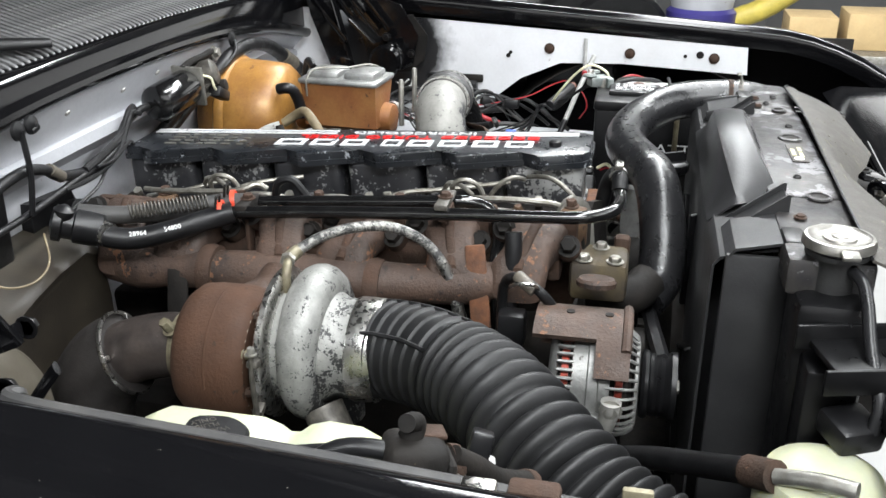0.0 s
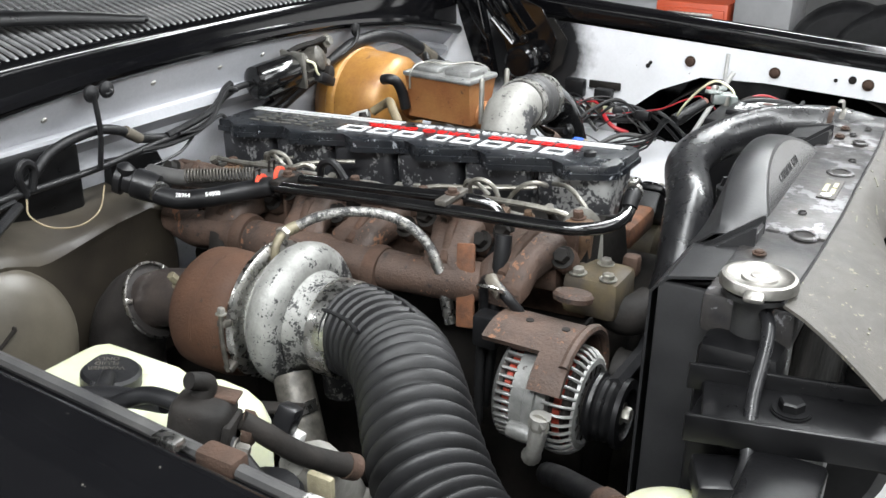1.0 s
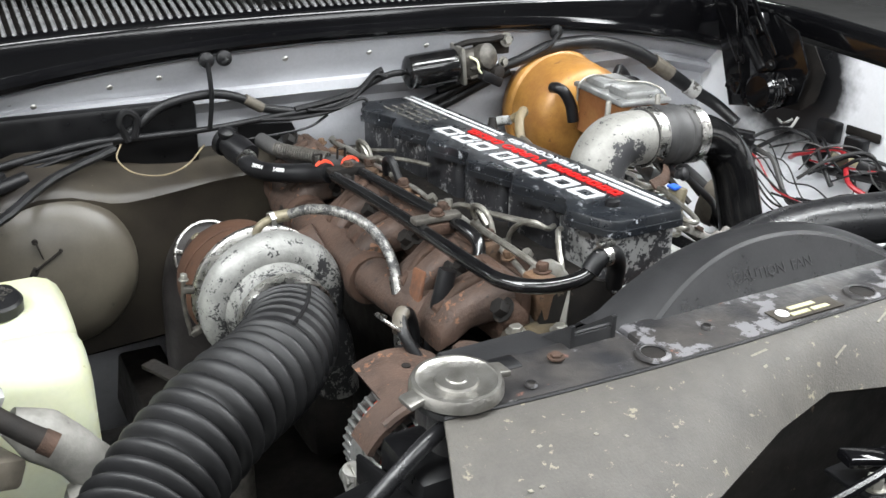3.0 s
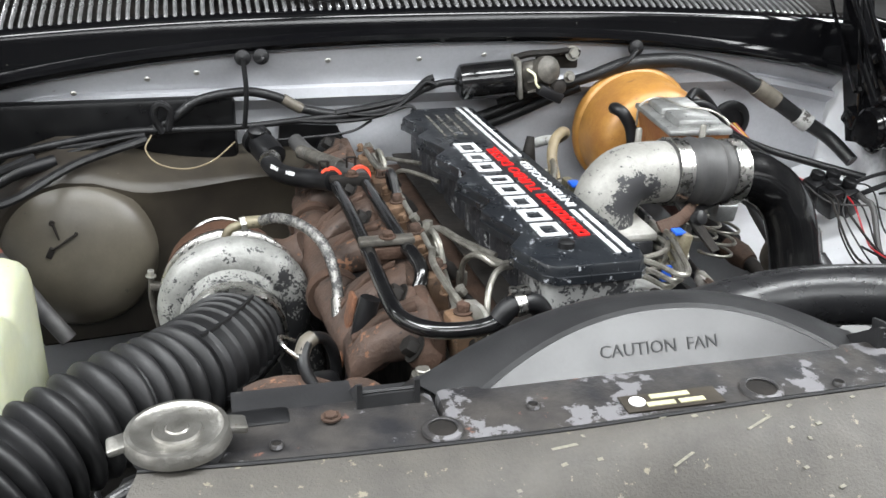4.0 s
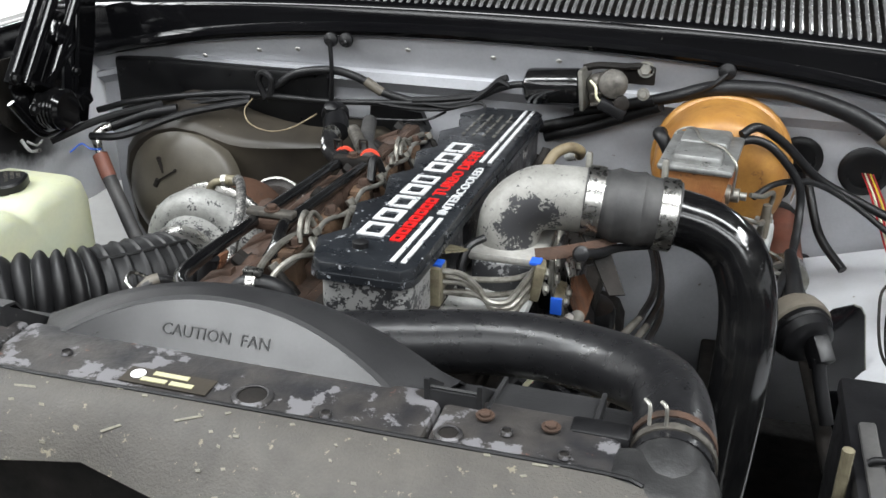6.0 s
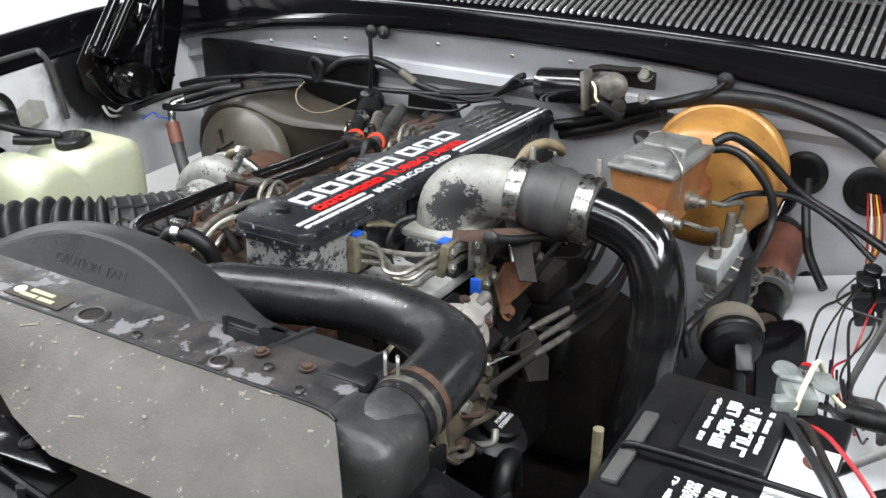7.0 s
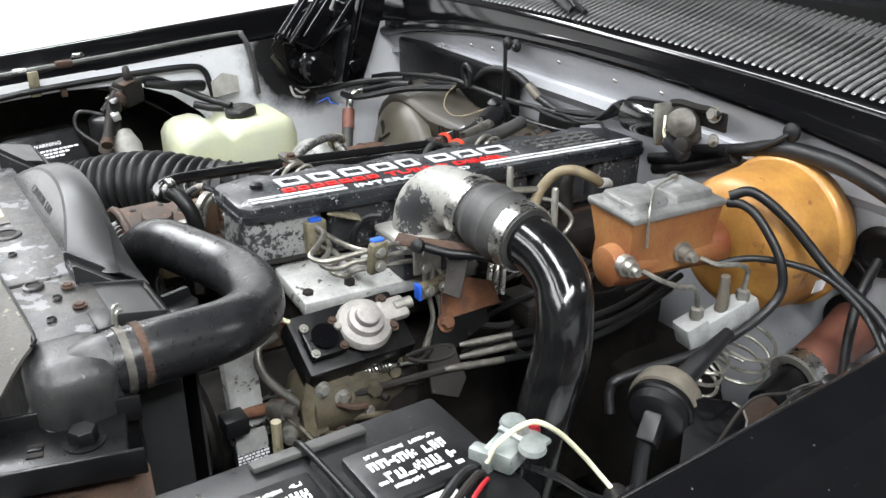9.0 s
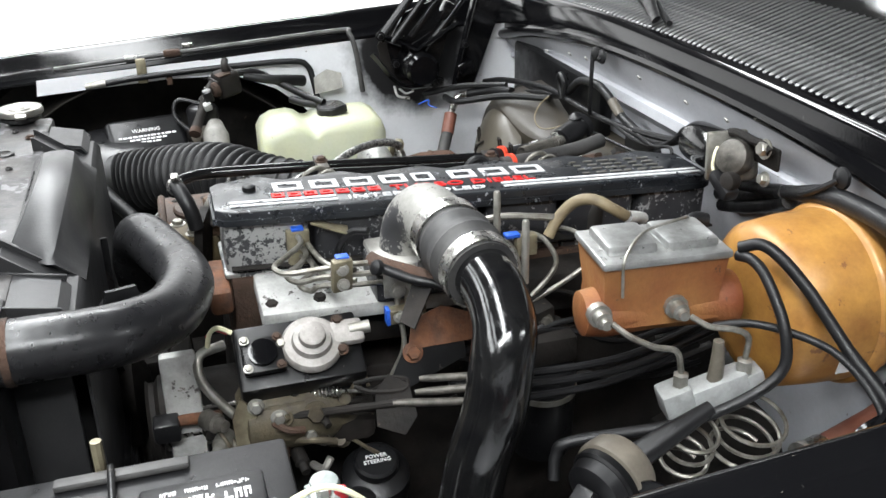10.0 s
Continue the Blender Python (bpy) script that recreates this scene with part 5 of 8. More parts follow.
# pressure pipe below the compressor
outlet = thing("compressor_pipe", (-0.41, -0.13, 0.75), "dirty grey pressure pipe below the turbocharger", "pipe")
part("pipe", tube([(-0.355, -0.095, 0.93), (-0.370, -0.115, 0.90), (-0.388, -0.14, 0.86), (-0.395, -0.16, 0.78), (-0.395, -0.17, 0.68)], 0.025, 18), CABLE_END, outlet)
part("clamp", hollow([(0.0275, -0.007), (0.0275, 0.007)], [(0.025, -0.007), (0.025, 0.007)], (-0.379, -0.117, 0.90), (-0.2, -0.45, -0.87), 26), STEEL, outlet)

# ---- firewall and passenger side ----
def wire(points, r, material, label, name="wire", category="wire", n=8, group=""):
    return solo(name, tube(points, r, n), material, label, category, group=group)


def coil(at, axis, r, turns, pitch, thick, bm=None, n=6, per=14):
    m = basis(at, axis)
    pts = [m @ V((r * math.cos(2 * math.pi * k / per), r * math.sin(2 * math.pi * k / per), pitch * k / per)) for k in range(int(turns * per) + 1)]
    return tube(pts, thick, n, 1, bm)


harness = thing("wiring_harness", (-0.2, 0.33, 1.08), "black taped wiring harness strapped along the firewall", "wiring harness")
part("trunk", tube([(-0.72, 0.27, 1.065), (-0.64, 0.29, 1.085), (-0.468, 0.312, 1.108), (-0.36, 0.318, 1.108), (-0.269, 0.322, 1.107), (-0.15, 0.326, 1.114), (-0.056, 0.33, 1.119), (-0.01, 0.335, 1.132), (0.025, 0.34, 1.150), (0.06, 0.335, 1.162), (0.085, 0.328, 1.165)], [0.006, 0.006, 0.006, 0.005, 0.005, 0.0055, 0.006, 0.006, 0.007, 0.006, 0.006], 10), WIRE_BLACK, harness)
part("strand", tube([(-0.70, 0.265, 1.045), (-0.60, 0.285, 1.072), (-0.468, 0.302, 1.100), (-0.42, 0.306, 1.106)], 0.0035, 8), WIRE_BLACK, harness)
part("strand", tube([(-0.18, 0.322, 1.112), (-0.12, 0.322, 1.108), (-0.06, 0.324, 1.112), (-0.02, 0.326, 1.126), (0.01, 0.330, 1.148), (0.03, 0.330, 1.166), (0.05, 0.328, 1.160)], 0.004, 8), WIRE_BLACK, harness)
part("strand", tube([(-0.10, 0.320, 1.120), (-0.05, 0.322, 1.116), (0.0, 0.324, 1.128), (0.012, 0.322, 1.118), (0.016, 0.320, 1.104)], 0.003, 8), WIRE_BLACK, harness)
part("branch", tube([(-0.55, 0.305, 1.092), (-0.44, 0.318, 1.10), (-0.382, 0.322, 1.122), (-0.336, 0.324, 1.152), (-0.265, 0.324, 1.163), (-0.215, 0.325, 1.152), (-0.180, 0.328, 1.132), (-0.12, 0.332, 1.117), (-0.06, 0.334, 1.112)], 0.0075, 10), WIRE_BLACK, harness)
part("tape", tube([(-0.205, 0.325, 1.149), (-0.190, 0.3265, 1.139), (-0.176, 0.328, 1.130)], 0.0088, 10), BEIGE, harness, "pale worn tape")
part("sleeve", tube([(-0.12, 0.327, 1.121), (-0.06, 0.330, 1.128), (0.0, 0.334, 1.14), (0.03, 0.336, 1.165), (0.045, 0.335, 1.172)], 0.006, 8), WIRE_BLACK, harness)
part("thin_wire", tube([(-0.41, 0.295, 1.108), (-0.42, 0.28, 1.090), (-0.402, 0.262, 1.072), (-0.362, 0.255, 1.064), (-0.322, 0.262, 1.072), (-0.285, 0.29, 1.092)], 0.0014, 6), TAN_HOSE, harness)
part("thin_wire", tube([(-0.25, 0.30, 1.088), (-0.18, 0.315, 1.085), (-0.10, 0.325, 1.088), (-0.06, 0.33, 1.105)], 0.0025, 6), WIRE_BLACK, harness)
part("loop", tube([(-0.395, 0.315, 1.105), (-0.405, 0.312, 1.135), (-0.395, 0.310, 1.152), (-0.38, 0.312, 1.140), (-0.385, 0.315, 1.11)], 0.006, 8), WIRE_BLACK, harness)
for x, z0, z1 in ((-0.264, 1.218, 1.108), (-0.236, 1.219, 1.212)):
    tie = thing("grommet", (x, 0.318, 1.20), "black rubber grommet with a strap on the firewall", "grommet", group="firewall grommets")
    part("head", lathe([(0.013, 0), (0.012, 0.004), (0.005, 0.007), (0.001, 0.008)], (x, 0.319, z0), (0, -1, 0.1), 16), RUBBER, tie)
    part("strap", tube([(x, 0.313, z0), (x + 0.002, 0.311, (z0 + z1) / 2), (x - 0.004, 0.314, z1)], 0.004, 8), RUBBER, tie)
tie = thing("grommet", (0.395, 0.318, 1.20), "black rubber grommet with a strap on the firewall", "grommet", group="firewall grommets")
part("head", lathe([(0.014, 0), (0.013, 0.004), (0.005, 0.007), (0.001, 0.008)], (0.395, 0.320, 1.214), (0, -1, 0.1), 16), RUBBER, tie)
part("strap", tube([(0.395, 0.314, 1.212), (0.375, 0.305, 1.195), (0.345, 0.31, 1.178), (0.32, 0.318, 1.168)], 0.004, 8), RUBBER, tie)
boost_harness = thing("wiring_harness", (0.5, 0.33, 1.1), "thick black taped wiring harness over the brake booster", "wiring harness")
part("trunk", tube([(0.16, 0.345, 1.12), (0.22, 0.335, 1.138), (0.27, 0.33, 1.152), (0.317, 0.322, 1.167), (0.377, 0.318, 1.186), (0.44, 0.318, 1.191), (0.50, 0.318, 1.187), (0.586, 0.318, 1.163), (0.661, 0.31, 1.121), (0.72, 0.295, 1.082), (0.77, 0.27, 1.05), (0.79, 0.22, 1.02)], [0.007, 0.008, 0.009, 0.010, 0.013, 0.013, 0.013, 0.014, 0.015, 0.014, 0.013, 0.012], 10), WIRE_BLACK, boost_harness)
part("tape", tube([(0.632, 0.3135, 1.139), (0.66, 0.310, 1.122), (0.675, 0.306, 1.112)], 0.0165, 10), BEIGE, boost_harness, "frayed pale tape")
part("tape", tube([(0.715, 0.296, 1.086), (0.735, 0.288, 1.072)], 0.017, 12), WHITE_METAL, boost_harness, "white tape")
for q in ([(0.10, 0.355, 1.085), (0.17, 0.35, 1.108), (0.24, 0.34, 1.14), (0.29, 0.325, 1.158)], [(0.11, 0.355, 1.07), (0.19, 0.35, 1.098), (0.26, 0.34, 1.13), (0.30, 0.325, 1.15)]):
    part("branch", tube(q, 0.010, 10), WIRE_BLACK, boost_harness)

wiper = thing("wiper_motor", (0.16, 0.31, 1.13), "black cylindrical wiper motor on a grey cast gearbox", "wiper motor")
part("motor", lathe([(0.012, -0.006), (0.024, 0), (0.029, 0.004), (0.030, 0.012), (0.030, 0.088), (0.028, 0.092)], (0.083, 0.318, 1.166), (1, -0.12, 0.10), 28), PIPE_BLACK, wiper)
part("end_plate", box((0.180, 0.306, 1.176), (0.008, 0.058, 0.066), 0.003, pose(0, 0, 0, 0, -6, -7)), DULL_STEEL, wiper)
gear = box((0.210, 0.306, 1.176), (0.050, 0.040, 0.050), 0.012, pose(0, 0, 0, 0, -12, -7), seg=3)
lathe([(0.020, -0.010), (0.024, 0.0), (0.023, 0.016), (0.015, 0.022)], (0.222, 0.296, 1.186), (0.35, -1, 0.35), 20, gear)
for dz in (-0.016, 0.0, 0.016):
    box((0.212, 0.284, 1.174 + dz), (0.040, 0.010, 0.004), 0.001, pose(0, 0, 0, 0, -12, -7), gear)
part("gearbox", gear, CABLE_END, wiper, "grimy ribbed casting")
part("bracket", tube([(0.175, 0.312, 1.205), (0.20, 0.308, 1.212), (0.24, 0.304, 1.214), (0.268, 0.302, 1.217), (0.285, 0.300, 1.212)], 0.006, 8), DARK, wiper)
part("bracket_plate", box((0.250, 0.312, 1.200), (0.075, 0.006, 0.03), 0.003), DARK, wiper)
part("bolt", bolt((0.273, 0.300, 1.213), (0, -1, 0.2), 0.009, 0.010), DULL_STEEL, wiper)
part("bolt", bolt((0.272, 0.305, 1.172), (0, -1, 0.2), 0.007, 0.009), DULL_STEEL, wiper)
part("wire", tube([(0.190, 0.285, 1.192), (0.200, 0.275, 1.185), (0.203, 0.272, 1.170), (0.214, 0.272, 1.160)], 0.0022, 6), WIRE_CREAM, wiper)
part("plug", box((0.228, 0.275, 1.153), (0.045, 0.022, 0.018), 0.004, pose(0, 0, 0, 0, 25, 0)), PLASTIC_BLACK, wiper)
part("cup", lathe([(0.010, 0.0), (0.012, 0.004), (0.012, 0.016), (0.008, 0.018)], (0.240, 0.284, 1.162), (0.2, -1, 0.1), 20), DARK, wiper)

valve = thing("heater_valve", (-0.25, 0.27, 1.05), "black plastic heater valve with vacuum fitting", "heater valve")
part("body", lathe([(0.014, -0.03), (0.021, -0.028), (0.0225, -0.01), (0.0225, 0.006), (0.019, 0.008), (0.019, 0.02), (0.024, 0.022), (0.024, 0.032), (0.012, 0.036)], (-0.240, 0.268, 1.086), (-0.35, 0.8, 0.25), 22), PLASTIC_BLACK, valve)
part("stem", tube([(-0.234, 0.240, 1.078), (-0.236, 0.230, 1.076)], 0.0165, 14, 1), STEEL, valve, "steel clamp ring")
part("vacuum_cap", lathe([(0.010, 0), (0.013, 0.006), (0.013, 0.014), (0.005, 0.02)], (-0.253, 0.283, 1.100), (0.1, -0.3, 1), 14), PLASTIC_BLACK, valve)
knob = thing("heater_pipe_seal", (-0.14, 0.385, 1.03), "black rubber pipe seal on the firewall", "pipe seal")
part("flange", prism([(-0.055, -0.03), (0.045, -0.035), (0.06, 0.0), (0.045, 0.032), (-0.05, 0.04)], 0, 0.02, basis((-0.160, 0.378, 1.058), (0, -1, 0))), RUBBER, knob)
part("boss", lathe([(0.028, 0), (0.027, 0.02), (0.016, 0.026), (0.010, 0.020)], (-0.125, 0.360, 1.048), (0, -1, 0.15), 22), RUBBER, knob)

# ribbed sleeve, numbers and clips on the heater hose
part("sleeve", coil((-0.190, 0.225, 1.092), V((0.063, -0.115, 0.006)), 0.0095, 22, 0.0048, 0.0013), CABLE_END, heater_hose, "grey corrugated sleeve")
def along(at, x, z):
    """A matrix at a place with its x along one way and its z nearest to another."""
    x = V(x).normalized()
    y = V(z).cross(x).normalized()
    z = x.cross(y)
    return Matrix(((x.x, y.x, z.x, at[0]), (x.y, y.y, z.y, at[1]), (x.z, y.z, z.z, at[2]), (0, 0, 0, 1)))


part("lettering", text_bm("28964", 0.0088, along((-0.2385, 0.200, 1.0775), (0.44, -0.89, 0.02), (-0.78, -0.40, 0.44)), 0.0012), WHITE, heater_hose, "white printed numbers")
part("lettering", text_bm("54800", 0.0088, along((-0.2190, 0.160, 1.0800), (0.50, -0.84, 0.12), (-0.76, -0.42, 0.46)), 0.0012), WHITE, heater_hose, "white printed numbers")
for q in ((-0.168, 0.107, 1.106), (-0.128, 0.112, 1.108)):
    clip = bmesh.new()
    for dx in (-0.006, 0.006):
        tube([V(q) + V((dx, 0, -0.006)), V(q) + V((dx, -0.002, 0.010))], 0.0018, 6, 1, clip)
    tube([V(q) + V((-0.006, -0.002, 0.010)), V(q) + V((0.006, -0.002, 0.010))], 0.0018, 6, 1, clip)
    part("clip", clip, DARK, heater_hose)

# injectors and lines on the exhaust side
for k in range(6):
    y = 0.275 - 0.1175 * k
    z = 1.060 + 0.006 * k
    inj = thing("injector", (-0.065, y, z - 0.02), "steel fuel injector with a bent return line", "injector", group="fuel injectors")
    part("body", lathe([(0.008, -0.02), (0.008, -0.004), (0.0055, 0.0), (0.0055, 0.010), (0.004, 0.012), (0.004, 0.018)], (-0.062, y, z), (-0.55, 0, 0.8), 12), DARK, inj)
    part("nut", lathe([(0.0065, 0), (0.0065, 0.009)], (-0.072, y, z + 0.014), (-0.55, 0, 0.8), 6), LINE_STEEL, inj)
    part("stud", bolt((-0.083, y + 0.026, z + 0.004), (-0.3, 0, 1), 0.0058, 0.010), RUST_TAN, inj)
    if k in (1, 4):
        part("line", tube([(-0.076, y, z + 0.026), (-0.082, y - 0.002, z + 0.040), (-0.082, y - 0.012, z + 0.048), (-0.080, y - 0.026, z + 0.047), (-0.078, y - 0.038, z + 0.038), (-0.076, y - 0.044, z + 0.022)], 0.0035, 8), LINE_STEEL, inj)
        part("line", tube([(-0.072, y + 0.012, z + 0.030), (-0.078, y + 0.004, z + 0.042), (-0.078, y - 0.012, z + 0.040), (-0.075, y - 0.028, z + 0.026)], 0.0032, 8), LINE_STEEL, inj)
    if k == 2:
        part("hose", tube([(-0.078, y + 0.02, z + 0.015), (-0.083, y + 0.012, z + 0.038), (-0.083, y - 0.008, z + 0.044), (-0.08, y - 0.028, z + 0.020)], 0.006, 8), RUBBER, inj)
for k in range(6):  # cast pads between the injectors
    y = 0.222 - 0.1165 * k
    part("cast_pad", box((-0.086, y, 1.052 + 0.005 * k), (0.024, 0.030 + 0.008 * (k % 2), 0.058), 0.005, pose(0, 0, 0, 0, -6, 4 * (k % 3))), RUST_TAN, engine, "tan stained casting")
    part("head_bolt", bolt((-0.083, y + 0.004, 1.082 + 0.005 * k), (-0.1, 0, 1), 0.0075, 0.010), RUST, engine)
    part("cast_pad", box((-0.108, y + 0.050, 1.040 + 0.004 * k), (0.032, 0.046, 0.050), 0.007, pose(0, 0, 0, 0, -12, 0)), RUST_TAN if k > 2 else RUST, engine)
part("head_ledge", box((-0.090, -0.02, 1.022), (0.075, 0.66, 0.046), 0.006, pose(0, 0, 0, -2.9, 0, 0)), RUST, engine, "rust brown ledge of the head")
high = thing("injection_pipes", (-0.05, -0.27, 1.06), "bare steel injection pipes bending under the engine cover", "fuel pipes")
for pipe in ([(-0.012, -0.290, 1.120), (-0.028, -0.306, 1.127), (-0.042, -0.325, 1.130), (-0.054, -0.345, 1.122), (-0.060, -0.362, 1.105), (-0.062, -0.372, 1.07)],
             [(-0.012, -0.275, 1.118), (-0.030, -0.287, 1.122), (-0.042, -0.277, 1.128), (-0.050, -0.262, 1.124), (-0.055, -0.245, 1.105), (-0.052, -0.232, 1.070)],
             [(-0.010, -0.265, 1.110), (-0.030, -0.215, 1.106), (-0.046, -0.165, 1.103), (-0.058, -0.122, 1.099), (-0.062, -0.10, 1.08)],
             [(-0.010, -0.225, 1.104), (-0.035, -0.160, 1.098), (-0.050, -0.110, 1.094), (-0.060, -0.080, 1.07)],
             [(-0.015, 0.040, 1.098), (-0.030, 0.075, 1.096), (-0.050, 0.118, 1.090), (-0.058, 0.140, 1.075), (-0.058, 0.150, 1.05)],
             [(-0.015, 0.160, 1.085), (-0.035, 0.215, 1.072), (-0.050, 0.255, 1.062), (-0.055, 0.270, 1.04)]):
    part("pipe", tube(pipe, 0.0034, 8), LINE_STEEL, high)
    part("union_nut", lathe([(0.0062, -0.008), (0.0066, 0.0), (0.0062, 0.008)], V(pipe[-1]) + V((0, 0, 0.012)), (0.05, 0.1, 1), 6), DULL_STEEL, high)
fuel_rail = thing("fuel_return_line", (-0.09, 0, 1.05), "thin zinc fuel return line along the head", "fuel line")
part("line", tube([(-0.08, 0.26, 1.085), (-0.088, 0.22, 1.088), (-0.085, 0.12, 1.094), (-0.075, 0.09, 1.102), (-0.07, 0.075, 1.095)], 0.0042, 8), LINE_STEEL, fuel_rail)
part("line", tube([(-0.085, 0.03, 1.075), (-0.09, -0.05, 1.07), (-0.095, -0.10, 1.076), (-0.09, -0.16, 1.07)], 0.003, 8), LINE_STEEL, fuel_rail)
part("line", tube([(-0.080, -0.20, 1.105), (-0.09, -0.25, 1.112), (-0.088, -0.31, 1.112), (-0.082, -0.345, 1.105), (-0.080, -0.365, 1.085), (-0.082, -0.37, 1.06)], 0.0042, 8), LINE_STEEL, fuel_rail)
part("line", tube([(-0.075, 0.26, 1.072), (-0.078, 0.20, 1.086), (-0.072, 0.15, 1.080), (-0.077, 0.08, 1.090), (-0.070, 0.03, 1.084), (-0.076, -0.03, 1.094), (-0.071, -0.09, 1.088), (-0.078, -0.16, 1.100), (-0.072, -0.22, 1.092), (-0.080, -0.30, 1.090), (-0.078, -0.335, 1.075)], 0.0034, 8), DULL_STEEL, fuel_rail)
lift = thing("lifting_bracket", (-0.06, -0.36, 1.05), "dark rounded steel lifting bracket bolted to the head", "bracket")
part("plate", prism([(-0.028, -0.05), (0.028, -0.05), (0.028, 0.008), (0.022, 0.024), (0.012, 0.034), (0.0, 0.038), (-0.012, 0.034), (-0.022, 0.024), (-0.028, 0.008)], -0.004, 0.004, basis((-0.080, -0.362, 1.082), (-0.75, -0.6, 0.2))), DULL_STEEL, lift)
part("bolt", bolt((-0.083, -0.37, 1.06), (-0.9, -0.2, 0.15), 0.008, 0.008), RUST, lift)

thermostat = thing("thermostat_housing", (-0.1, -0.41, 0.98), "grimy cast thermostat housing with yellowed stains", "thermostat housing")
part("housing", box((-0.105, -0.400, 1.025), (0.075, 0.075, 0.055), 0.010), mat("stained_cast_iron", (0.042, 0.034, 0.026), 0.7, 0.15, (0.115, 0.085, 0.036), 16, 0.7, 200, 0.4, spots=((0.03, 0.025, 0.02), 0.25, 40)), thermostat)
for dx, dy in ((-0.025, 0.02), (-0.025, -0.02), (0.02, 0.0)):
    part("bolt", bolt((-0.105 + dx, -0.400 + dy, 1.052), (0, 0, 1), 0.008, 0.008), DULL_STEEL, thermostat)
part("lug", box((-0.062, -0.427, 1.048), (0.022, 0.022, 0.03), 0.006), RUST, thermostat)
part("plate", prism([(-0.05, -0.06), (0.05, -0.05), (0.04, 0.05), (0.0, 0.06), (-0.04, 0.03)], -0.006, 0.006, basis((-0.055, -0.385, 1.045), (-0.3, -1, 0.1))), DARK, thermostat)
part("water_neck", tube([(-0.10, -0.41, 1.0), (-0.11, -0.445, 1.0), (-0.085, -0.465, 1.01)], 0.026, 16), DARK, thermostat)
heater_end = thing("heater_hose_end", (-0.04, -0.41, 1.1), "short black hose bend with a bright worm clamp", "hose")
part("hose", tube([(-0.066, -0.418, 1.128), (-0.056, -0.417, 1.139), (-0.042, -0.414, 1.142), (-0.026, -0.408, 1.136), (-0.014, -0.400, 1.118), (-0.012, -0.395, 1.09)], 0.0105, 14), RUBBER, heater_end)
part("clamp", hollow([(0.0122, -0.005), (0.0122, 0.005)], [(0.0100, -0.005), (0.0100, 0.005)], (-0.046, -0.415, 1.1415), (1, 0.2, 0.1), 20), STEEL, heater_end)
part("screw", box((-0.045, -0.415, 1.156), (0.020, 0.011, 0.007), 0.002), STEEL, heater_end)

# rusty straps and a dark hose by the manifold
strap = solo("manifold_strap", box((-0.192, -0.252, 1.028), (0.006, 0.026, 0.11), 0.003, pose(0, 0, 0, -8, 14, 0)), RUST_ORANGE, "orange-rusted steel strap by the manifold", "strap")
solo("water_hose", tube([(-0.168, -0.292, 1.098), (-0.176, -0.294, 1.07), (-0.184, -0.292, 1.02), (-0.19, -0.288, 0.95), (-0.19, -0.28, 0.86)], 0.011, 12), RUBBER, "black rubber water hose beside the manifold", "hose")
cable = thing("alternator_cable", (-0.25, -0.33, 0.98), "black wrapped alternator cable with loose end", "cable")
part("cable", tube([(-0.215, -0.36, 1.00), (-0.235, -0.352, 1.03), (-0.245, -0.335, 1.055), (-0.235, -0.31, 1.065), (-0.215, -0.29, 1.05), (-0.205, -0.285, 1.01), (-0.21, -0.285, 0.93), (-0.22, -0.29, 0.85)], 0.0065, 10), WIRE_BLACK, cable)
part("tape", tube([(-0.247, -0.330, 1.056), (-0.240, -0.315, 1.064), (-0.232, -0.308, 1.066)], 0.0085, 10), BEIGE, cable)
part("wire", tube([(-0.245, -0.335, 1.056), (-0.262, -0.33, 1.07), (-0.266, -0.31, 1.072), (-0.25, -0.30, 1.06)], 0.0022, 6), STEEL, cable)
part("plug", box((-0.218, -0.30, 0.99), (0.03, 0.035, 0.045), 0.006), PLASTIC_BLACK, cable)


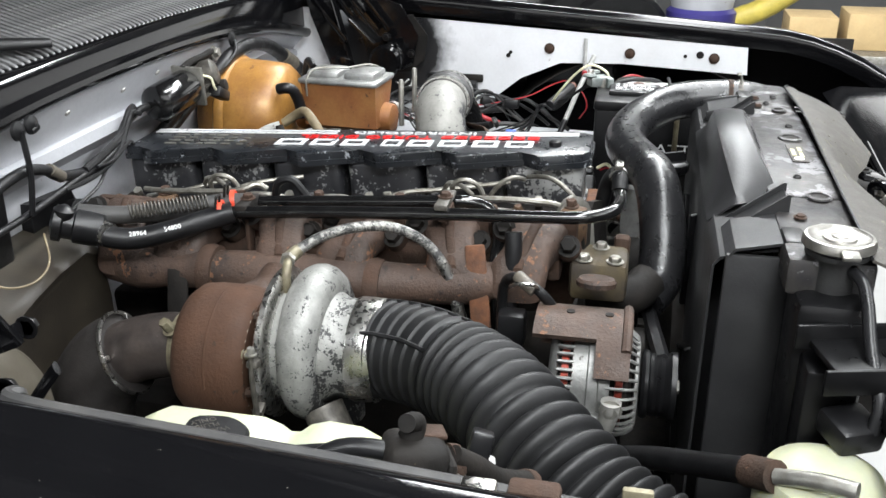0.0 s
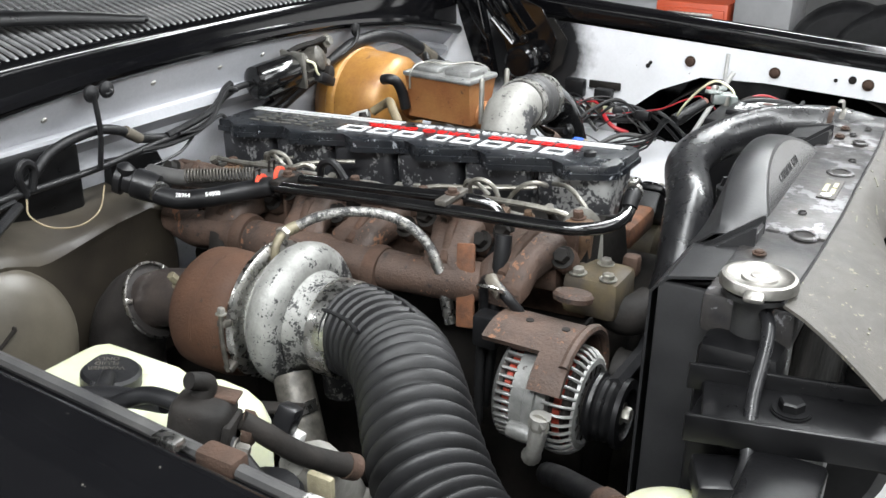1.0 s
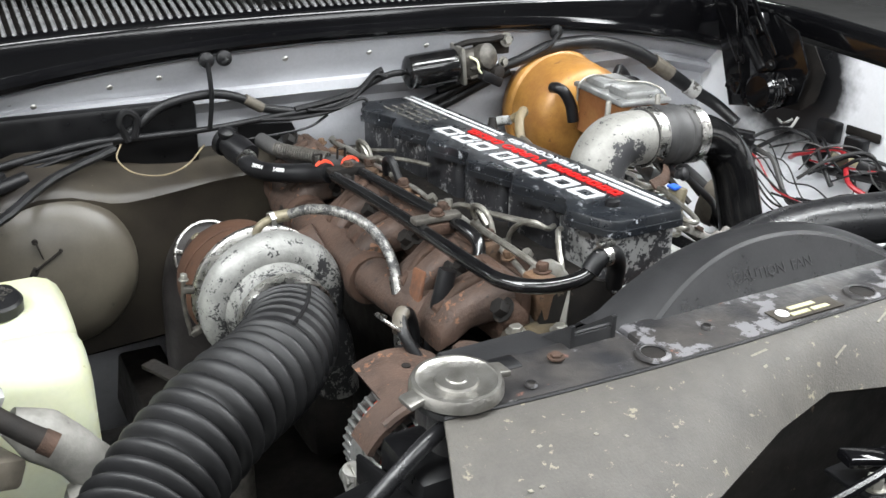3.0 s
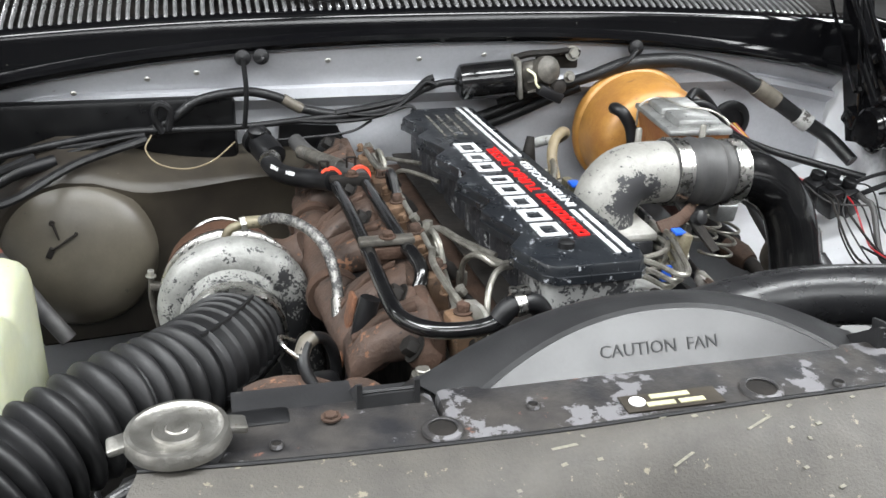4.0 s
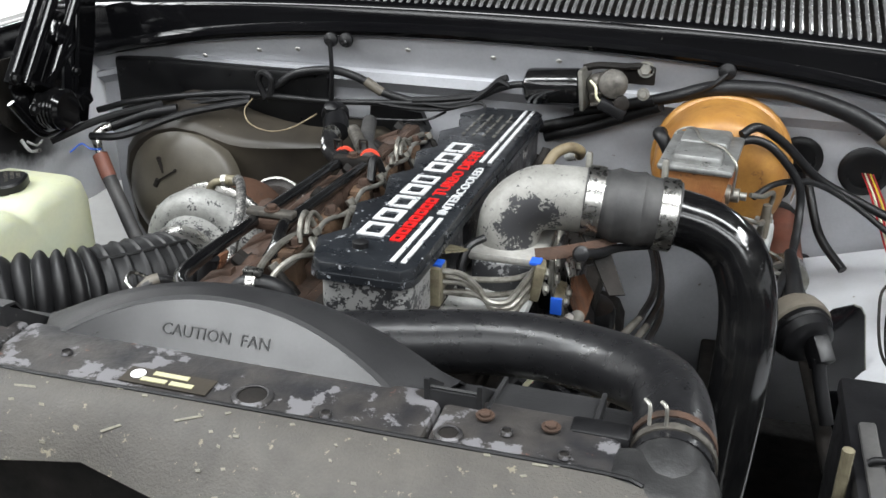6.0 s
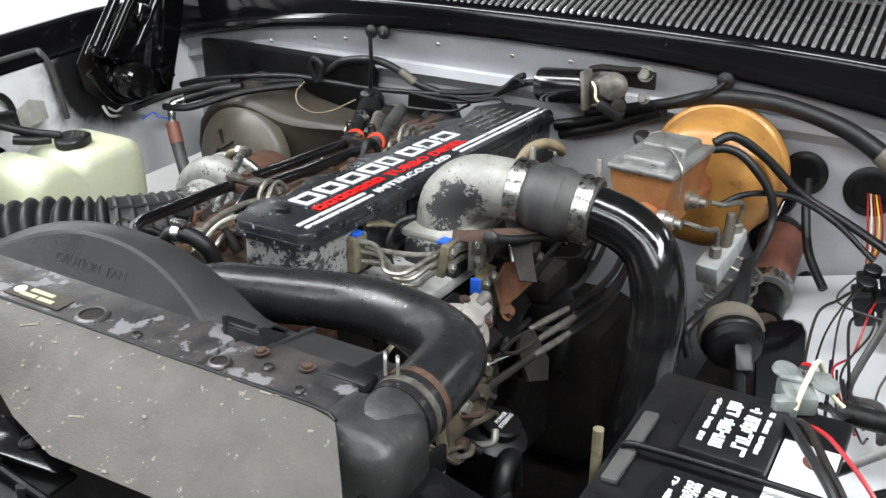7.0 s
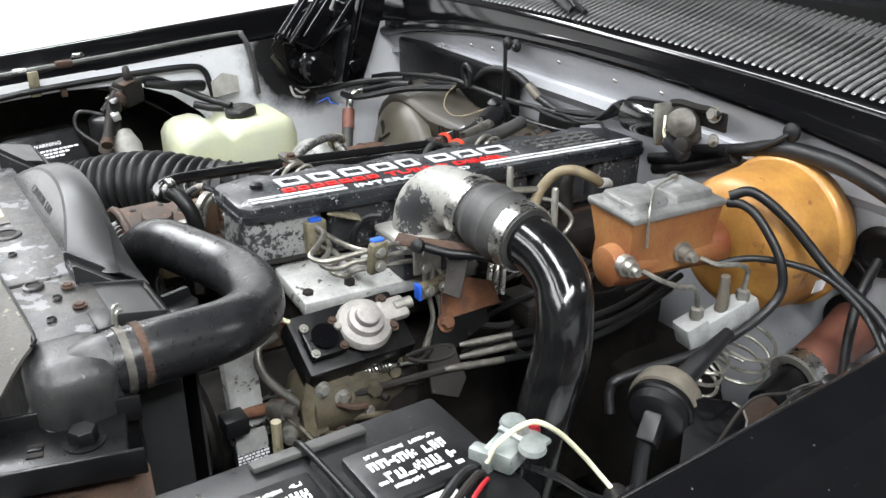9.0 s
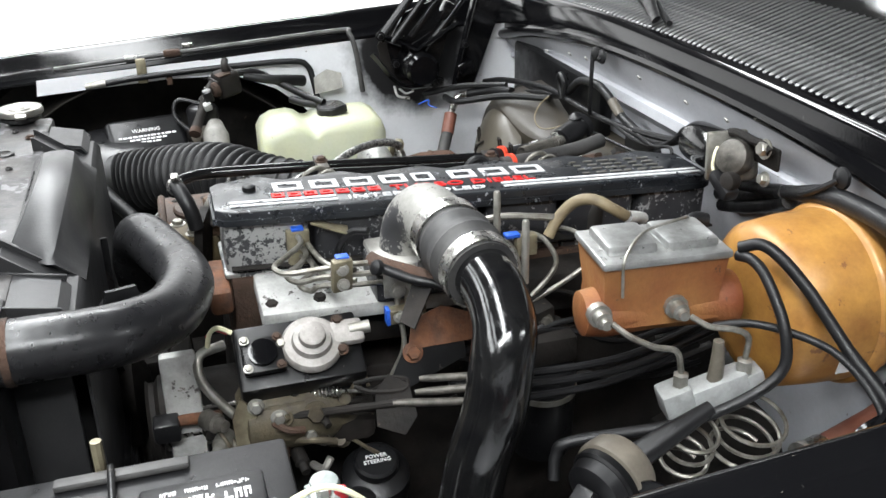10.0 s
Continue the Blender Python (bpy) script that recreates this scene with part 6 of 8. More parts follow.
# hood hinges with their springs
def hinge(side, x, back, label):
    m = Matrix(((0, 0, 1, x), (1, 0, 0, 0), (0, 1, 0, 0), (0, 0, 0, 1)))
    s = -side
    h = part("hinge", prism([(0.035, 1.160), (0.045, 1.105), (0.075, 1.080), (0.13, 1.075), (0.168, 1.10), (0.165, 1.20), (0.07, 1.205)], 0.002 * s, 0.005 * s, m), DARK, hood, label)
    part("pivot_plate", prism([(0.05, 1.165), (0.065, 1.10), (0.115, 1.075), (0.16, 1.10), (0.19, 1.20), (0.15, 1.25), (0.09, 1.23)], 0.028 * s, 0.033 * s, m), GLOSS_BLACK, h)
    part("spring", coil((x + 0.036 * s, 0.115, 1.115), (s, 0, 0), 0.032, 6, 0.007, 0.0034), PIPE_BLACK, h)
    part("spring_cup", lathe([(0.034, 0), (0.036, 0.003), (0.030, 0.008), (0.012, 0.008)], (x + 0.076 * s, 0.115, 1.115), (s, 0, 0), 24), GLOSS_BLACK, h)
    for dy, dz, w, d in ((0.03, 1.18, 0.010, 0.05), (0.055, 1.175, 0.007, 0.058), (0.10, 1.18, 0.012, 0.03), (0.13, 1.15, 0.008, 0.042)):
        part("arm", tube([(x + d * s, dy + back, dz), (x + d * s, dy + back + 0.10, dz + 0.12), (x + d * s, dy + back + 0.20, dz + 0.26)], w, 8, 1, flat=0.45), GLOSS_BLACK, h)
    part("link", tube([(x + 0.05 * s, 0.03 + back, 1.19 - 0.3 * back), (x + 0.05 * s, 0.11 + 0.4 * back, 1.15), (x + 0.045 * s, 0.20, 1.20)], 0.011, 8, 1, flat=0.5), GLOSS_BLACK, h)
    part("link", tube([(x + 0.062 * s, 0.01 + back, 1.155), (x + 0.062 * s, 0.07 + 0.4 * back, 1.085), (x + 0.055 * s, 0.14, 1.075)], 0.007, 8, flat=0.5), GLOSS_BLACK, h)
    part("pillar", prism([(0.200, 1.06), (0.245, 1.05), (0.30, 1.20), (0.335, 1.32), (0.27, 1.32), (0.235, 1.20)], 0.003 * s, 0.022 * s, m, 0.005), GLOSS_BLACK, h)
    part("edge_strip", tube([(x + 0.026 * s, 0.205, 1.075), (x + 0.028 * s, 0.236, 1.19), (x + 0.028 * s, 0.27, 1.31)], 0.0035, 8), GLOSS_BLACK, h)
    part("tab", box((x + 0.03 * s, 0.225, 1.10), (0.02, 0.035, 0.03), 0.004, pose(0, 0, 0, 20, 0, 0)), GLOSS_BLACK, h)
    part("tab", box((x + 0.03 * s, 0.185, 1.225), (0.03, 0.03, 0.04), 0.004, pose(0, 0, 0, -30, 0, 0)), GLOSS_BLACK, h)
    for q in ((0.03 + back, 1.19 - 0.3 * back), (0.20, 1.20), (0.115, 1.115), (0.06, 1.13), (0.155, 1.085), (0.225, 1.15)):
        part("bolt", bolt((x + 0.06 * s if q[0] < 0.2 else x + 0.024 * s, q[0], q[1]), (s, 0, 0), 0.007, 0.009), SATIN_BLACK, h)
    part("clip", tube([(x + 0.02 * s, 0.065, 1.072), (x + 0.03 * s, 0.07, 1.052), (x + 0.03 * s, 0.095, 1.045)], 0.003, 6), WHITE_METAL, h)
    part("clip", tube([(x + 0.022 * s, 0.075, 1.066), (x + 0.03 * s, 0.088, 1.056), (x + 0.03 * s, 0.105, 1.06)], 0.0025, 6), WHITE_METAL, h)

hinge(1, 0.806, 0.085, "black painted hood hinge with a coiled spring")
hinge(-1, -0.745, 0.0, "black painted hood hinge with a coiled spring")

# washer tank print, relay and hoses beside it
part("lettering", text_bm("WASHER\nFLUID\nONLY", 0.0088, basis((-0.628, -0.086, 1.0742), (0.05, -0.1, 1)) @ pose(0, -0.002, 0, 0, 0, 105), 0.001, "CENTER"), CABLE_END, tank, "grey lettering")
relay = thing("relay_box", (-0.71, -0.29, 1.09), "grimy black and rust-edged valve box with a stub pipe", "relay box")
RB = pose(-0.706, -0.290, 1.118, 10, 6, 24)
RR = RB.to_3x3().to_4x4()
part("body", box(RB @ V((0, 0, 0)), (0.044, 0.048, 0.052), 0.010, RR, seg=3), DARK, relay)
part("front_plate", box(RB @ V((-0.003, -0.025, -0.004)), (0.038, 0.008, 0.040), 0.004, RR), DARK, relay)
part("top_nozzle", tube([RB @ V((0.004, 0.004, 0.024)), RB @ V((0.004, 0.002, 0.036)), RB @ V((-0.010, 0.012, 0.042))], [0.010, 0.008, 0.007], 12), DARK, relay)
part("rusty_edge", box(RB @ V((0.012, -0.010, 0.0255)), (0.020, 0.028, 0.004), 0.0015, RR), RUST, relay)
part("bolt", bolt(RB @ V((-0.014, -0.032, -0.006)), RR @ V((0, -1, 0)), 0.007, 0.012), CABLE_END, relay)
part("boss", lathe([(0.016, 0), (0.015, 0.008), (0.010, 0.012)], RB @ V((0.010, -0.030, 0.0)), RR @ V((0.2, -1, 0)), 18), RUST, relay)
part("pipe", tube([(-0.690, -0.318, 1.124), (-0.676, -0.332, 1.106), (-0.655, -0.345, 1.082), (-0.630, -0.358, 1.062), (-0.612, -0.366, 1.05)], [0.008, 0.0095, 0.0095, 0.010, 0.011], 12), DARK, relay)
part("pipe_end", tube([(-0.617, -0.364, 1.053), (-0.607, -0.368, 1.046)], 0.0118, 12, 1), RUST, relay)
part("hose", tube([(-0.708, -0.255, 1.128), (-0.705, -0.21, 1.118), (-0.715, -0.17, 1.110), (-0.735, -0.13, 1.10)], [0.008, 0.009, 0.011, 0.012], 12), RUBBER, relay)
part("cap_spout", tube([(-0.655, -0.115, 1.068), (-0.668, -0.14, 1.070), (-0.69, -0.165, 1.075)], 0.008, 10), RUBBER, relay)
plug = thing("wire_connector", (-0.65, -0.33, 1.07), "black connector on a white socket", "connector")
part("plug", box((-0.652, -0.332, 1.108), (0.018, 0.018, 0.026), 0.003, pose(0, 0, 0, 15, 20, 10)), PLASTIC_BLACK, plug)
part("socket", box((-0.648, -0.335, 1.088), (0.014, 0.016, 0.016), 0.003, pose(0, 0, 0, 15, 20, 10)), WHITE_METAL, plug)
duct = thing("grey_duct", (-0.60, -0.33, 0.9), "dirty grey plastic duct below the relay", "duct")
part("neck", tube([(-0.640, -0.325, 1.056), (-0.615, -0.328, 1.035), (-0.585, -0.325, 1.0), (-0.56, -0.32, 0.95), (-0.55, -0.31, 0.88)], [0.014, 0.026, 0.023, 0.027, 0.03], 16), GREY_BOOT, duct)
part("flange", box((-0.575, -0.35, 0.96), (0.06, 0.05, 0.04), 0.012), GREY_BOOT, duct)
solo("splash_bracket", box((-0.455, -0.135, 0.95), (0.02, 0.09, 0.006), 0.002, pose(0, 0, 0, 0, 0, 25)), DARK, "dirty zinc bracket below the turbocharger", "bracket")
receiver = thing("vapour_canister", (-0.70, -0.33, 1.0), "black vapour canister with grey connectors", "canister")
part("body", lathe([(0.02, 0), (0.03, 0.004), (0.032, 0.05), (0.028, 0.056), (0.012, 0.06)], (-0.70, -0.345, 1.02), (0, 0, 1), 20), PLASTIC_BLACK, receiver)
part("connector", box((-0.66, -0.345, 1.025), (0.035, 0.05, 0.03), 0.006, pose(0, 0, 0, 0, 25, 30)), BEIGE, receiver)
part("wire", tube([(-0.70, -0.345, 1.08), (-0.71, -0.39, 1.09), (-0.70, -0.40, 1.06), (-0.67, -0.37, 1.03)], 0.004, 8), WIRE_BLACK, receiver)
part("line", tube([(-0.705, -0.345, 1.085), (-0.707, -0.30, 1.125), (-0.712, -0.244, 1.135), (-0.72, -0.20, 1.115), (-0.68, -0.14, 1.085), (-0.64, -0.105, 1.075)], 0.0075, 10), RUBBER, receiver)
rail_line = thing("rail_line", (-0.745, -0.3, 1.1), "black rubber line clipped along the fender rail", "hose")
part("line", tube([(-0.762, -0.53, 1.124), (-0.762, -0.45, 1.131), (-0.762, -0.28, 1.137), (-0.762, -0.15, 1.137), (-0.760, -0.115, 1.125), (-0.755, -0.105, 1.09), (-0.745, -0.10, 1.05)], 0.0065, 10), RUBBER, rail_line)
part("end_fitting", tube([(-0.762, -0.565, 1.121), (-0.762, -0.525, 1.125)], [0.006, 0.0085], 10, 1), DULL_STEEL, rail_line)
part("upper_line", tube([(-0.789, -0.62, 1.155), (-0.788, -0.45, 1.165), (-0.786, -0.25, 1.177), (-0.784, -0.04, 1.189), (-0.768, -0.02, 1.185), (-0.755, -0.01, 1.15), (-0.75, 0.0, 1.06)], 0.0055, 8), RUBBER_DUSTY, rail_line)
part("hanger", box((-0.764, -0.452, 1.143), (0.006, 0.020, 0.05), 0.002), BRONZE, rail_line)
part("hanger_pad", box((-0.790, -0.470, 1.166), (0.014, 0.026, 0.009), 0.003), WHITE_METAL, rail_line)
part("rust_clip", box((-0.786, -0.388, 1.170), (0.018, 0.034, 0.014), 0.004), RUST, rail_line)
part("clip", box((-0.800, -0.355, 1.181), (0.012, 0.022, 0.008), 0.002), STEEL, rail_line)
part("clip", box((-0.765, -0.40, 1.118), (0.010, 0.012, 0.016), 0.002), RUST, rail_line)
solo("apron_bracket", prism([(-0.03, -0.02), (0.03, -0.012), (0.03, 0.02), (0.0, 0.03), (-0.03, 0.015)], 0, 0.006, basis((-0.752, -0.075, 1.085), (1, 0, 0.2))), CAST_GREY, "bent grey steel bracket on the inner fender", "bracket")
sensor = thing("temperature_sensor", (-0.61, 0.15, 0.97), "rusty brown fitting with a bright steel end", "fitting")
part("hose", tube([(-0.54, 0.10, 0.87), (-0.57, 0.115, 0.91), (-0.60, 0.134, 0.95), (-0.632, 0.155, 0.985)], 0.0125, 12), RUBBER_DUSTY, sensor, "dusty grey hose")
part("body", tube([(-0.630, 0.154, 0.983), (-0.654, 0.170, 1.018)], 0.0135, 14, 1), MAROON, sensor)
part("end", tube([(-0.654, 0.170, 1.018), (-0.668, 0.186, 1.043), (-0.666, 0.198, 1.053), (-0.65, 0.212, 1.06)], [0.007, 0.009, 0.008, 0.008], 12), STEEL, sensor)
part("elbow", tube([(-0.652, 0.210, 1.059), (-0.63, 0.23, 1.066), (-0.60, 0.25, 1.075), (-0.55, 0.27, 1.083)], 0.010, 10), RUBBER, sensor)
for q in ([(-0.66, 0.16, 1.055), (-0.60, 0.17, 1.06), (-0.52, 0.24, 1.085), (-0.42, 0.30, 1.10)], [(-0.72, 0.13, 1.05), (-0.66, 0.2, 1.075), (-0.58, 0.27, 1.09)]):
    wire(q, 0.007, WIRE_BLACK, "black wiring branch by the heater housing", "wiring_branch", "wiring")
wire([(-0.66, 0.10, 1.045), (-0.65, 0.12, 1.055), (-0.63, 0.115, 1.05), (-0.62, 0.13, 1.045)], 0.0013, BLUE, "thin blue wire by the heater housing")

# apron bolts, clips and wear
for q in ((0.7915, -0.244, 1.147), (0.7915, -0.415, 1.143), (0.7915, -0.589, 1.140)):
    solo("apron_bolt", bolt(outer(q), (-1, 0, 0), 0.008, 0.005), RUST, "rusty bolt in the white inner fender", "bolt", group="inner fender bolts")
for y, z, r in ((-0.56, 1.146, 0.008), (-0.53, 1.142, 0.004), (-0.16, 1.135, 0.004), (-0.155, 1.128, 0.005)):
    solo("apron_hole", lathe([(r, 0), (r, 0.0015)], outer((0.7925, y, z)), (-1, 0, 0), 12), DARK, "dark drilled hole in the inner fender", "hole", group="inner fender holes")

# ---- driver's side ----
plenum = thing("intake_plenum", (0.15, -0.19, 1.0), "chalky aluminium intake plenum plate with bolts", "intake plenum")
part("plate", box((0.150, -0.20, 1.042), (0.10, 0.27, 0.022), 0.005, pose(0, 0, 0, -2.5, 8, 0)), WHITE_METAL, plenum)
part("wall", box((0.13, -0.02, 1.0), (0.08, 0.62, 0.06), 0.008), DARK, plenum)
for y in (-0.32, -0.26, -0.10):
    part("bolt", bolt((0.180, y, 1.049), (0.1, 0, 1), 0.008, 0.009), DARK, plenum)
part("gasket", box((0.045, -0.01, 1.058), (0.14, 0.70, 0.003), 0.001, pose(0, 0, 0, -2.9, 0, 0)), DARK, plenum)
solo("block_side", box((0.085, -0.378, 1.043), (0.11, 0.03, 0.034), 0.008), RUST_ORANGE, "orange-rusted front face of the cylinder head", "engine face")

lines = thing("injection_lines", (0.18, -0.24, 1.0), "bundle of bent steel injection lines in zinc clamps", "injection lines")
for i in range(3):
    d = 0.014 * i
    part("line", tube([(0.104, -0.275, 1.113 - d), (0.135, -0.272 + 0.4 * d, 1.111 - d), (0.16, -0.292 + d, 1.108 - d), (0.178, -0.312 + d, 1.103 - d), (0.196, -0.300 + d, 1.100 - d), (0.205, -0.26, 1.104 - 0.8 * d), (0.212, -0.22, 1.108 - d), (0.214, -0.19 + 0.6 * d, 1.104 - d), (0.222, -0.172 + 0.9 * d, 1.085 - d), (0.225, -0.170 + 0.9 * d, 1.045 - 0.2 * d), (0.240, -0.168 + 0.9 * d, 1.0), (0.25, -0.19, 0.96)], 0.0036, 8), LINE_STEEL, lines)
for i in range(2):
    part("line", tube([(0.104, -0.262, 1.100 - 0.02 * i), (0.15, -0.255, 1.098 - 0.02 * i), (0.19, -0.245, 1.100 - 0.018 * i), (0.212, -0.218, 1.100 - 0.015 * i)], 0.0036, 8), LINE_STEEL, lines)
part("clamp", box((0.216, -0.236, 1.098), (0.012, 0.026, 0.045), 0.003, pose(0, 0, 0, 0, 10, 10)), BRONZE, lines, "zinc clamp block")
part("clamp", box((0.230, -0.160, 1.040), (0.014, 0.048, 0.022), 0.003, pose(0, 0, 0, 0, 10, 5)), BRONZE, lines, "zinc clamp block")
part("clamp", box((0.108, -0.272, 1.095), (0.014, 0.03, 0.05), 0.003), BRONZE, lines, "zinc clamp block")
part("clamp_wing", prism([(0, 0), (0.055, -0.02), (0.06, -0.04), (0, -0.05)], 0, 0.003, basis((0.112, -0.255, 1.125), (0.1, 0.3, 1))), BRONZE, lines)
part("blue_clip", box((0.213, -0.234, 1.120), (0.013, 0.016, 0.004), 0.001), BLUE, lines, "blue plastic clip")
part("blue_clip", box((0.231, -0.185, 1.040), (0.014, 0.005, 0.022), 0.001), BLUE, lines, "blue plastic clip")
part("blue_clip", box((0.108, -0.272, 1.121), (0.014, 0.016, 0.004), 0.001), BLUE, lines, "blue plastic clip")
for q in ((0.224, -0.236, 1.108), (0.224, -0.236, 1.088), (0.239, -0.172, 1.041), (0.239, -0.150, 1.041)):
    part("bolt", bolt(q, (1, 0, 0.2), 0.0055, 0.005), DULL_STEEL, lines)
grid_heater = thing("grid_heater_bracket", (0.20, -0.17, 1.05), "bolted grey metal plates below the intake elbow", "bracket")
part("plate", box((0.222, -0.165, 1.080), (0.006, 0.042, 0.04), 0.002), DULL_STEEL, grid_heater)
part("plate", box((0.224, -0.115, 1.080), (0.006, 0.05, 0.04), 0.002), VALVE, grid_heater)
for z in (1.070, 1.090):
    part("bolt", bolt((0.226, -0.170, z), (1, 0, 0.1), 0.007, 0.005), DULL_STEEL, grid_heater)
part("black_plate", prism([(-0.012, -0.05), (0.010, -0.055), (0.016, 0.04), (0.002, 0.06), (-0.014, 0.03)], 0, 0.003, basis((0.275, -0.150, 1.098), (0.5, -0.5, 0.7))), DARK, grid_heater)
part("strap", tube([(0.205, -0.20, 1.112), (0.235, -0.19, 1.115), (0.265, -0.16, 1.112), (0.29, -0.13, 1.108)], 0.008, 8, flat=0.25), RUST, grid_heater)
part("cable", tube([(0.255, -0.195, 1.118), (0.275, -0.165, 1.108), (0.295, -0.135, 1.104), (0.33, -0.11, 1.10)], [0.006, 0.006, 0.005, 0.004], 10), RUBBER, grid_heater)
part("boot", lathe([(0.010, 0), (0.009, 0.006), (0.005, 0.008)], (0.258, -0.199, 1.120), (0.3, -0.8, 0.4), 14), RUBBER, grid_heater)
part("strap_hose", tube([(0.125, -0.215, 1.045), (0.12, -0.222, 1.085), (0.125, -0.205, 1.112), (0.14, -0.185, 1.118)], 0.005, 8), RUBBER, grid_heater)

PT = basis((0.270, -0.295, 1.035), (0.55, 0, 0.85), (0, 1, 0))  # the pump's tilted top face
pump = thing("injection_pump", (0.27, -0.29, 0.88), "black injection pump top with a silver round lift pump", "injection pump")
part("top_box", box((0.250, -0.300, 1.013), (0.085, 0.148, 0.04), 0.005, pose(0, 0, 0, 0, 33, 0)), SATIN_BLACK, pump)
part("side_plate", box((0.276, -0.300, 0.988), (0.008, 0.148, 0.03), 0.002), SATIN_BLACK, pump)
ax = V((0.55, 0, 0.85)).normalized()
part("square_cover", box(V((0.272, -0.344, 1.037)), (0.046, 0.048, 0.010), 0.003, pose(0, 0, 0, 0, 33, 0)), SATIN_BLACK, pump)
part("cover_boss", lathe([(0.017, 0), (0.017, 0.003), (0.014, 0.0035)], V((0.276, -0.344, 1.043)), ax, 20), GLOSS_BLACK, pump)
for dy in (-0.019, 0.019):
    for dd in (-0.018, 0.018):
        part("bolt", bolt(V((0.275, -0.344 + dy, 1.042)) + dd * V((0.85, 0, -0.55)), ax, 0.004, 0.004), RUST if dy > 0 else DULL_STEEL, pump)
part("lift_pump", lathe([(0.036, 0), (0.036, 0.006), (0.033, 0.010), (0.024, 0.012), (0.022, 0.020), (0.016, 0.022), (0.015, 0.030), (0.012, 0.032)], V((0.266, -0.286, 1.036)), ax, 30), LIFT, pump, "silver cast lift pump")
part("lift_ear", box((0.262, -0.243, 1.044), (0.032, 0.04, 0.014), 0.005, pose(0, 0, 0, 0, 33, 0)), LIFT, pump)
part("lift_fitting", tube([(0.262, -0.24, 1.046), (0.262, -0.215, 1.048)], 0.008, 12, 1), DULL_STEEL, pump)
for q in ((0.266, -0.322, 1.044), (0.282, -0.253, 1.033), (0.252, -0.252, 1.056)):
    part("bolt", bolt(q, ax, 0.0055, 0.006), RUST if q[1] > -0.3 else DULL_STEEL, pump)
part("lower_body", lathe([(0.03, 0), (0.045, 0.01), (0.045, 0.10), (0.035, 0.12), (0.03, 0.16)], (0.255, -0.38, 0.945), (0, 1, 0), 24), GRIMY_TAN, pump, "grimy tan pump casting")
part("governor", box((0.262, -0.33, 0.952), (0.06, 0.075, 0.055), 0.012), GRIMY_TAN, pump)
part("governor", box((0.262, -0.245, 0.935), (0.05, 0.06, 0.07), 0.014), DARK, pump)
part("bracket", prism([(-0.014, -0.035), (0.016, -0.03), (0.012, 0.022), (-0.005, 0.04), (-0.016, 0.015)], 0, 0.005, basis((0.290, -0.372, 0.955), (1, 0, 0.1), (0, 0, 1))), BRONZE, pump)
for q in ((0.296, -0.335, 0.965), (0.296, -0.30, 0.935), (0.296, -0.36, 0.985)):
    part("bolt", bolt(q, (1, 0, 0.1), 0.007, 0.008), DULL_STEEL, pump)
part("fuel_line", tube([(0.22, -0.385, 1.03), (0.235, -0.415, 1.028), (0.25, -0.415, 1.0), (0.262, -0.39, 0.965), (0.27, -0.37, 0.945)], 0.006, 10), DULL_STEEL, pump)
part("fuel_line", tube([(0.26, -0.42, 0.95), (0.275, -0.40, 0.925), (0.29, -0.36, 0.915), (0.295, -0.335, 0.89)], 0.005, 10), DULL_STEEL, pump)
part("white_wire", tube([(0.245, -0.375, 1.058), (0.243, -0.390, 1.066), (0.235, -0.400, 1.055), (0.228, -0.405, 1.03)], 0.003, 6), WIRE_CREAM, pump)
part("red_wire", tube([(0.242, -0.38, 1.056), (0.238, -0.394, 1.061), (0.230, -0.404, 1.05)], 0.0016, 6), WIRE_RED, pump)

linkage = thing("throttle_linkage", (0.3, -0.2, 0.93), "greasy throttle linkage with rods, levers and a spring", "throttle linkage")
part("spring", coil((0.264, -0.325, 0.972), V((0.026, 0.065, 0.010)), 0.0052, 16, 0.0044, 0.0013), STEEL, linkage)
part("rod", tube([(0.240, -0.44, 0.962), (0.262, -0.33, 0.971), (0.292, -0.255, 0.982), (0.312, -0.215, 0.985)], 0.0022, 6), STEEL, linkage)
part("rod", tube([(0.285, -0.345, 0.958), (0.31, -0.25, 0.968), (0.325, -0.20, 0.975)], 0.005, 8), DARK, linkage)
part("ball_joint", box((0.285, -0.345, 0.957), (0.022, 0.035, 0.02), 0.007), PLASTIC_BLACK, linkage)
part("loop", tube([(0.30, -0.245, 0.995), (0.305, -0.215, 1.0), (0.312, -0.185, 0.997), (0.318, -0.19, 0.987), (0.312, -0.225, 0.987), (0.303, -0.245, 0.993)], 0.003, 6), DARK, linkage)
part("lever", prism([(-0.028, -0.03), (0.005, -0.042), (0.02, -0.02), (0.012, 0.018), (-0.012, 0.03), (-0.028, 0.01)], 0, 0.006, basis((0.318, -0.195, 0.975), (1, -0.2, 0.5), (0, 0, 1))), DARK, linkage)
for a, b_, r in (((0.326, -0.205, 0.976), (0.338, -0.122, 0.969), 0.0065), ((0.30, -0.165, 0.986), (0.326, -0.100, 0.993), 0.0065), ((0.315, -0.175, 0.978), (0.335, -0.10, 0.983), 0.0065)):
    part("cable_end", tube([a, V(a).lerp(V(b_), 0.25), b_], [0.0032, r * 0.75, r * 0.75], 10), CABLE_END, linkage)
    part("cable", tube([b_, V(b_) + V((0.01, 0.09, -0.005)), V(b_) + V((0.0, 0.20, -0.01)), V(b_) + V((-0.03, 0.33, -0.0))], 0.005, 8), RUBBER, linkage)
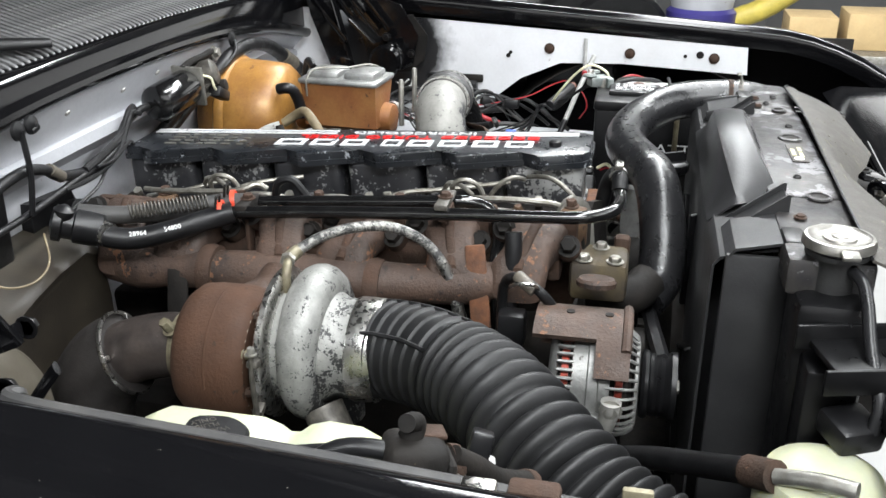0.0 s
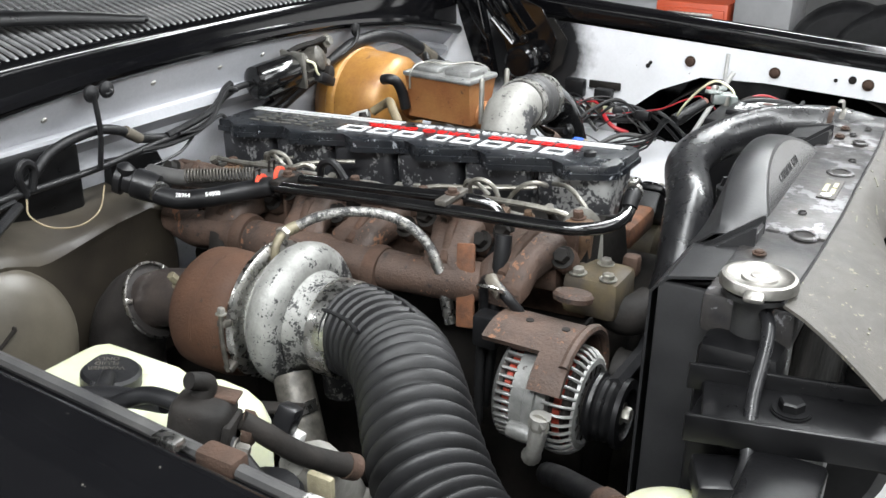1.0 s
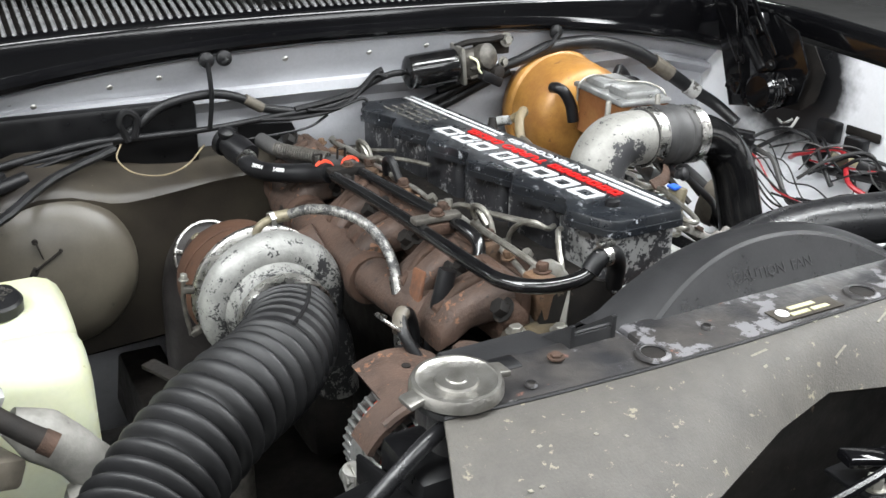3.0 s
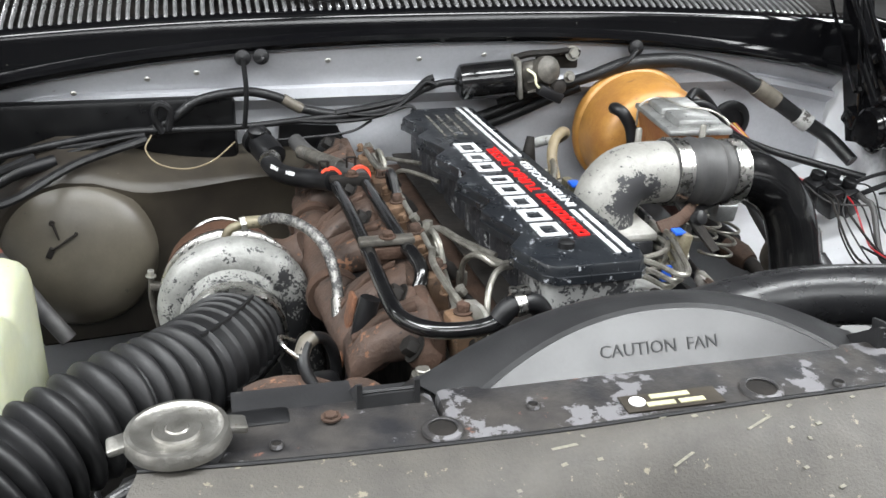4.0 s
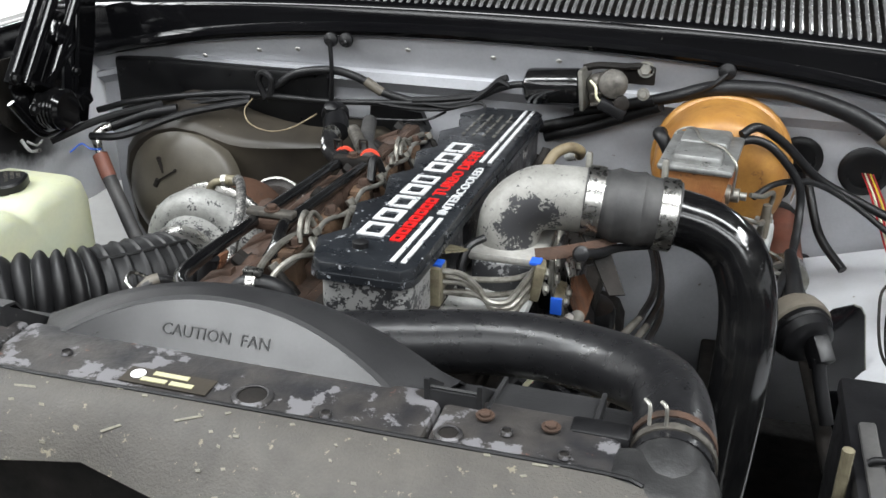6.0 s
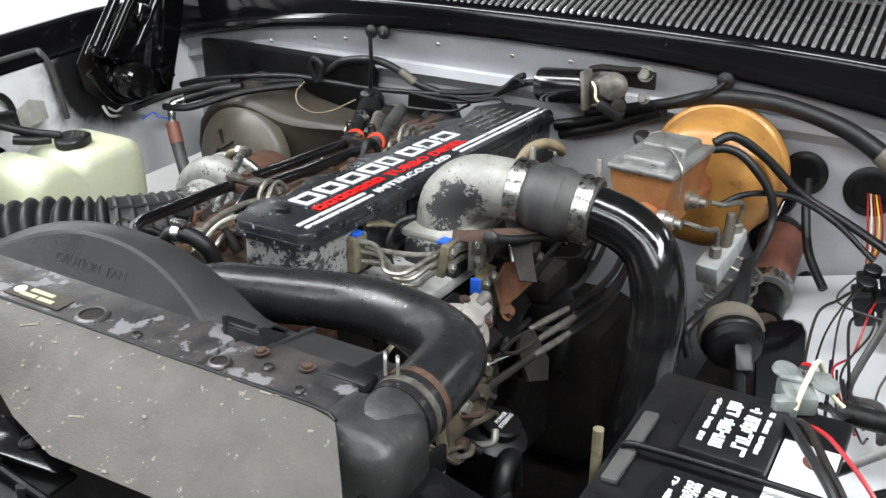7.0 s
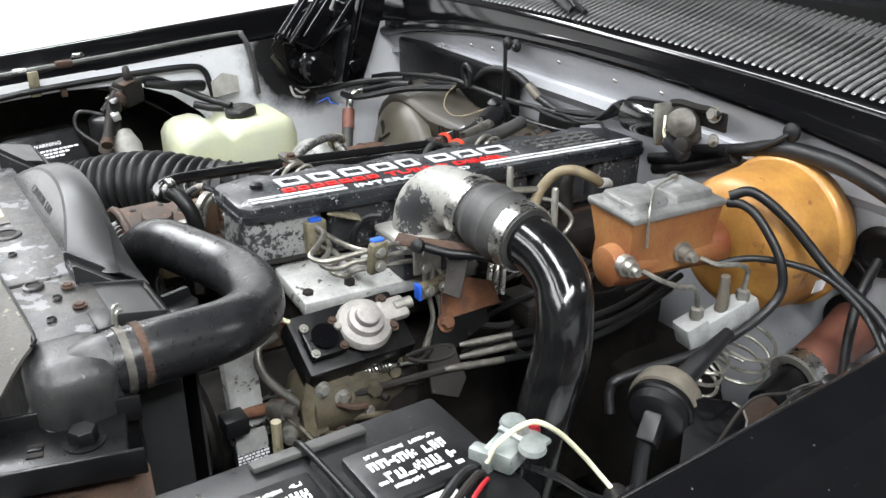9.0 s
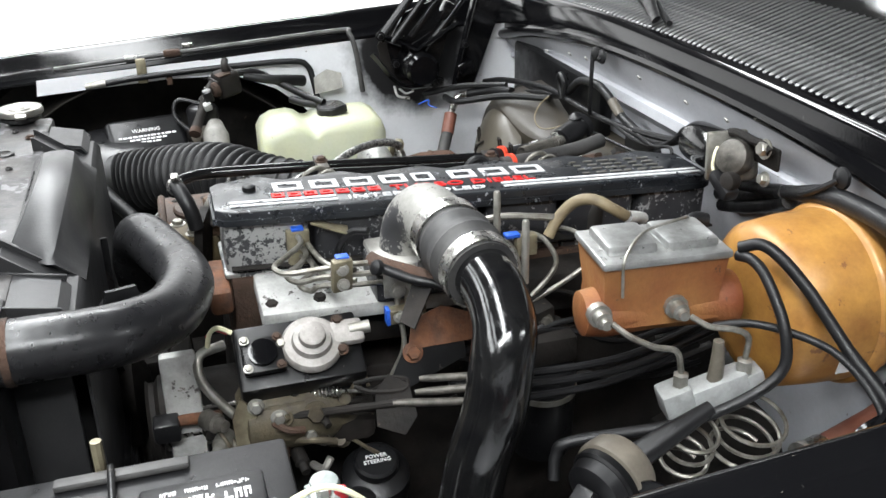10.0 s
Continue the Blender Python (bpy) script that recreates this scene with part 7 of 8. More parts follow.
part("brown_rod", tube([(0.252, -0.475, 0.955), (0.262, -0.44, 0.962), (0.275, -0.40, 0.968)], [0.004, 0.007, 0.007], 10), RUST_ORANGE, linkage)
part("triangle_plate", prism([(-0.04, -0.045), (0.075, -0.005), (0.075, 0.035), (0.0, 0.02)], 0, 0.004, basis((0.262, -0.170, 0.99), (0.9, 0, 0.45), (0, 0, 1))), SATIN_BLACK, linkage)
part("plate_bolt", bolt((0.264, -0.163, 1.002), (0.9, 0, 0.45), 0.009, 0.010), RUST_ORANGE, linkage)
part("orange_plate", prism([(-0.05, -0.02), (0.045, -0.02), (0.04, 0.012), (0.0, 0.028), (-0.04, 0.015)], 0, 0.004, basis((0.250, -0.118, 1.022), (0.9, 0, 0.45), (0, 0, 1))), RUST_ORANGE, linkage)
for i in range(3):
    part("steel_line", tube([(0.235, -0.075 + 0.012 * i, 1.0), (0.225, -0.065 + 0.012 * i, 1.03), (0.21, -0.05 + 0.012 * i, 1.06)], 0.0042, 8), STEEL, linkage)

compressor = thing("compressor_plate", (0.24, -0.44, 0.85), "silver compressor plate with a white and black label", "compressor")
part("plate", box((0.240, -0.440, 0.968), (0.02, 0.042, 0.135), 0.004, pose(0, 0, 0, 0, -8, 0)), WHITE_METAL, compressor)
part("label", box((0.2535, -0.440, 0.893), (0.002, 0.046, 0.045), 0, pose(0, 0, 0, 0, -8, 0)), PLASTIC_BLACK, compressor)
rnd = random.Random(21)
for k in range(9):
    rows_ = bmesh.new()
    v = -0.460
    while v < -0.424:
        w = rnd.uniform(0.002, 0.007)
        box((0.2555, v + w / 2, 0.912 - 0.0048 * k), (0.001, w, 0.0026), 0, pose(0, 0, 0, 0, -8, 0), rows_)
        v += w + 0.0016
    part("print_bar", rows_, WHITE, compressor)
part("clip", box((0.262, -0.462, 0.955), (0.03, 0.03, 0.025), 0.004), PLASTIC_BLACK, compressor)
part("bright_band", box((0.252, -0.44, 0.928), (0.006, 0.052, 0.022), 0.002), STEEL, compressor)
part("body", lathe([(0.05, -0.04), (0.065, -0.03), (0.065, 0.10), (0.05, 0.12)], (0.17, -0.44, 0.90), (0, 1, 0), 26), DARK, compressor)

steering = thing("power_steering_reservoir", (0.29, -0.22, 0.75), "black power steering reservoir with a lettered cap", "reservoir")
part("body", lathe([(0.04, -0.12), (0.043, -0.01), (0.03, 0)], (0.288, -0.222, 0.862), (0.3, 0, 1), 24), PLASTIC_BLACK, steering)
part("cap", lathe([(0.026, 0), (0.028, 0.003), (0.028, 0.013), (0.025, 0.016)], (0.288, -0.222, 0.862), (0.3, 0, 1), 28), PLASTIC_BLACK, steering)
part("lettering", text_bm("POWER\nSTEERING", 0.0078, basis((0.2935, -0.222, 0.8795), (0.3, 0, 1), (0, 0, 1)) @ pose(0, 0, 0, 0, 0, 0), 0.0008, "CENTER"), WHITE, steering, "white lettering")
solo("steering_hose", tube([(0.33, -0.30, 0.79), (0.325, -0.285, 0.83), (0.32, -0.26, 0.845), (0.315, -0.235, 0.83), (0.31, -0.22, 0.78)], 0.014, 12), RUBBER, "thick black power steering hose", "hose")
filler = thing("oil_filler_cap", (0.19, -0.515, 1.05), "black plastic wing-handled oil filler cap", "filler cap")
part("neck", lathe([(0.022, 0), (0.022, 0.05)], (0.190, -0.492, 1.03), (0, 0, 1), 18), DARK, filler)
part("cap", lathe([(0.024, 0), (0.026, 0.003), (0.026, 0.014), (0.022, 0.017)], (0.190, -0.492, 1.078), (0, 0, 1), 24, lobes=lambda a: 1 + 0.03 * math.cos(12 * a)), PLASTIC_BLACK, filler)
part("wing", prism([(-0.022, 0), (0.022, 0), (0.018, 0.014), (-0.018, 0.016)], -0.003, 0.003, basis((0.190, -0.492, 1.094), (1, 0.4, 0), (0, 0, 1))), PLASTIC_BLACK, filler)
for k, (u_, v_) in enumerate(((0.240, -0.045), (0.335, -0.045))):
    solo("stud", lathe([(0.0045, 0), (0.0045, 0.075), (0.003, 0.078)], (u_, v_, 1.112), (0, 0, 1), 10), DULL_STEEL, "bare threaded steel stud beside the elbow", "stud", group="intake studs")
tan = thing("fuel_filter_hose", (0.18, 0.09, 1.08), "tan wrapped hose with a pale connector behind the elbow", "hose")
part("hose", tube([(0.165, 0.055, 1.085), (0.163, 0.071, 1.111), (0.172, 0.09, 1.133), (0.190, 0.108, 1.140), (0.203, 0.128, 1.130), (0.200, 0.15, 1.115)], 0.0078, 12), TAN_HOSE, tan)
part("connector", tube([(0.196, 0.155, 1.112), (0.188, 0.174, 1.106), (0.178, 0.188, 1.098)], 0.008, 10), WHITE_METAL, tan)
part("valve", tube([(0.15, 0.13, 1.06), (0.148, 0.132, 1.10), (0.152, 0.14, 1.125)], [0.012, 0.010, 0.006], 10), DARK, tan)
part("line", tube([(0.12, -0.04, 1.10), (0.14, 0.0, 1.112), (0.155, 0.04, 1.112), (0.162, 0.066, 1.11)], 0.005, 8), LINE_STEEL, tan)
for i in range(3):
    part("line", tube([(0.12, -0.02 + 0.05 * i, 1.075), (0.15, -0.01 + 0.05 * i, 1.085), (0.175, 0.0 + 0.05 * i, 1.08), (0.19, 0.005 + 0.05 * i, 1.05), (0.20, 0.0, 1.0)], 0.0036, 8), LINE_STEEL, tan)
part("clamp", box((0.172, 0.02, 1.082), (0.014, 0.03, 0.03), 0.003), BRONZE, tan)
part("blue_clip", box((0.172, 0.0, 1.098), (0.014, 0.02, 0.005), 0.001), BLUE, tan)

# brake valve, lines and hoses
prop = thing("brake_valve", (0.47, 0.12, 0.98), "pale grey brake proportioning valve with coiled lines", "brake valve")
part("block", box((0.468, 0.122, 1.012), (0.030, 0.09, 0.030), 0.004, pose(0, 0, 0, 18, 0, -8)), PROP, prop)
part("block", box((0.464, 0.085, 1.008), (0.034, 0.035, 0.034), 0.004, pose(0, 0, 0, 18, 0, -8)), PROP, prop)
part("block", box((0.472, 0.165, 1.022), (0.028, 0.04, 0.024), 0.004, pose(0, 0, 0, 18, 0, -8)), PROP, prop)
part("switch", tube([(0.470, 0.128, 1.028), (0.472, 0.128, 1.05), (0.472, 0.127, 1.078)], [0.009, 0.008, 0.006], 10), BEIGE, prop, "cream switch connector")
part("nut", lathe([(0.009, 0), (0.009, 0.014), (0.006, 0.016)], (0.466, 0.088, 1.026), (0, 0, 1), 6), DULL_STEEL, prop)
part("nut", lathe([(0.009, 0), (0.009, 0.014), (0.006, 0.016)], (0.476, 0.160, 1.036), (0, 0, 1), 6), DULL_STEEL, prop)
part("line", tube([(0.434, 0.018, 1.098), (0.452, 0.03, 1.090), (0.462, 0.055, 1.078), (0.466, 0.08, 1.070), (0.466, 0.088, 1.042)], 0.0036, 8), LINE_STEEL, prop)
part("line", tube([(0.446, 0.106, 1.098), (0.463, 0.12, 1.092), (0.476, 0.145, 1.090), (0.480, 0.158, 1.080), (0.476, 0.160, 1.052)], 0.0036, 8), LINE_STEEL, prop)
part("coil", coil((0.470, 0.172, 0.918), (0.25, 0.1, 1), 0.036, 3.4, 0.020, 0.0027, per=22), LINE_STEEL, prop)
part("coil", coil((0.468, 0.098, 0.915), (0.25, 0.1, 1), 0.026, 3.2, 0.020, 0.0027, per=20), LINE_STEEL, prop)
vac_hose = thing("vacuum_hose", (0.49, 0.1, 0.98), "shiny black vacuum hose looping from the booster", "vacuum hose")
part("hose", tube([(0.424, 0.172, 1.152), (0.446, 0.176, 1.155), (0.474, 0.178, 1.142), (0.512, 0.180, 1.096), (0.520, 0.168, 1.049), (0.509, 0.081, 1.009), (0.480, -0.043, 0.991), (0.476, -0.062, 0.975), (0.485, -0.068, 0.950)], 0.0062, 12), RUBBER, vac_hose)
part("hose", tube([(0.425, 0.172, 1.162), (0.448, 0.190, 1.170), (0.490, 0.212, 1.140), (0.545, 0.235, 1.085), (0.618, 0.240, 1.049), (0.700, 0.19, 1.03), (0.76, 0.14, 1.02)], 0.0068, 12), RUBBER, vac_hose)
part("hose", tube([(0.452, 0.132, 1.085), (0.475, 0.16, 1.095), (0.505, 0.195, 1.092), (0.545, 0.225, 1.08), (0.60, 0.235, 1.05), (0.66, 0.21, 1.015)], 0.0046, 10), WIRE_BLACK, vac_hose)
part("hose", tube([(0.535, 0.355, 1.065), (0.545, 0.31, 1.03), (0.565, 0.27, 0.98), (0.60, 0.22, 0.95)], 0.007, 10), RUBBER, vac_hose)

canister = thing("vacuum_pump", (0.52, -0.01, 0.9), "round vacuum canister with a brown-grey band and plug", "vacuum canister")
cx = V((0.42, -0.87, -0.20)).normalized()
co = V((0.520, -0.010, 0.972))
part("drum", lathe([(0.016, -0.020), (0.035, -0.017), (0.041, -0.009), (0.0435, 0.004), (0.0435, 0.014), (0.040, 0.016)], co, cx, 32), BEIGE, canister, "brown-grey upper shell")
part("band", lathe([(0.040, 0.014), (0.0405, 0.024), (0.038, 0.027)], co, cx, 32), SATIN_BLACK, canister)
part("lower", lathe([(0.037, 0.026), (0.034, 0.040), (0.024, 0.046), (0.010, 0.046)], co, cx, 32), PLASTIC_BLACK, canister)
part("socket", box(co + 0.060 * cx + V((0.004, 0.0, 0.002)), (0.022, 0.036, 0.034), 0.003, pose(0, 0, 0, 42, 0, 26)), PLASTIC_BLACK, canister)
part("neck", tube([co + V((-0.002, 0.022, 0.012)), (0.515, 0.055, 1.004), (0.510, 0.10, 1.022)], [0.015, 0.012, 0.008], 12), RUBBER, canister)
part("tail", tube([co + 0.07 * cx, (0.555, -0.08, 0.93), (0.57, -0.10, 0.88)], 0.009, 10), RUBBER, canister)
column = thing("steering_shaft", (0.53, 0.22, 0.85), "steering shaft with a red-brown boot and steel collar", "steering shaft")
part("boot", tube([(0.505, 0.385, 0.945), (0.512, 0.33, 0.935), (0.519, 0.258, 0.919)], [0.040, 0.034, 0.032], 20), MAROON, column)
part("collar", tube([(0.519, 0.260, 0.9195), (0.521, 0.236, 0.914)], 0.0345, 20, 1), STEEL, column)
part("collar_lip", hollow([(0.037, -0.003), (0.037, 0.003)], [(0.026, -0.003), (0.026, 0.003)], (0.5212, 0.234, 0.9135), (0.08, -0.96, -0.2), 24), DULL_STEEL, column)
part("bellows", tube([(0.521, 0.236, 0.914), (0.534, 0.165, 0.900)], lambda s: 0.0235 + 0.0035 * math.sin(s * 46), 20, 40), SATIN_BLACK, column, "black ribbed dust boot")
part("joint", tube([(0.534, 0.165, 0.900), (0.540, 0.135, 0.896), (0.545, 0.11, 0.892)], [0.020, 0.022, 0.016], 14), RUST, column)
part("shaft", tube([(0.545, 0.11, 0.892), (0.56, 0.0, 0.87), (0.58, -0.15, 0.84)], 0.012, 10, 1), DARK, column)
for (x, z, r) in ((0.525, 1.070, 0.036), (0.625, 1.058, 0.040), (0.557, 0.880, 0.018), (0.50, 0.945, 0.046), (0.49, 1.02, 0.03)):
    g = thing("firewall_grommet", (x, 0.38, z - r), "round black rubber grommet in the firewall", "grommet", group="firewall openings")
    part("ring", hollow([(r, 0), (r, 0.006), (r * 0.85, 0.010)], [(r * 0.66, 0), (r * 0.66, 0.010)], (x, 0.371 + 0.05 * (1.12 - z), z), (0, -1, 0), 26), RUBBER, g)
    part("web", lathe([(r * 0.7, 0), (r * 0.7, 0.003)], (x, 0.370 + 0.05 * (1.12 - z), z), (0, -1, 0), 24), RUBBER, g)
column_plate = thing("column_plate", (0.592, -0.005, 0.79), "black steel plate with a bare edge beside the steering shaft", "plate")
PM = basis((0.592, -0.005, 0.905), (0.6, -0.75, 0.25))
plate_line = [(-0.034, -0.12), (0.034, -0.12), (0.034, 0.072), (0.028, 0.084), (0.016, 0.09), (-0.016, 0.09), (-0.028, 0.084), (-0.034, 0.072)]
part("plate", prism(plate_line, 0, 0.004, PM), GLOSS_BLACK, column_plate)
part("bare_edge", tube([PM @ V((x, y, 0.003)) for x, y in plate_line[1:5]], 0.0016, 6, 1), DULL_STEEL, column_plate, "bare metal edge")
solo("floor_shelf", sheet([[(0.836, 0.37, 0.975), (0.68, 0.37, 0.93), (0.54, 0.37, 0.89)], [(0.836, 0.10, 0.965), (0.69, 0.10, 0.93), (0.56, 0.10, 0.88)], [(0.836, -0.12, 0.96), (0.70, -0.12, 0.93), (0.62, -0.12, 0.885)], [(0.836, -0.36, 0.955), (0.71, -0.36, 0.93), (0.66, -0.36, 0.88)]][::-1], 0.004), WHITE_PAINT, "white painted inner fender shelf below the relays", "shelf", kind="structure")

relays = thing("relay_cluster", (0.68, 0.12, 0.95), "cluster of black relays and plugs with bundled wires", "relay cluster")
for k in range(4):
    x, y = 0.665 + 0.03 * (k % 2), 0.095 + 0.045 * (k // 2)
    part("relay", box((x, y, 1.0), (0.026, 0.034, 0.05), 0.004, pose(0, 0, 0, 10, -15, 10)), PLASTIC_BLACK, relays)
    part("cap", lathe([(0.012, 0), (0.012, 0.010), (0.009, 0.012)], (x, y, 1.026), (0.1, -0.2, 1), 14), RUBBER, relays)
rnd = random.Random(11)
for k in range(9):
    x0, x1 = 0.65 + 0.01 * (k % 8), 0.62 + 0.013 * (k % 9)
    q = [(x0, 0.10 + 0.03 * (k % 3), 1.015), (x0 - 0.012, 0.055, 1.02 + rnd.uniform(-0.015, 0.015)), (x1, 0.01 + rnd.uniform(-0.02, 0.02), 0.995 + rnd.uniform(-0.02, 0.02)), (x1 + rnd.uniform(-0.02, 0.03), -0.05, 0.96 + rnd.uniform(-0.02, 0.03)), (x1 + 0.02, -0.13, 0.965 + rnd.uniform(-0.03, 0.03)), (x1 + 0.03, -0.20, 0.99)]
    part("wire", tube(q, rnd.choice((0.0015, 0.002, 0.004, 0.005)), 8), rnd.choice((WIRE_BLACK, WIRE_BLACK, WIRE_BLACK, RUBBER_DUSTY, DARK, WIRE_RED)), relays)
for k, m_ in enumerate((WIRE_RED, WIRE_CREAM, WIRE_RED, WIRE_YELLOW, WIRE_RED)):
    part("wire", tube([(0.622 + 0.004 * k, 0.372, 1.055), (0.632 + 0.006 * k, 0.32, 1.04 - 0.004 * k), (0.645 + 0.004 * k, 0.26, 1.01), (0.655, 0.20 - 0.01 * k, 0.99 + 0.006 * k), (0.665, 0.14, 1.0)], 0.0016, 6), m_, relays)
rnd = random.Random(23)
bundle = thing("fender_harness", (0.78, -0.12, 0.96), "tangle of black and red wires lying along the inner fender", "wiring harness")
for k in range(12):
    y0 = -0.20 + 0.022 * k
    q = [(0.745 + rnd.uniform(-0.03, 0.03), y0 + 0.10, 1.0 + rnd.uniform(-0.02, 0.02)), (0.765 + rnd.uniform(-0.02, 0.03), y0 + 0.06, 1.03 + rnd.uniform(-0.01, 0.02)), (0.785 + rnd.uniform(-0.02, 0.02), y0 + 0.01, 1.035 + rnd.uniform(-0.02, 0.02)), (0.78 + rnd.uniform(-0.03, 0.02), y0 - 0.05, 1.01 + rnd.uniform(-0.02, 0.02)), (0.76 + rnd.uniform(-0.04, 0.03), y0 - 0.09, 0.985)]
    part("wire", tube(q, rnd.choice((0.0016, 0.0022, 0.0034, 0.0046)), 8), WIRE_RED if k == 7 else rnd.choice((WIRE_BLACK, WIRE_BLACK, DARK, RUBBER_DUSTY, RUBBER)), bundle)
for k in range(4):
    part("connector", box((0.772 + 0.012 * (k % 2), -0.16 + 0.055 * k, 1.025), (0.022, 0.032, 0.020), 0.003, pose(0, 0, 0, 12 * k, 10, 25 * k)), PLASTIC_BLACK if k != 2 else GRIMY_TAN, bundle)
apron_relay = thing("fender_relay", (0.77, -0.02, 1.03), "black relay with a yellow plug on the inner fender", "relay")
part("relay", box((0.775, 0.0, 1.065), (0.024, 0.045, 0.04), 0.004), PLASTIC_BLACK, apron_relay)
part("bracket", box((0.787, -0.065, 1.075), (0.006, 0.075, 0.018), 0.003), DARK, apron_relay)
part("plug", box((0.765, -0.072, 1.055), (0.024, 0.04, 0.036), 0.004), PLASTIC_BLACK, apron_relay)
part("plug_body", box((0.763, -0.074, 1.030), (0.020, 0.036, 0.016), 0.003), WIRE_CREAM, apron_relay, "yellowed plug")
part("cable", tube([(0.772, 0.015, 1.045), (0.76, 0.03, 1.02), (0.745, 0.0, 1.0), (0.74, -0.08, 1.01), (0.742, -0.16, 1.02)], 0.008, 8), WIRE_BLACK, apron_relay)

# battery details and cables
part("strap_end", box((0.546, -0.488, 1.104), (0.015, 0.110, 0.007), 0.003, pose(0, 0, 0, 0, -6, 0)), RUBBER_DUSTY, battery, "dusty grey strap end")
part("hold_down_bar", tube([(0.540, -0.497, 1.108), (0.553, -0.496, 1.113), (0.62, -0.493, 1.1135), (0.703, -0.490, 1.1115), (0.711, -0.490, 1.106)], 0.0032, 10), SATIN_BLACK, battery, "thin black hold-down bar")
part("label", box((0.681, -0.468, 1.1017), (0.047, 0.120, 0.001), 0), WHITE, battery, "white paper label")
part("label_spot", lathe([(0.011, 0), (0.011, 0.0006)], (0.688, -0.431, 1.1024), (0, 0, 1), 16), MAROON, battery)
solo("hold_down_rod", tube([(0.522, -0.507, 0.9), (0.522, -0.507, 1.125)], 0.005, 8, 1), BRONZE, "rusty threaded battery hold-down rod", "rod")
clamp = thing("battery_clamp", (0.655, -0.345, 1.10), "bright battery terminal clamp with bundled wires", "battery terminal")
part("post", lathe([(0.009, 0), (0.008, 0.018)], (0.650, -0.360, 1.10), (0, 0, 1), 14), DULL_STEEL, clamp)
part("clamp", box((0.654, -0.350, 1.112), (0.030, 0.040, 0.020), 0.004, pose(0, 0, 0, 0, 0, 25)), CLAMP_METAL, clamp)
part("jaw", box((0.648, -0.372, 1.110), (0.022, 0.014, 0.022), 0.003, pose(0, 0, 0, 0, 0, 25)), CLAMP_METAL, clamp)
part("bridge", box((0.657, -0.334, 1.124), (0.046, 0.020, 0.005), 0.002, pose(0, 0, 0, 4, 0, 12)), CLAMP_METAL, clamp)
for x, y in ((0.638, -0.332), (0.676, -0.340)):
    part("plate", lathe([(0.011, 0), (0.0125, 0.002), (0.011, 0.006), (0.005, 0.0065)], (x, y, 1.122), (0.1, 0, 1), 18), CLAMP_METAL, clamp)
part("bolt", bolt((0.655, -0.335, 1.124), (0, 0, 1), 0.006, 0.010), STEEL, clamp)
part("red_cap", lathe([(0.006, 0), (0.005, 0.008)], (0.655, -0.322, 1.122), (0, 0, 1), 12), WIRE_RED, clamp)
part("cream_wire", tube([(0.658, -0.374, 1.112), (0.660, -0.364, 1.130), (0.664, -0.333, 1.141), (0.666, -0.305, 1.122), (0.670, -0.277, 1.088), (0.682, -0.262, 1.064), (0.698, -0.255, 1.050)], 0.0024, 8), WIRE_CREAM, clamp)
part("red_cable", tube([(0.668, -0.380, 1.104), (0.685, -0.400, 1.114), (0.702, -0.420, 1.116), (0.735, -0.447, 1.100), (0.760, -0.462, 1.07)], 0.0021, 8), WIRE_RED, clamp)
part("black_cable", tube([(0.648, -0.372, 1.100), (0.660, -0.400, 1.112), (0.685, -0.440, 1.112), (0.712, -0.475, 1.10), (0.730, -0.50, 1.06)], 0.0042, 8), WIRE_BLACK, clamp)
part("black_cable", tube([(0.655, -0.376, 1.100), (0.672, -0.398, 1.114), (0.697, -0.440, 1.110), (0.722, -0.468, 1.09), (0.735, -0.485, 1.05)], 0.0036, 8), DARK, clamp)
part("red_cable", tube([(0.758, -0.290, 1.073), (0.780, -0.275, 1.080), (0.788, -0.24, 1.065), (0.782, -0.19, 1.04), (0.775, -0.10, 1.02), (0.76, 0.0, 1.01)], 0.0016, 8), WIRE_RED, clamp)
part("red_cable", tube([(0.758, -0.292, 1.073), (0.770, -0.312, 1.060), (0.765, -0.325, 1.03), (0.775, -0.31, 1.0)], 0.0016, 8), WIRE_RED, clamp)
part("sleeve", tube([(0.690, -0.252, 1.046), (0.722, -0.270, 1.058), (0.756, -0.290, 1.072)], 0.0115, 12), WIRE_BLACK, clamp, "black wire wrap")
part("sleeve_end", tube([(0.754, -0.289, 1.071), (0.762, -0.294, 1.0745)], 0.0095, 12, 1), MAROON, clamp)
for k in range(5):
    part("loose_wire", tube([(0.662 + 0.004 * k, -0.345 + 0.004 * k, 1.100), (0.674 + 0.004 * k, -0.315 + 0.006 * k, 1.088 - 0.006 * k), (0.690, -0.285 + 0.006 * k, 1.062 - 0.006 * k), (0.710 - 0.005 * k, -0.245 + 0.004 * k, 1.045), (0.72 - 0.012 * k, -0.19, 1.0 - 0.006 * k), (0.69 - 0.01 * k, -0.10 + 0.02 * k, 0.97)], 0.0018 + 0.0004 * (k % 3), 6), WIRE_BLACK, clamp)
white_rod = solo("white_rod", tube([(0.772, -0.323, 1.105), (0.786, -0.321, 1.172)], 0.004, 8, 1), WHITE_METAL, "thin white metal rod at the inner fender", "rod")
tray = solo("battery_tray", box((0.618, -0.49, 0.795), (0.19, 0.30, 0.18), 0.006), DARK, "grimy black battery tray and stand", "battery tray")

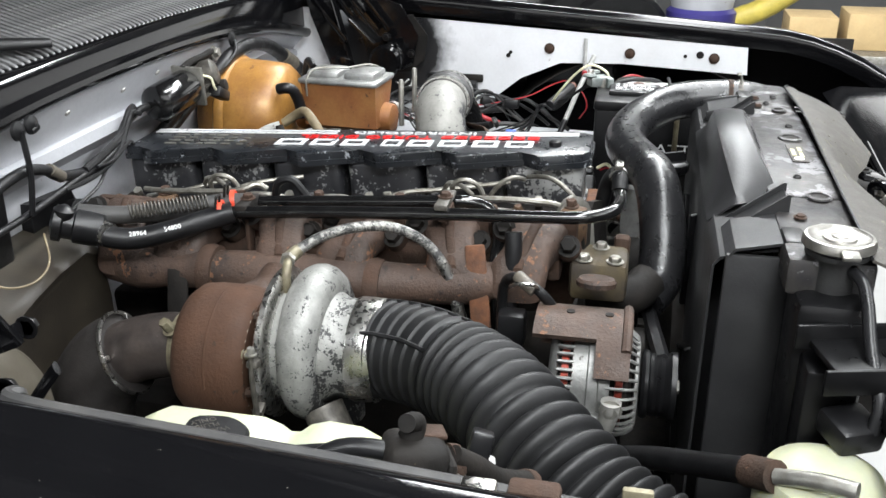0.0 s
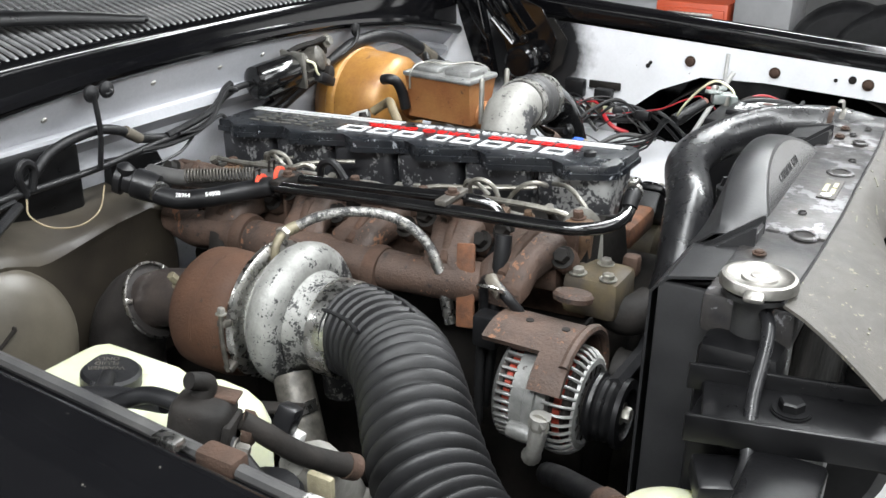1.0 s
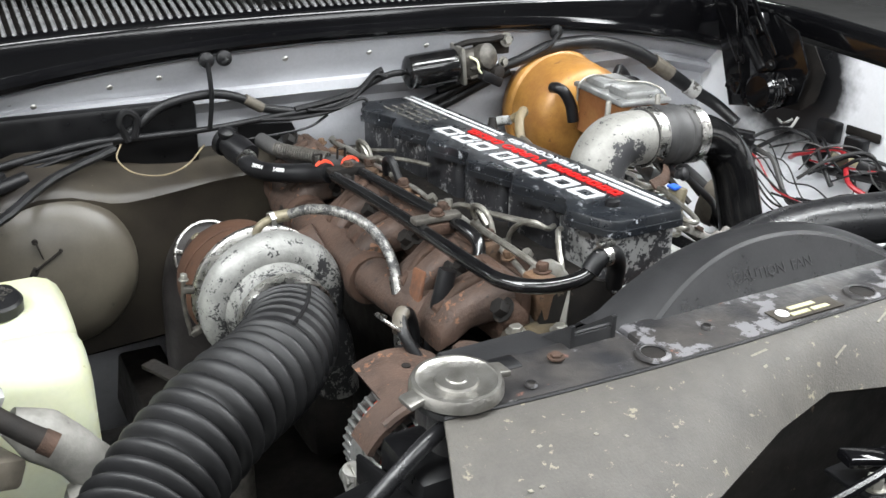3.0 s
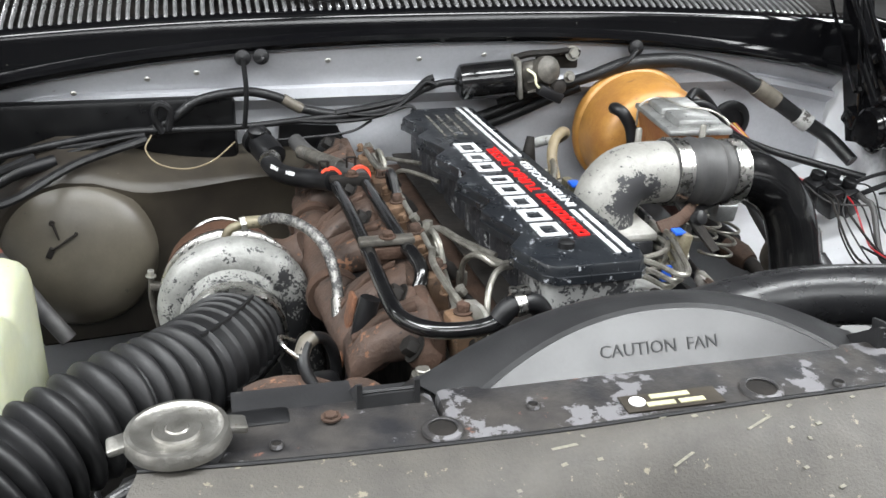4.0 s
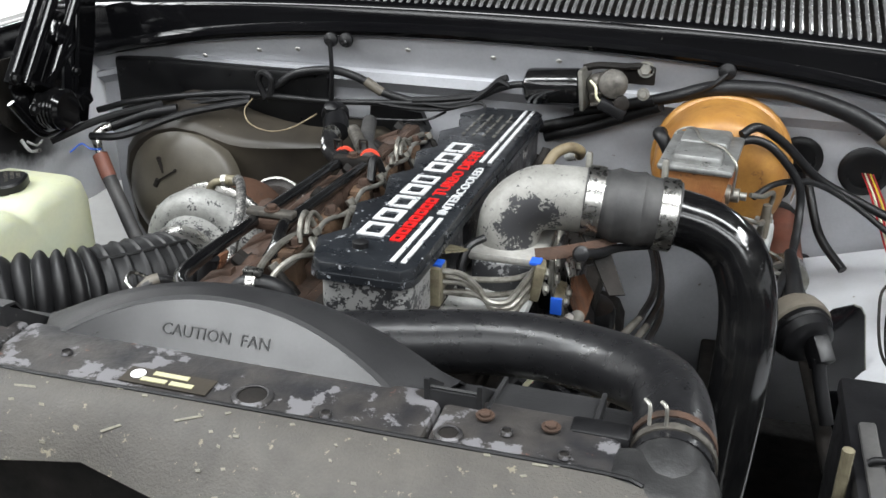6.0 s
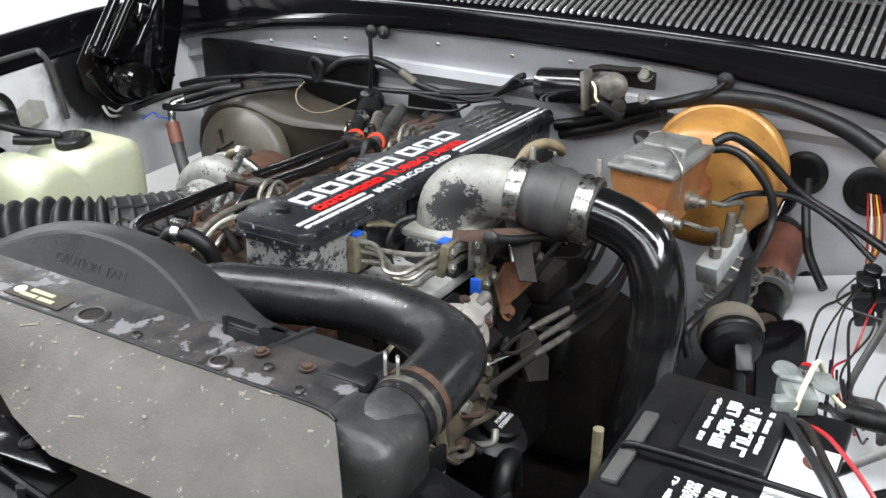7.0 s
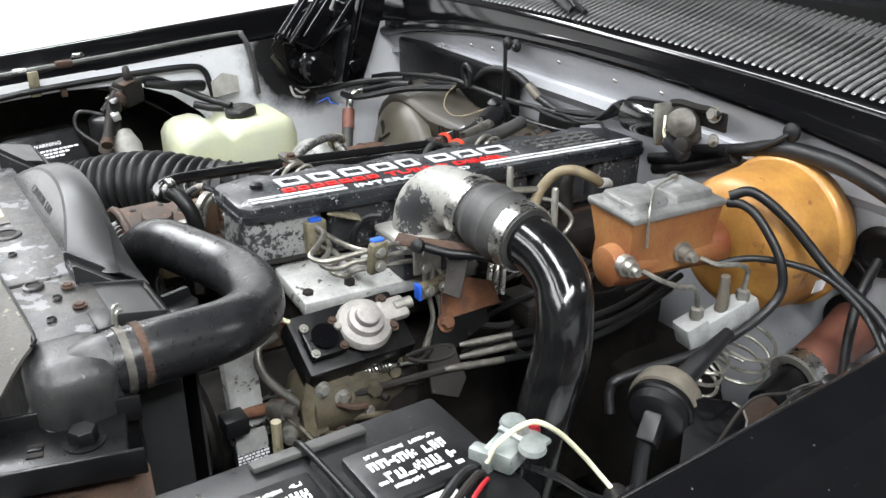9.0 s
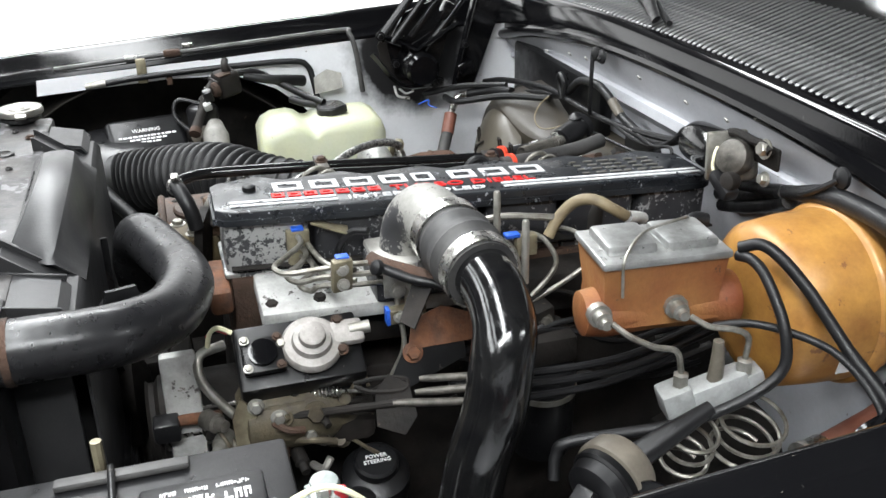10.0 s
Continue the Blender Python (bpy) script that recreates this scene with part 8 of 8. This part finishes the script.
# dark clutter between the engine and the firewall
fuel_filter = thing("fuel_filter", (0.235, 0.02, 0.78), "grimy black fuel filter canister beside the engine", "fuel filter")
part("can", lathe([(0.030, 0), (0.042, 0.008), (0.044, 0.02), (0.044, 0.13), (0.040, 0.14), (0.02, 0.145)], (0.235, 0.02, 0.80), (0.05, 0, 1), 28), SATIN_BLACK, fuel_filter)
part("head", box((0.225, 0.02, 0.962), (0.07, 0.085, 0.04), 0.008), DARK, fuel_filter)
part("band", hollow([(0.046, 0), (0.046, 0.008)], [(0.0435, 0), (0.0435, 0.008)], (0.24, 0.02, 0.90), (0.05, 0, 1), 28), DULL_STEEL, fuel_filter)
clutter = thing("engine_harness", (0.22, 0.1, 0.95), "bundle of grimy black wires and hoses beside the engine", "wiring harness")
rnd = random.Random(5)
for k in range(9):
    x, z = 0.20 + 0.014 * (k % 4), 0.90 + 0.028 * (k // 2)
    q = [(x + rnd.uniform(-0.01, 0.01), -0.10 + 0.075 * i, z + rnd.uniform(-0.016, 0.016) - 0.004 * i) for i in range(6)]
    part("hose" if k % 3 == 0 else "wire", tube(q, rnd.choice((0.004, 0.005, 0.008)), 8), rnd.choice((WIRE_BLACK, RUBBER, RUBBER_DUSTY, DARK)), clutter)
for k in range(4):
    y = -0.06 + 0.09 * k
    part("bracket", box((0.205, y, 0.995 - 0.01 * k), (0.03, 0.03, 0.05), 0.005, pose(0, 0, 0, 10 * k, 8, 12)), DARK, clutter)
    part("bolt", bolt((0.222, y, 1.0 - 0.01 * k), (1, 0, 0.2), 0.007, 0.008), CABLE_END, clutter)
part("plate", prism([(-0.10, -0.03), (0.10, -0.04), (0.09, 0.02), (0.02, 0.05), (-0.08, 0.035)], 0, 0.005, basis((0.225, 0.10, 0.93), (0.95, 0, 0.25), (0, 0, 1))), DARK, clutter)

# fittings and grime round the pump
fittings = thing("pump_fittings", (0.28, -0.33, 0.9), "tan and rust-stained fittings round the injection pump", "fittings")
rnd = random.Random(14)
for k in range(34):
    at = (0.262 + rnd.uniform(0, 0.035), -0.415 + 0.0055 * k + rnd.uniform(-0.01, 0.01), 0.915 + rnd.uniform(-0.03, 0.06))
    way = (rnd.uniform(0.4, 1), rnd.uniform(-0.6, 0.6), rnd.uniform(-0.2, 0.7))
    r = rnd.uniform(0.006, 0.013)
    m_ = rnd.choice((GRIMY_TAN, GRIMY_TAN, CABLE_END, RUST, DULL_STEEL, DARK, DARK))
    if k % 3 == 0:
        part("nut", bolt(at, way, r * 0.8, r), m_, fittings)
    elif k % 3 == 1:
        part("boss", lathe([(r, -0.012), (r, 0.008), (r * 0.7, 0.010), (r * 0.6, 0.022)], at, way, 14), m_, fittings)
    else:
        b3 = (at[0] + 0.02, at[1] + rnd.uniform(0.02, 0.06), at[2] + rnd.uniform(-0.04, 0.02))
        part("pipe", tube([at, V(at).lerp(V(b3), 0.5) + V((0.012, 0, rnd.uniform(-0.01, 0.02))), b3], rnd.uniform(0.0025, 0.005), 8), m_, fittings)
apron_relay.location += V((0.043, 0.016, -0.010))
rod = thing("shelf_rod", (0.69, -0.277, 0.98), "white-grey metal rod rising from a dark sleeve beside the battery", "rod")
part("bar", tube([(0.705, -0.281, 1.004), (0.755, -0.306, 1.069), (0.803, -0.332, 1.132)], 0.0052, 12, 1), WHITE_METAL, rod)
part("sleeve", tube([(0.660, -0.262, 0.955), (0.690, -0.274, 0.984), (0.711, -0.284, 1.011)], 0.0062, 10, 2), WIRE_BLACK, rod, "dark rubber sleeve")
white_rod.location += V((0.043, 0.010, -0.008))

# ---- radiator support and front ----
sp = thing("radiator_support", (-0.432, -0.62, 1.08), "black steel radiator support shelf with hexagon bolts", "radiator support", group="radiator supports", kind="structure")
LM = pose(-0.428, -0.690, 1.106, 0, 0, 14)
LR = LM.to_3x3().to_4x4()
part("channel", box(LM @ V((0, -0.01, 0)), (0.074, 0.165, 0.008), 0.003, LR), SATIN_BLACK, sp)
for dx in (-0.035, 0.035):
    part("flange", box(LM @ V((dx, 0, -0.004 if dx < 0 else 0.006)), (0.005, 0.172, 0.026), 0.002, LR), SATIN_BLACK, sp)
part("outer_bar", box((-0.60, -0.70, 1.075), (0.28, 0.06, 0.03), 0.005), SATIN_BLACK, sp)
part("post", box((-0.412, -0.633, 0.84), (0.06, 0.05, 0.5), 0.006), SATIN_BLACK, sp)
part("washer", lathe([(0.017, 0), (0.017, 0.002), (0.012, 0.0025)], LM @ V((0, 0, 0.004)), (0, 0, 1), 20), SATIN_BLACK, sp)
part("bolt", bolt(LM @ V((0, 0, 0.006)), (0, 0, 1), 0.011, 0.010), SATIN_BLACK, sp)
sp = thing("radiator_support", (0.415, -0.69, 1.08), "black steel radiator support channel with bolt holes", "radiator support", group="radiator supports", kind="structure")
SM = pose(0.438, -0.690, 1.114, 0, 0, -14)
SR = SM.to_3x3().to_4x4()
part("channel", box(SM @ V((0, -0.01, 0)), (0.074, 0.165, 0.008), 0.003, SR), SATIN_BLACK, sp)
for dx in (-0.035, 0.035):
    part("flange", box(SM @ V((dx, 0, -0.004 if dx > 0 else 0.006)), (0.005, 0.172, 0.026), 0.002, SR), SATIN_BLACK, sp)
part("bolt", bolt(SM @ V((0.002, 0.036, 0.004)), (0, 0, 1), 0.013, 0.014), SATIN_BLACK, sp)
for v in (-0.004, -0.062):
    part("slot", box(SM @ V((0.004, v, 0.0045)), (0.020, 0.014, 0.002), 0.0005, SR), DARK, sp)
    part("slot_lug", box(SM @ V((0.004, v, 0.006)), (0.006, 0.013, 0.003), 0.001, SR), SATIN_BLACK, sp)
part("outer_bar", box((0.60, -0.70, 1.065), (0.30, 0.06, 0.03), 0.005), SATIN_BLACK, sp)
part("rusty_flange", box((0.475, -0.66, 1.075), (0.05, 0.10, 0.008), 0.002, pose(0, 0, 0, 0, 12, -10)), RUST, sp, "rust-streaked lower flange")
part("post", box((0.445, -0.70, 0.83), (0.07, 0.06, 0.5), 0.006), SATIN_BLACK, sp)

# brackets, holes and labels along the radiator's top plate
plate_top = 1.1740
for x, y, r in ((0.072, -0.643, 0.017), (-0.176, -0.645, 0.015), (-0.105, -0.63, 0.005), (0.135, -0.648, 0.005), (0.23, -0.645, 0.011), (0.27, -0.630, 0.005), (-0.29, -0.64, 0.005), (0.315, -0.645, 0.005)):
    h = thing("plate_hole", (x, y, plate_top), "stamped ring round a hole in the radiator plate", "hole", group="radiator plate holes")
    part("ring", hollow([(r, 0), (r * 0.95, 0.002), (r * 0.75, 0.003)], [(r * 0.7, 0), (r * 0.68, 0.0025)], (x, y, plate_top - 0.0005), (0, 0, 1), 22), SUPPORT, h)
    part("hole", lathe([(r * 0.7, 0), (r * 0.7, 0.0008)], (x, y, plate_top), (0, 0, 1), 18), DARK, h)
sticker = thing("sticker", (-0.005, -0.645, plate_top), "black sticker with pale yellow printed lines", "sticker")
part("backing", box((-0.002, -0.643, plate_top + 0.0005), (0.077, 0.021, 0.001), 0), OLIVE, sticker)
part("print_spot", lathe([(0.0062, 0), (0.0062, 0.0008)], (-0.029, -0.642, plate_top + 0.0012), (0, 0, 1), 18), WHITE, sticker)
for dx, dy, w in ((0.0025, 0.0052, 0.031), (-0.008, -0.0040, 0.022), (0.0165, -0.0040, 0.020)):
    part("print_bar", box((-0.004 + dx, -0.643 + dy, plate_top + 0.0014), (w, 0.0052, 0.0008), 0), STICKER_YELLOW, sticker)
for x in (-0.25, 0.25, 0.30):
    solo("plate_rust", bolt((x, -0.615, plate_top), (0, 0, 1), 0.005, 0.004), RUST, "rusty bolt on the radiator plate", "bolt", group="radiator plate bolts")
for side, x in ((-1, -0.30), (1, 0.335)):
    solo("rubber_pad", box((x, -0.602, 1.168), (0.045, 0.022, 0.012), 0.004), RUBBER, "black rubber pad at the shroud's end", "pad", group="rubber pads")

overflow = solo("overflow_hose", tube([(-0.368, -0.648, 1.166), (-0.388, -0.656, 1.162), (-0.410, -0.659, 1.147), (-0.438, -0.660, 1.122), (-0.459, -0.664, 1.10), (-0.474, -0.668, 1.078), (-0.482, -0.664, 1.055)], 0.0062, 12), HOSE_SHINY, "shiny grey-black overflow hose from the radiator cap", "hose")
bottle = thing("coolant_bottle", (-0.50, -0.62, 0.8), "round cream plastic coolant bottle with a square cap", "coolant bottle")
part("body", lathe([(0.05, -0.17), (0.058, -0.16), (0.060, -0.03), (0.052, 0.0), (0.03, 0.014), (0.02, 0.016)], (-0.505, -0.625, 1.02), (0, 0, 1), 30), TANK, bottle)
part("cap", box((-0.470, -0.648, 1.050), (0.045, 0.045, 0.026), 0.005, pose(0, 0, 0, 0, -8, 25)), PLASTIC_BLACK, bottle)
ac_line = thing("cooler_hose", (-0.45, -0.5, 0.95), "black cooler hose with a rusty crimped collar", "hose")
part("hose", tube([(-0.34, -0.44, 0.90), (-0.40, -0.48, 0.945), (-0.46, -0.53, 0.985), (-0.505, -0.565, 1.015)], 0.013, 12), RUBBER, ac_line)
part("collar", tube([(-0.500, -0.560, 1.012), (-0.525, -0.580, 1.026)], 0.0155, 14, 1), RUST, ac_line)
part("pipe", tube([(-0.525, -0.580, 1.026), (-0.545, -0.61, 1.04), (-0.56, -0.64, 1.045)], 0.008, 10), DULL_STEEL, ac_line)

# pulleys and belt at the engine's front
drive = thing("belt_drive", (0.05, -0.44, 0.75), "grimy black pulleys and belt on the engine front", "belt drive")
for c, r in (((0.05, -0.43, 0.70), 0.10), ((0.03, -0.44, 0.90), 0.065), ((-0.14, -0.46, 0.93), 0.035), ((0.17, -0.47, 0.90), 0.06)):
    part("pulley", lathe([(r * 0.4, -0.018), (r, -0.016), (r * 0.94, -0.012), (r * 0.94, 0.012), (r, 0.016), (r * 0.4, 0.018)], c, (0, 1, 0), 30), DARK, drive)
part("belt", tube([(-0.268, -0.485, 0.99), (-0.14, -0.475, 0.968), (0.03, -0.455, 0.967)], 0.010, 6, 1), RUBBER, drive)

# air cleaner label
wl = basis((-0.692, -0.4575, 1.028), (0.62, 0.1, 0.78), (0, 0, 1))
part("label_plate", box(wl @ V((0, 0, -0.030)), (0.155, 0.105, 0.055), 0.014, wl.to_3x3().to_4x4(), seg=3), PLASTIC_BLACK, air_cleaner)
part("lettering", text_bm("WARNING", 0.0115, wl @ pose(0, 0.012, -0.0018), 0.0008, "CENTER"), WHITE, air_cleaner, "white lettering")
rnd = random.Random(3)
for k in range(3):
    x = -0.056 + 0.02 * k
    while x < 0.056 - 0.02 * k:
        w = rnd.uniform(0.004, 0.011)
        part("print_bar", box(wl @ V((x + w / 2, 0.002 - 0.0075 * k, -0.0018)), (w, 0.0036, 0.0008), 0, wl.to_3x3().to_4x4()), WHITE, air_cleaner)
        x += w + 0.0025

# ---- the workshop behind ----
solo("daylight_backdrop", box((-5.2, 0.5, 1.6), (0.05, 11, 3.2), 0), glow("daylight", (1.0, 1.0, 1.0), 1.5), "bright white daylight beyond an open workshop door", "daylight", kind="structure")
# unseen glowing panel in the east, added to brighten shroud and louvres
solo("daylight_backdrop", box((7.9, -4.0, 2.0), (0.05, 5.5, 2.6), 0), glow("east_panel_glow", (1.0, 1.0, 1.0), 1.5), "unseen glowing white panel added for reflections from the east", "daylight", kind="structure")
cart = thing("work_bench", (4.6, -1.6, 0.0), "grey steel work bench with parcels on it", "work bench")
part("top", box((4.6, -1.6, 0.50), (0.8, 1.9, 0.05), 0.01), DULL_STEEL, cart)
for dx in (-0.35, 0.35):
    for dy in (-0.85, 0.85):
        part("leg", box((4.6 + dx, -1.6 + dy, 0.24), (0.05, 0.05, 0.48), 0.005), DARK, cart)
for y, s in ((-1.35, 0.26), (-1.68, 0.3), (-2.02, 0.28)):
    solo("cardboard_box", box((4.5, y, 0.525 + s * 0.33), (0.3, s, s * 0.66), 0.008), CARDBOARD, "plain brown cardboard box on the bench", "box", group="boxes on the bench")
solo("coiled_hose", tube([(5.4, -1.0, 0.5), (5.4, -1.25, 0.62), (5.4, -1.6, 0.9), (5.4, -1.9, 1.25), (5.4, -2.1, 1.6)], 0.07, 12), YELLOW_HOSE, "thick yellow air hose hanging down", "hose")
solo("round_column", tube([(6.0, -1.15, 0.0), (6.0, -1.15, 3.85)], 0.14, 20, 1), WALL, "grey round workshop column", "column", kind="structure")
jug = thing("plastic_jug", (5.4, -0.80, 0.0), "white plastic jug on a purple-blue drum", "jug")
part("drum", lathe([(0.22, 0), (0.23, 0.02), (0.23, 0.56), (0.2, 0.585)], (5.4, -0.80, 0), (0, 0, 1), 24), mat("purple_blue_plastic", (0.06, 0.05, 0.25), 0.4, 0, None, 4, 0.3, 60, 0.02), jug)
part("bottle", lathe([(0.20, 0.585), (0.21, 0.645), (0.19, 0.80), (0.06, 0.90)], (5.4, -0.80, 0), (0, 0, 1), 24), FIREWALL, jug)
chest = thing("tool_chest", (5.5, 0.98, 0.0), "red-orange steel tool chest with drawers", "tool chest")
part("body", box((5.5, 0.98, 0.33), (0.55, 0.48, 0.62), 0.01), TOOL_RED, chest)
for k in range(3):
    part("drawer", box((5.215, 0.98, 0.14 + 0.19 * k), (0.02, 0.44, 0.16), 0.006), TOOL_RED, chest)
    part("handle", box((5.195, 0.98, 0.19 + 0.19 * k), (0.02, 0.3, 0.02), 0.004), STEEL, chest)
for y, z in ((0.30, 0.0), (0.05, 0.0)):
    spare = thing("spare_wheel", (5.3, y - 0.3, z), "black tyre on a grey rim leaning in the workshop", "wheel", group="spare wheels")
    part("tyre", hollow([(0.2, -0.1), (0.33, -0.1), (0.36, -0.06), (0.36, 0.06), (0.33, 0.1), (0.2, 0.1)], [(0.19, -0.1), (0.19, 0.1)], (5.3, y - 0.3, 0.36), (1, 0.2, 0.15), 32), RUBBER, spare)
    part("rim", lathe([(0.195, -0.06), (0.18, 0.0), (0.05, 0.02), (0.05, 0.06), (0.01, 0.06)], (5.3, y - 0.3, 0.36), (-1, -0.2, -0.15), 24), CAST_GREY, spare)

solo("grey_cabinet", box((5.45, 0.52, 0.36), (0.5, 0.36, 0.70), 0.012), mat("grey_cabinet_enamel", (0.20, 0.20, 0.205), 0.4, 0, (0.16, 0.16, 0.165), 4, 0.3, 90, 0.03), "low grey steel cabinet beside the tool chest", "cabinet")
# made-up white block in place of an unidentified bright area
pallet = thing("white_stand_in", (6.6, 2.15, 0.0), "made-up white block standing in for an unidentified bright area", "pallet")
part("cover", box((6.6, 2.15, 0.27), (0.8, 1.0, 0.30), 0.06, seg=3), WHITE_PAINT, pallet, "white top of the stand-in")
for y in (1.75, 2.15, 2.55):
    part("runner", box((6.6, y, 0.06), (0.8, 0.10, 0.12), 0.006), OLIVE, pallet)

# wiper arm on the cowl
part("wiper_arm", tube([(-0.12, 0.352, 1.300), (-0.25, 0.40, 1.315), (-0.42, 0.44, 1.325), (-0.65, 0.47, 1.325)], [0.008, 0.013, 0.014, 0.010], 10, flat=0.5), SATIN_BLACK, cowl)
part("wiper_blade", tube([(-0.10, 0.365, 1.297), (-0.40, 0.46, 1.335), (-0.70, 0.53, 1.345)], 0.005, 8), RUBBER, cowl)

# hood latch in the notch of the rubber sheet
latch = thing("hood_latch", (0.05, -0.76, 1.09), "black hood latch with a holed striker plate and spring", "hood latch")
part("base", box((0.04, -0.785, 1.098), (0.24, 0.07, 0.005), 0.002), SATIN_BLACK, latch)
part("striker_plate", prism([(-0.05, -0.018), (0.045, -0.022), (0.052, 0.0), (0.045, 0.024), (-0.045, 0.02)], 0, 0.004, pose(0.112, -0.757, 1.116, 6, 4, 12), 0.001), GLOSS_BLACK, latch)
part("hole_rim", hollow([(0.010, 0), (0.009, 0.002)], [(0.006, 0), (0.006, 0.002)], (0.115, -0.757, 1.1205), (0, 0, 1), 20), SATIN_BLACK, latch)
part("hole", lathe([(0.006, 0), (0.006, 0.0006)], (0.115, -0.757, 1.1205), (0, 0, 1), 16), DARK, latch)
part("hook", tube([(0.02, -0.75, 1.105), (0.025, -0.748, 1.128), (0.01, -0.755, 1.136), (-0.012, -0.765, 1.128)], 0.005, 8), GLOSS_BLACK, latch)
part("spring", coil((-0.03, -0.775, 1.108), (1, 0.1, 0.05), 0.008, 9, 0.006, 0.0014), DULL_STEEL, latch)
part("rod", tube([(-0.30, -0.80, 1.105), (-0.10, -0.79, 1.112), (0.02, -0.78, 1.115), (0.16, -0.79, 1.108), (0.34, -0.805, 1.10)], 0.004, 8), GLOSS_BLACK, latch)
part("lever", box((0.055, -0.78, 1.118), (0.016, 0.06, 0.008), 0.002, pose(0, 0, 0, 8, 0, 24)), GLOSS_BLACK, latch)
part("lever", box((-0.055, -0.77, 1.115), (0.05, 0.018, 0.010), 0.003, pose(0, 0, 0, 0, 8, -15)), GLOSS_BLACK, latch)
for q in ((0.07, -0.775, 1.101), (-0.01, -0.79, 1.101), (-0.065, -0.785, 1.101), (0.145, -0.79, 1.101)):
    part("bolt", bolt(q, (0, 0, 1), 0.007, 0.010), DULL_STEEL if q[0] < 0.1 else SATIN_BLACK, latch)
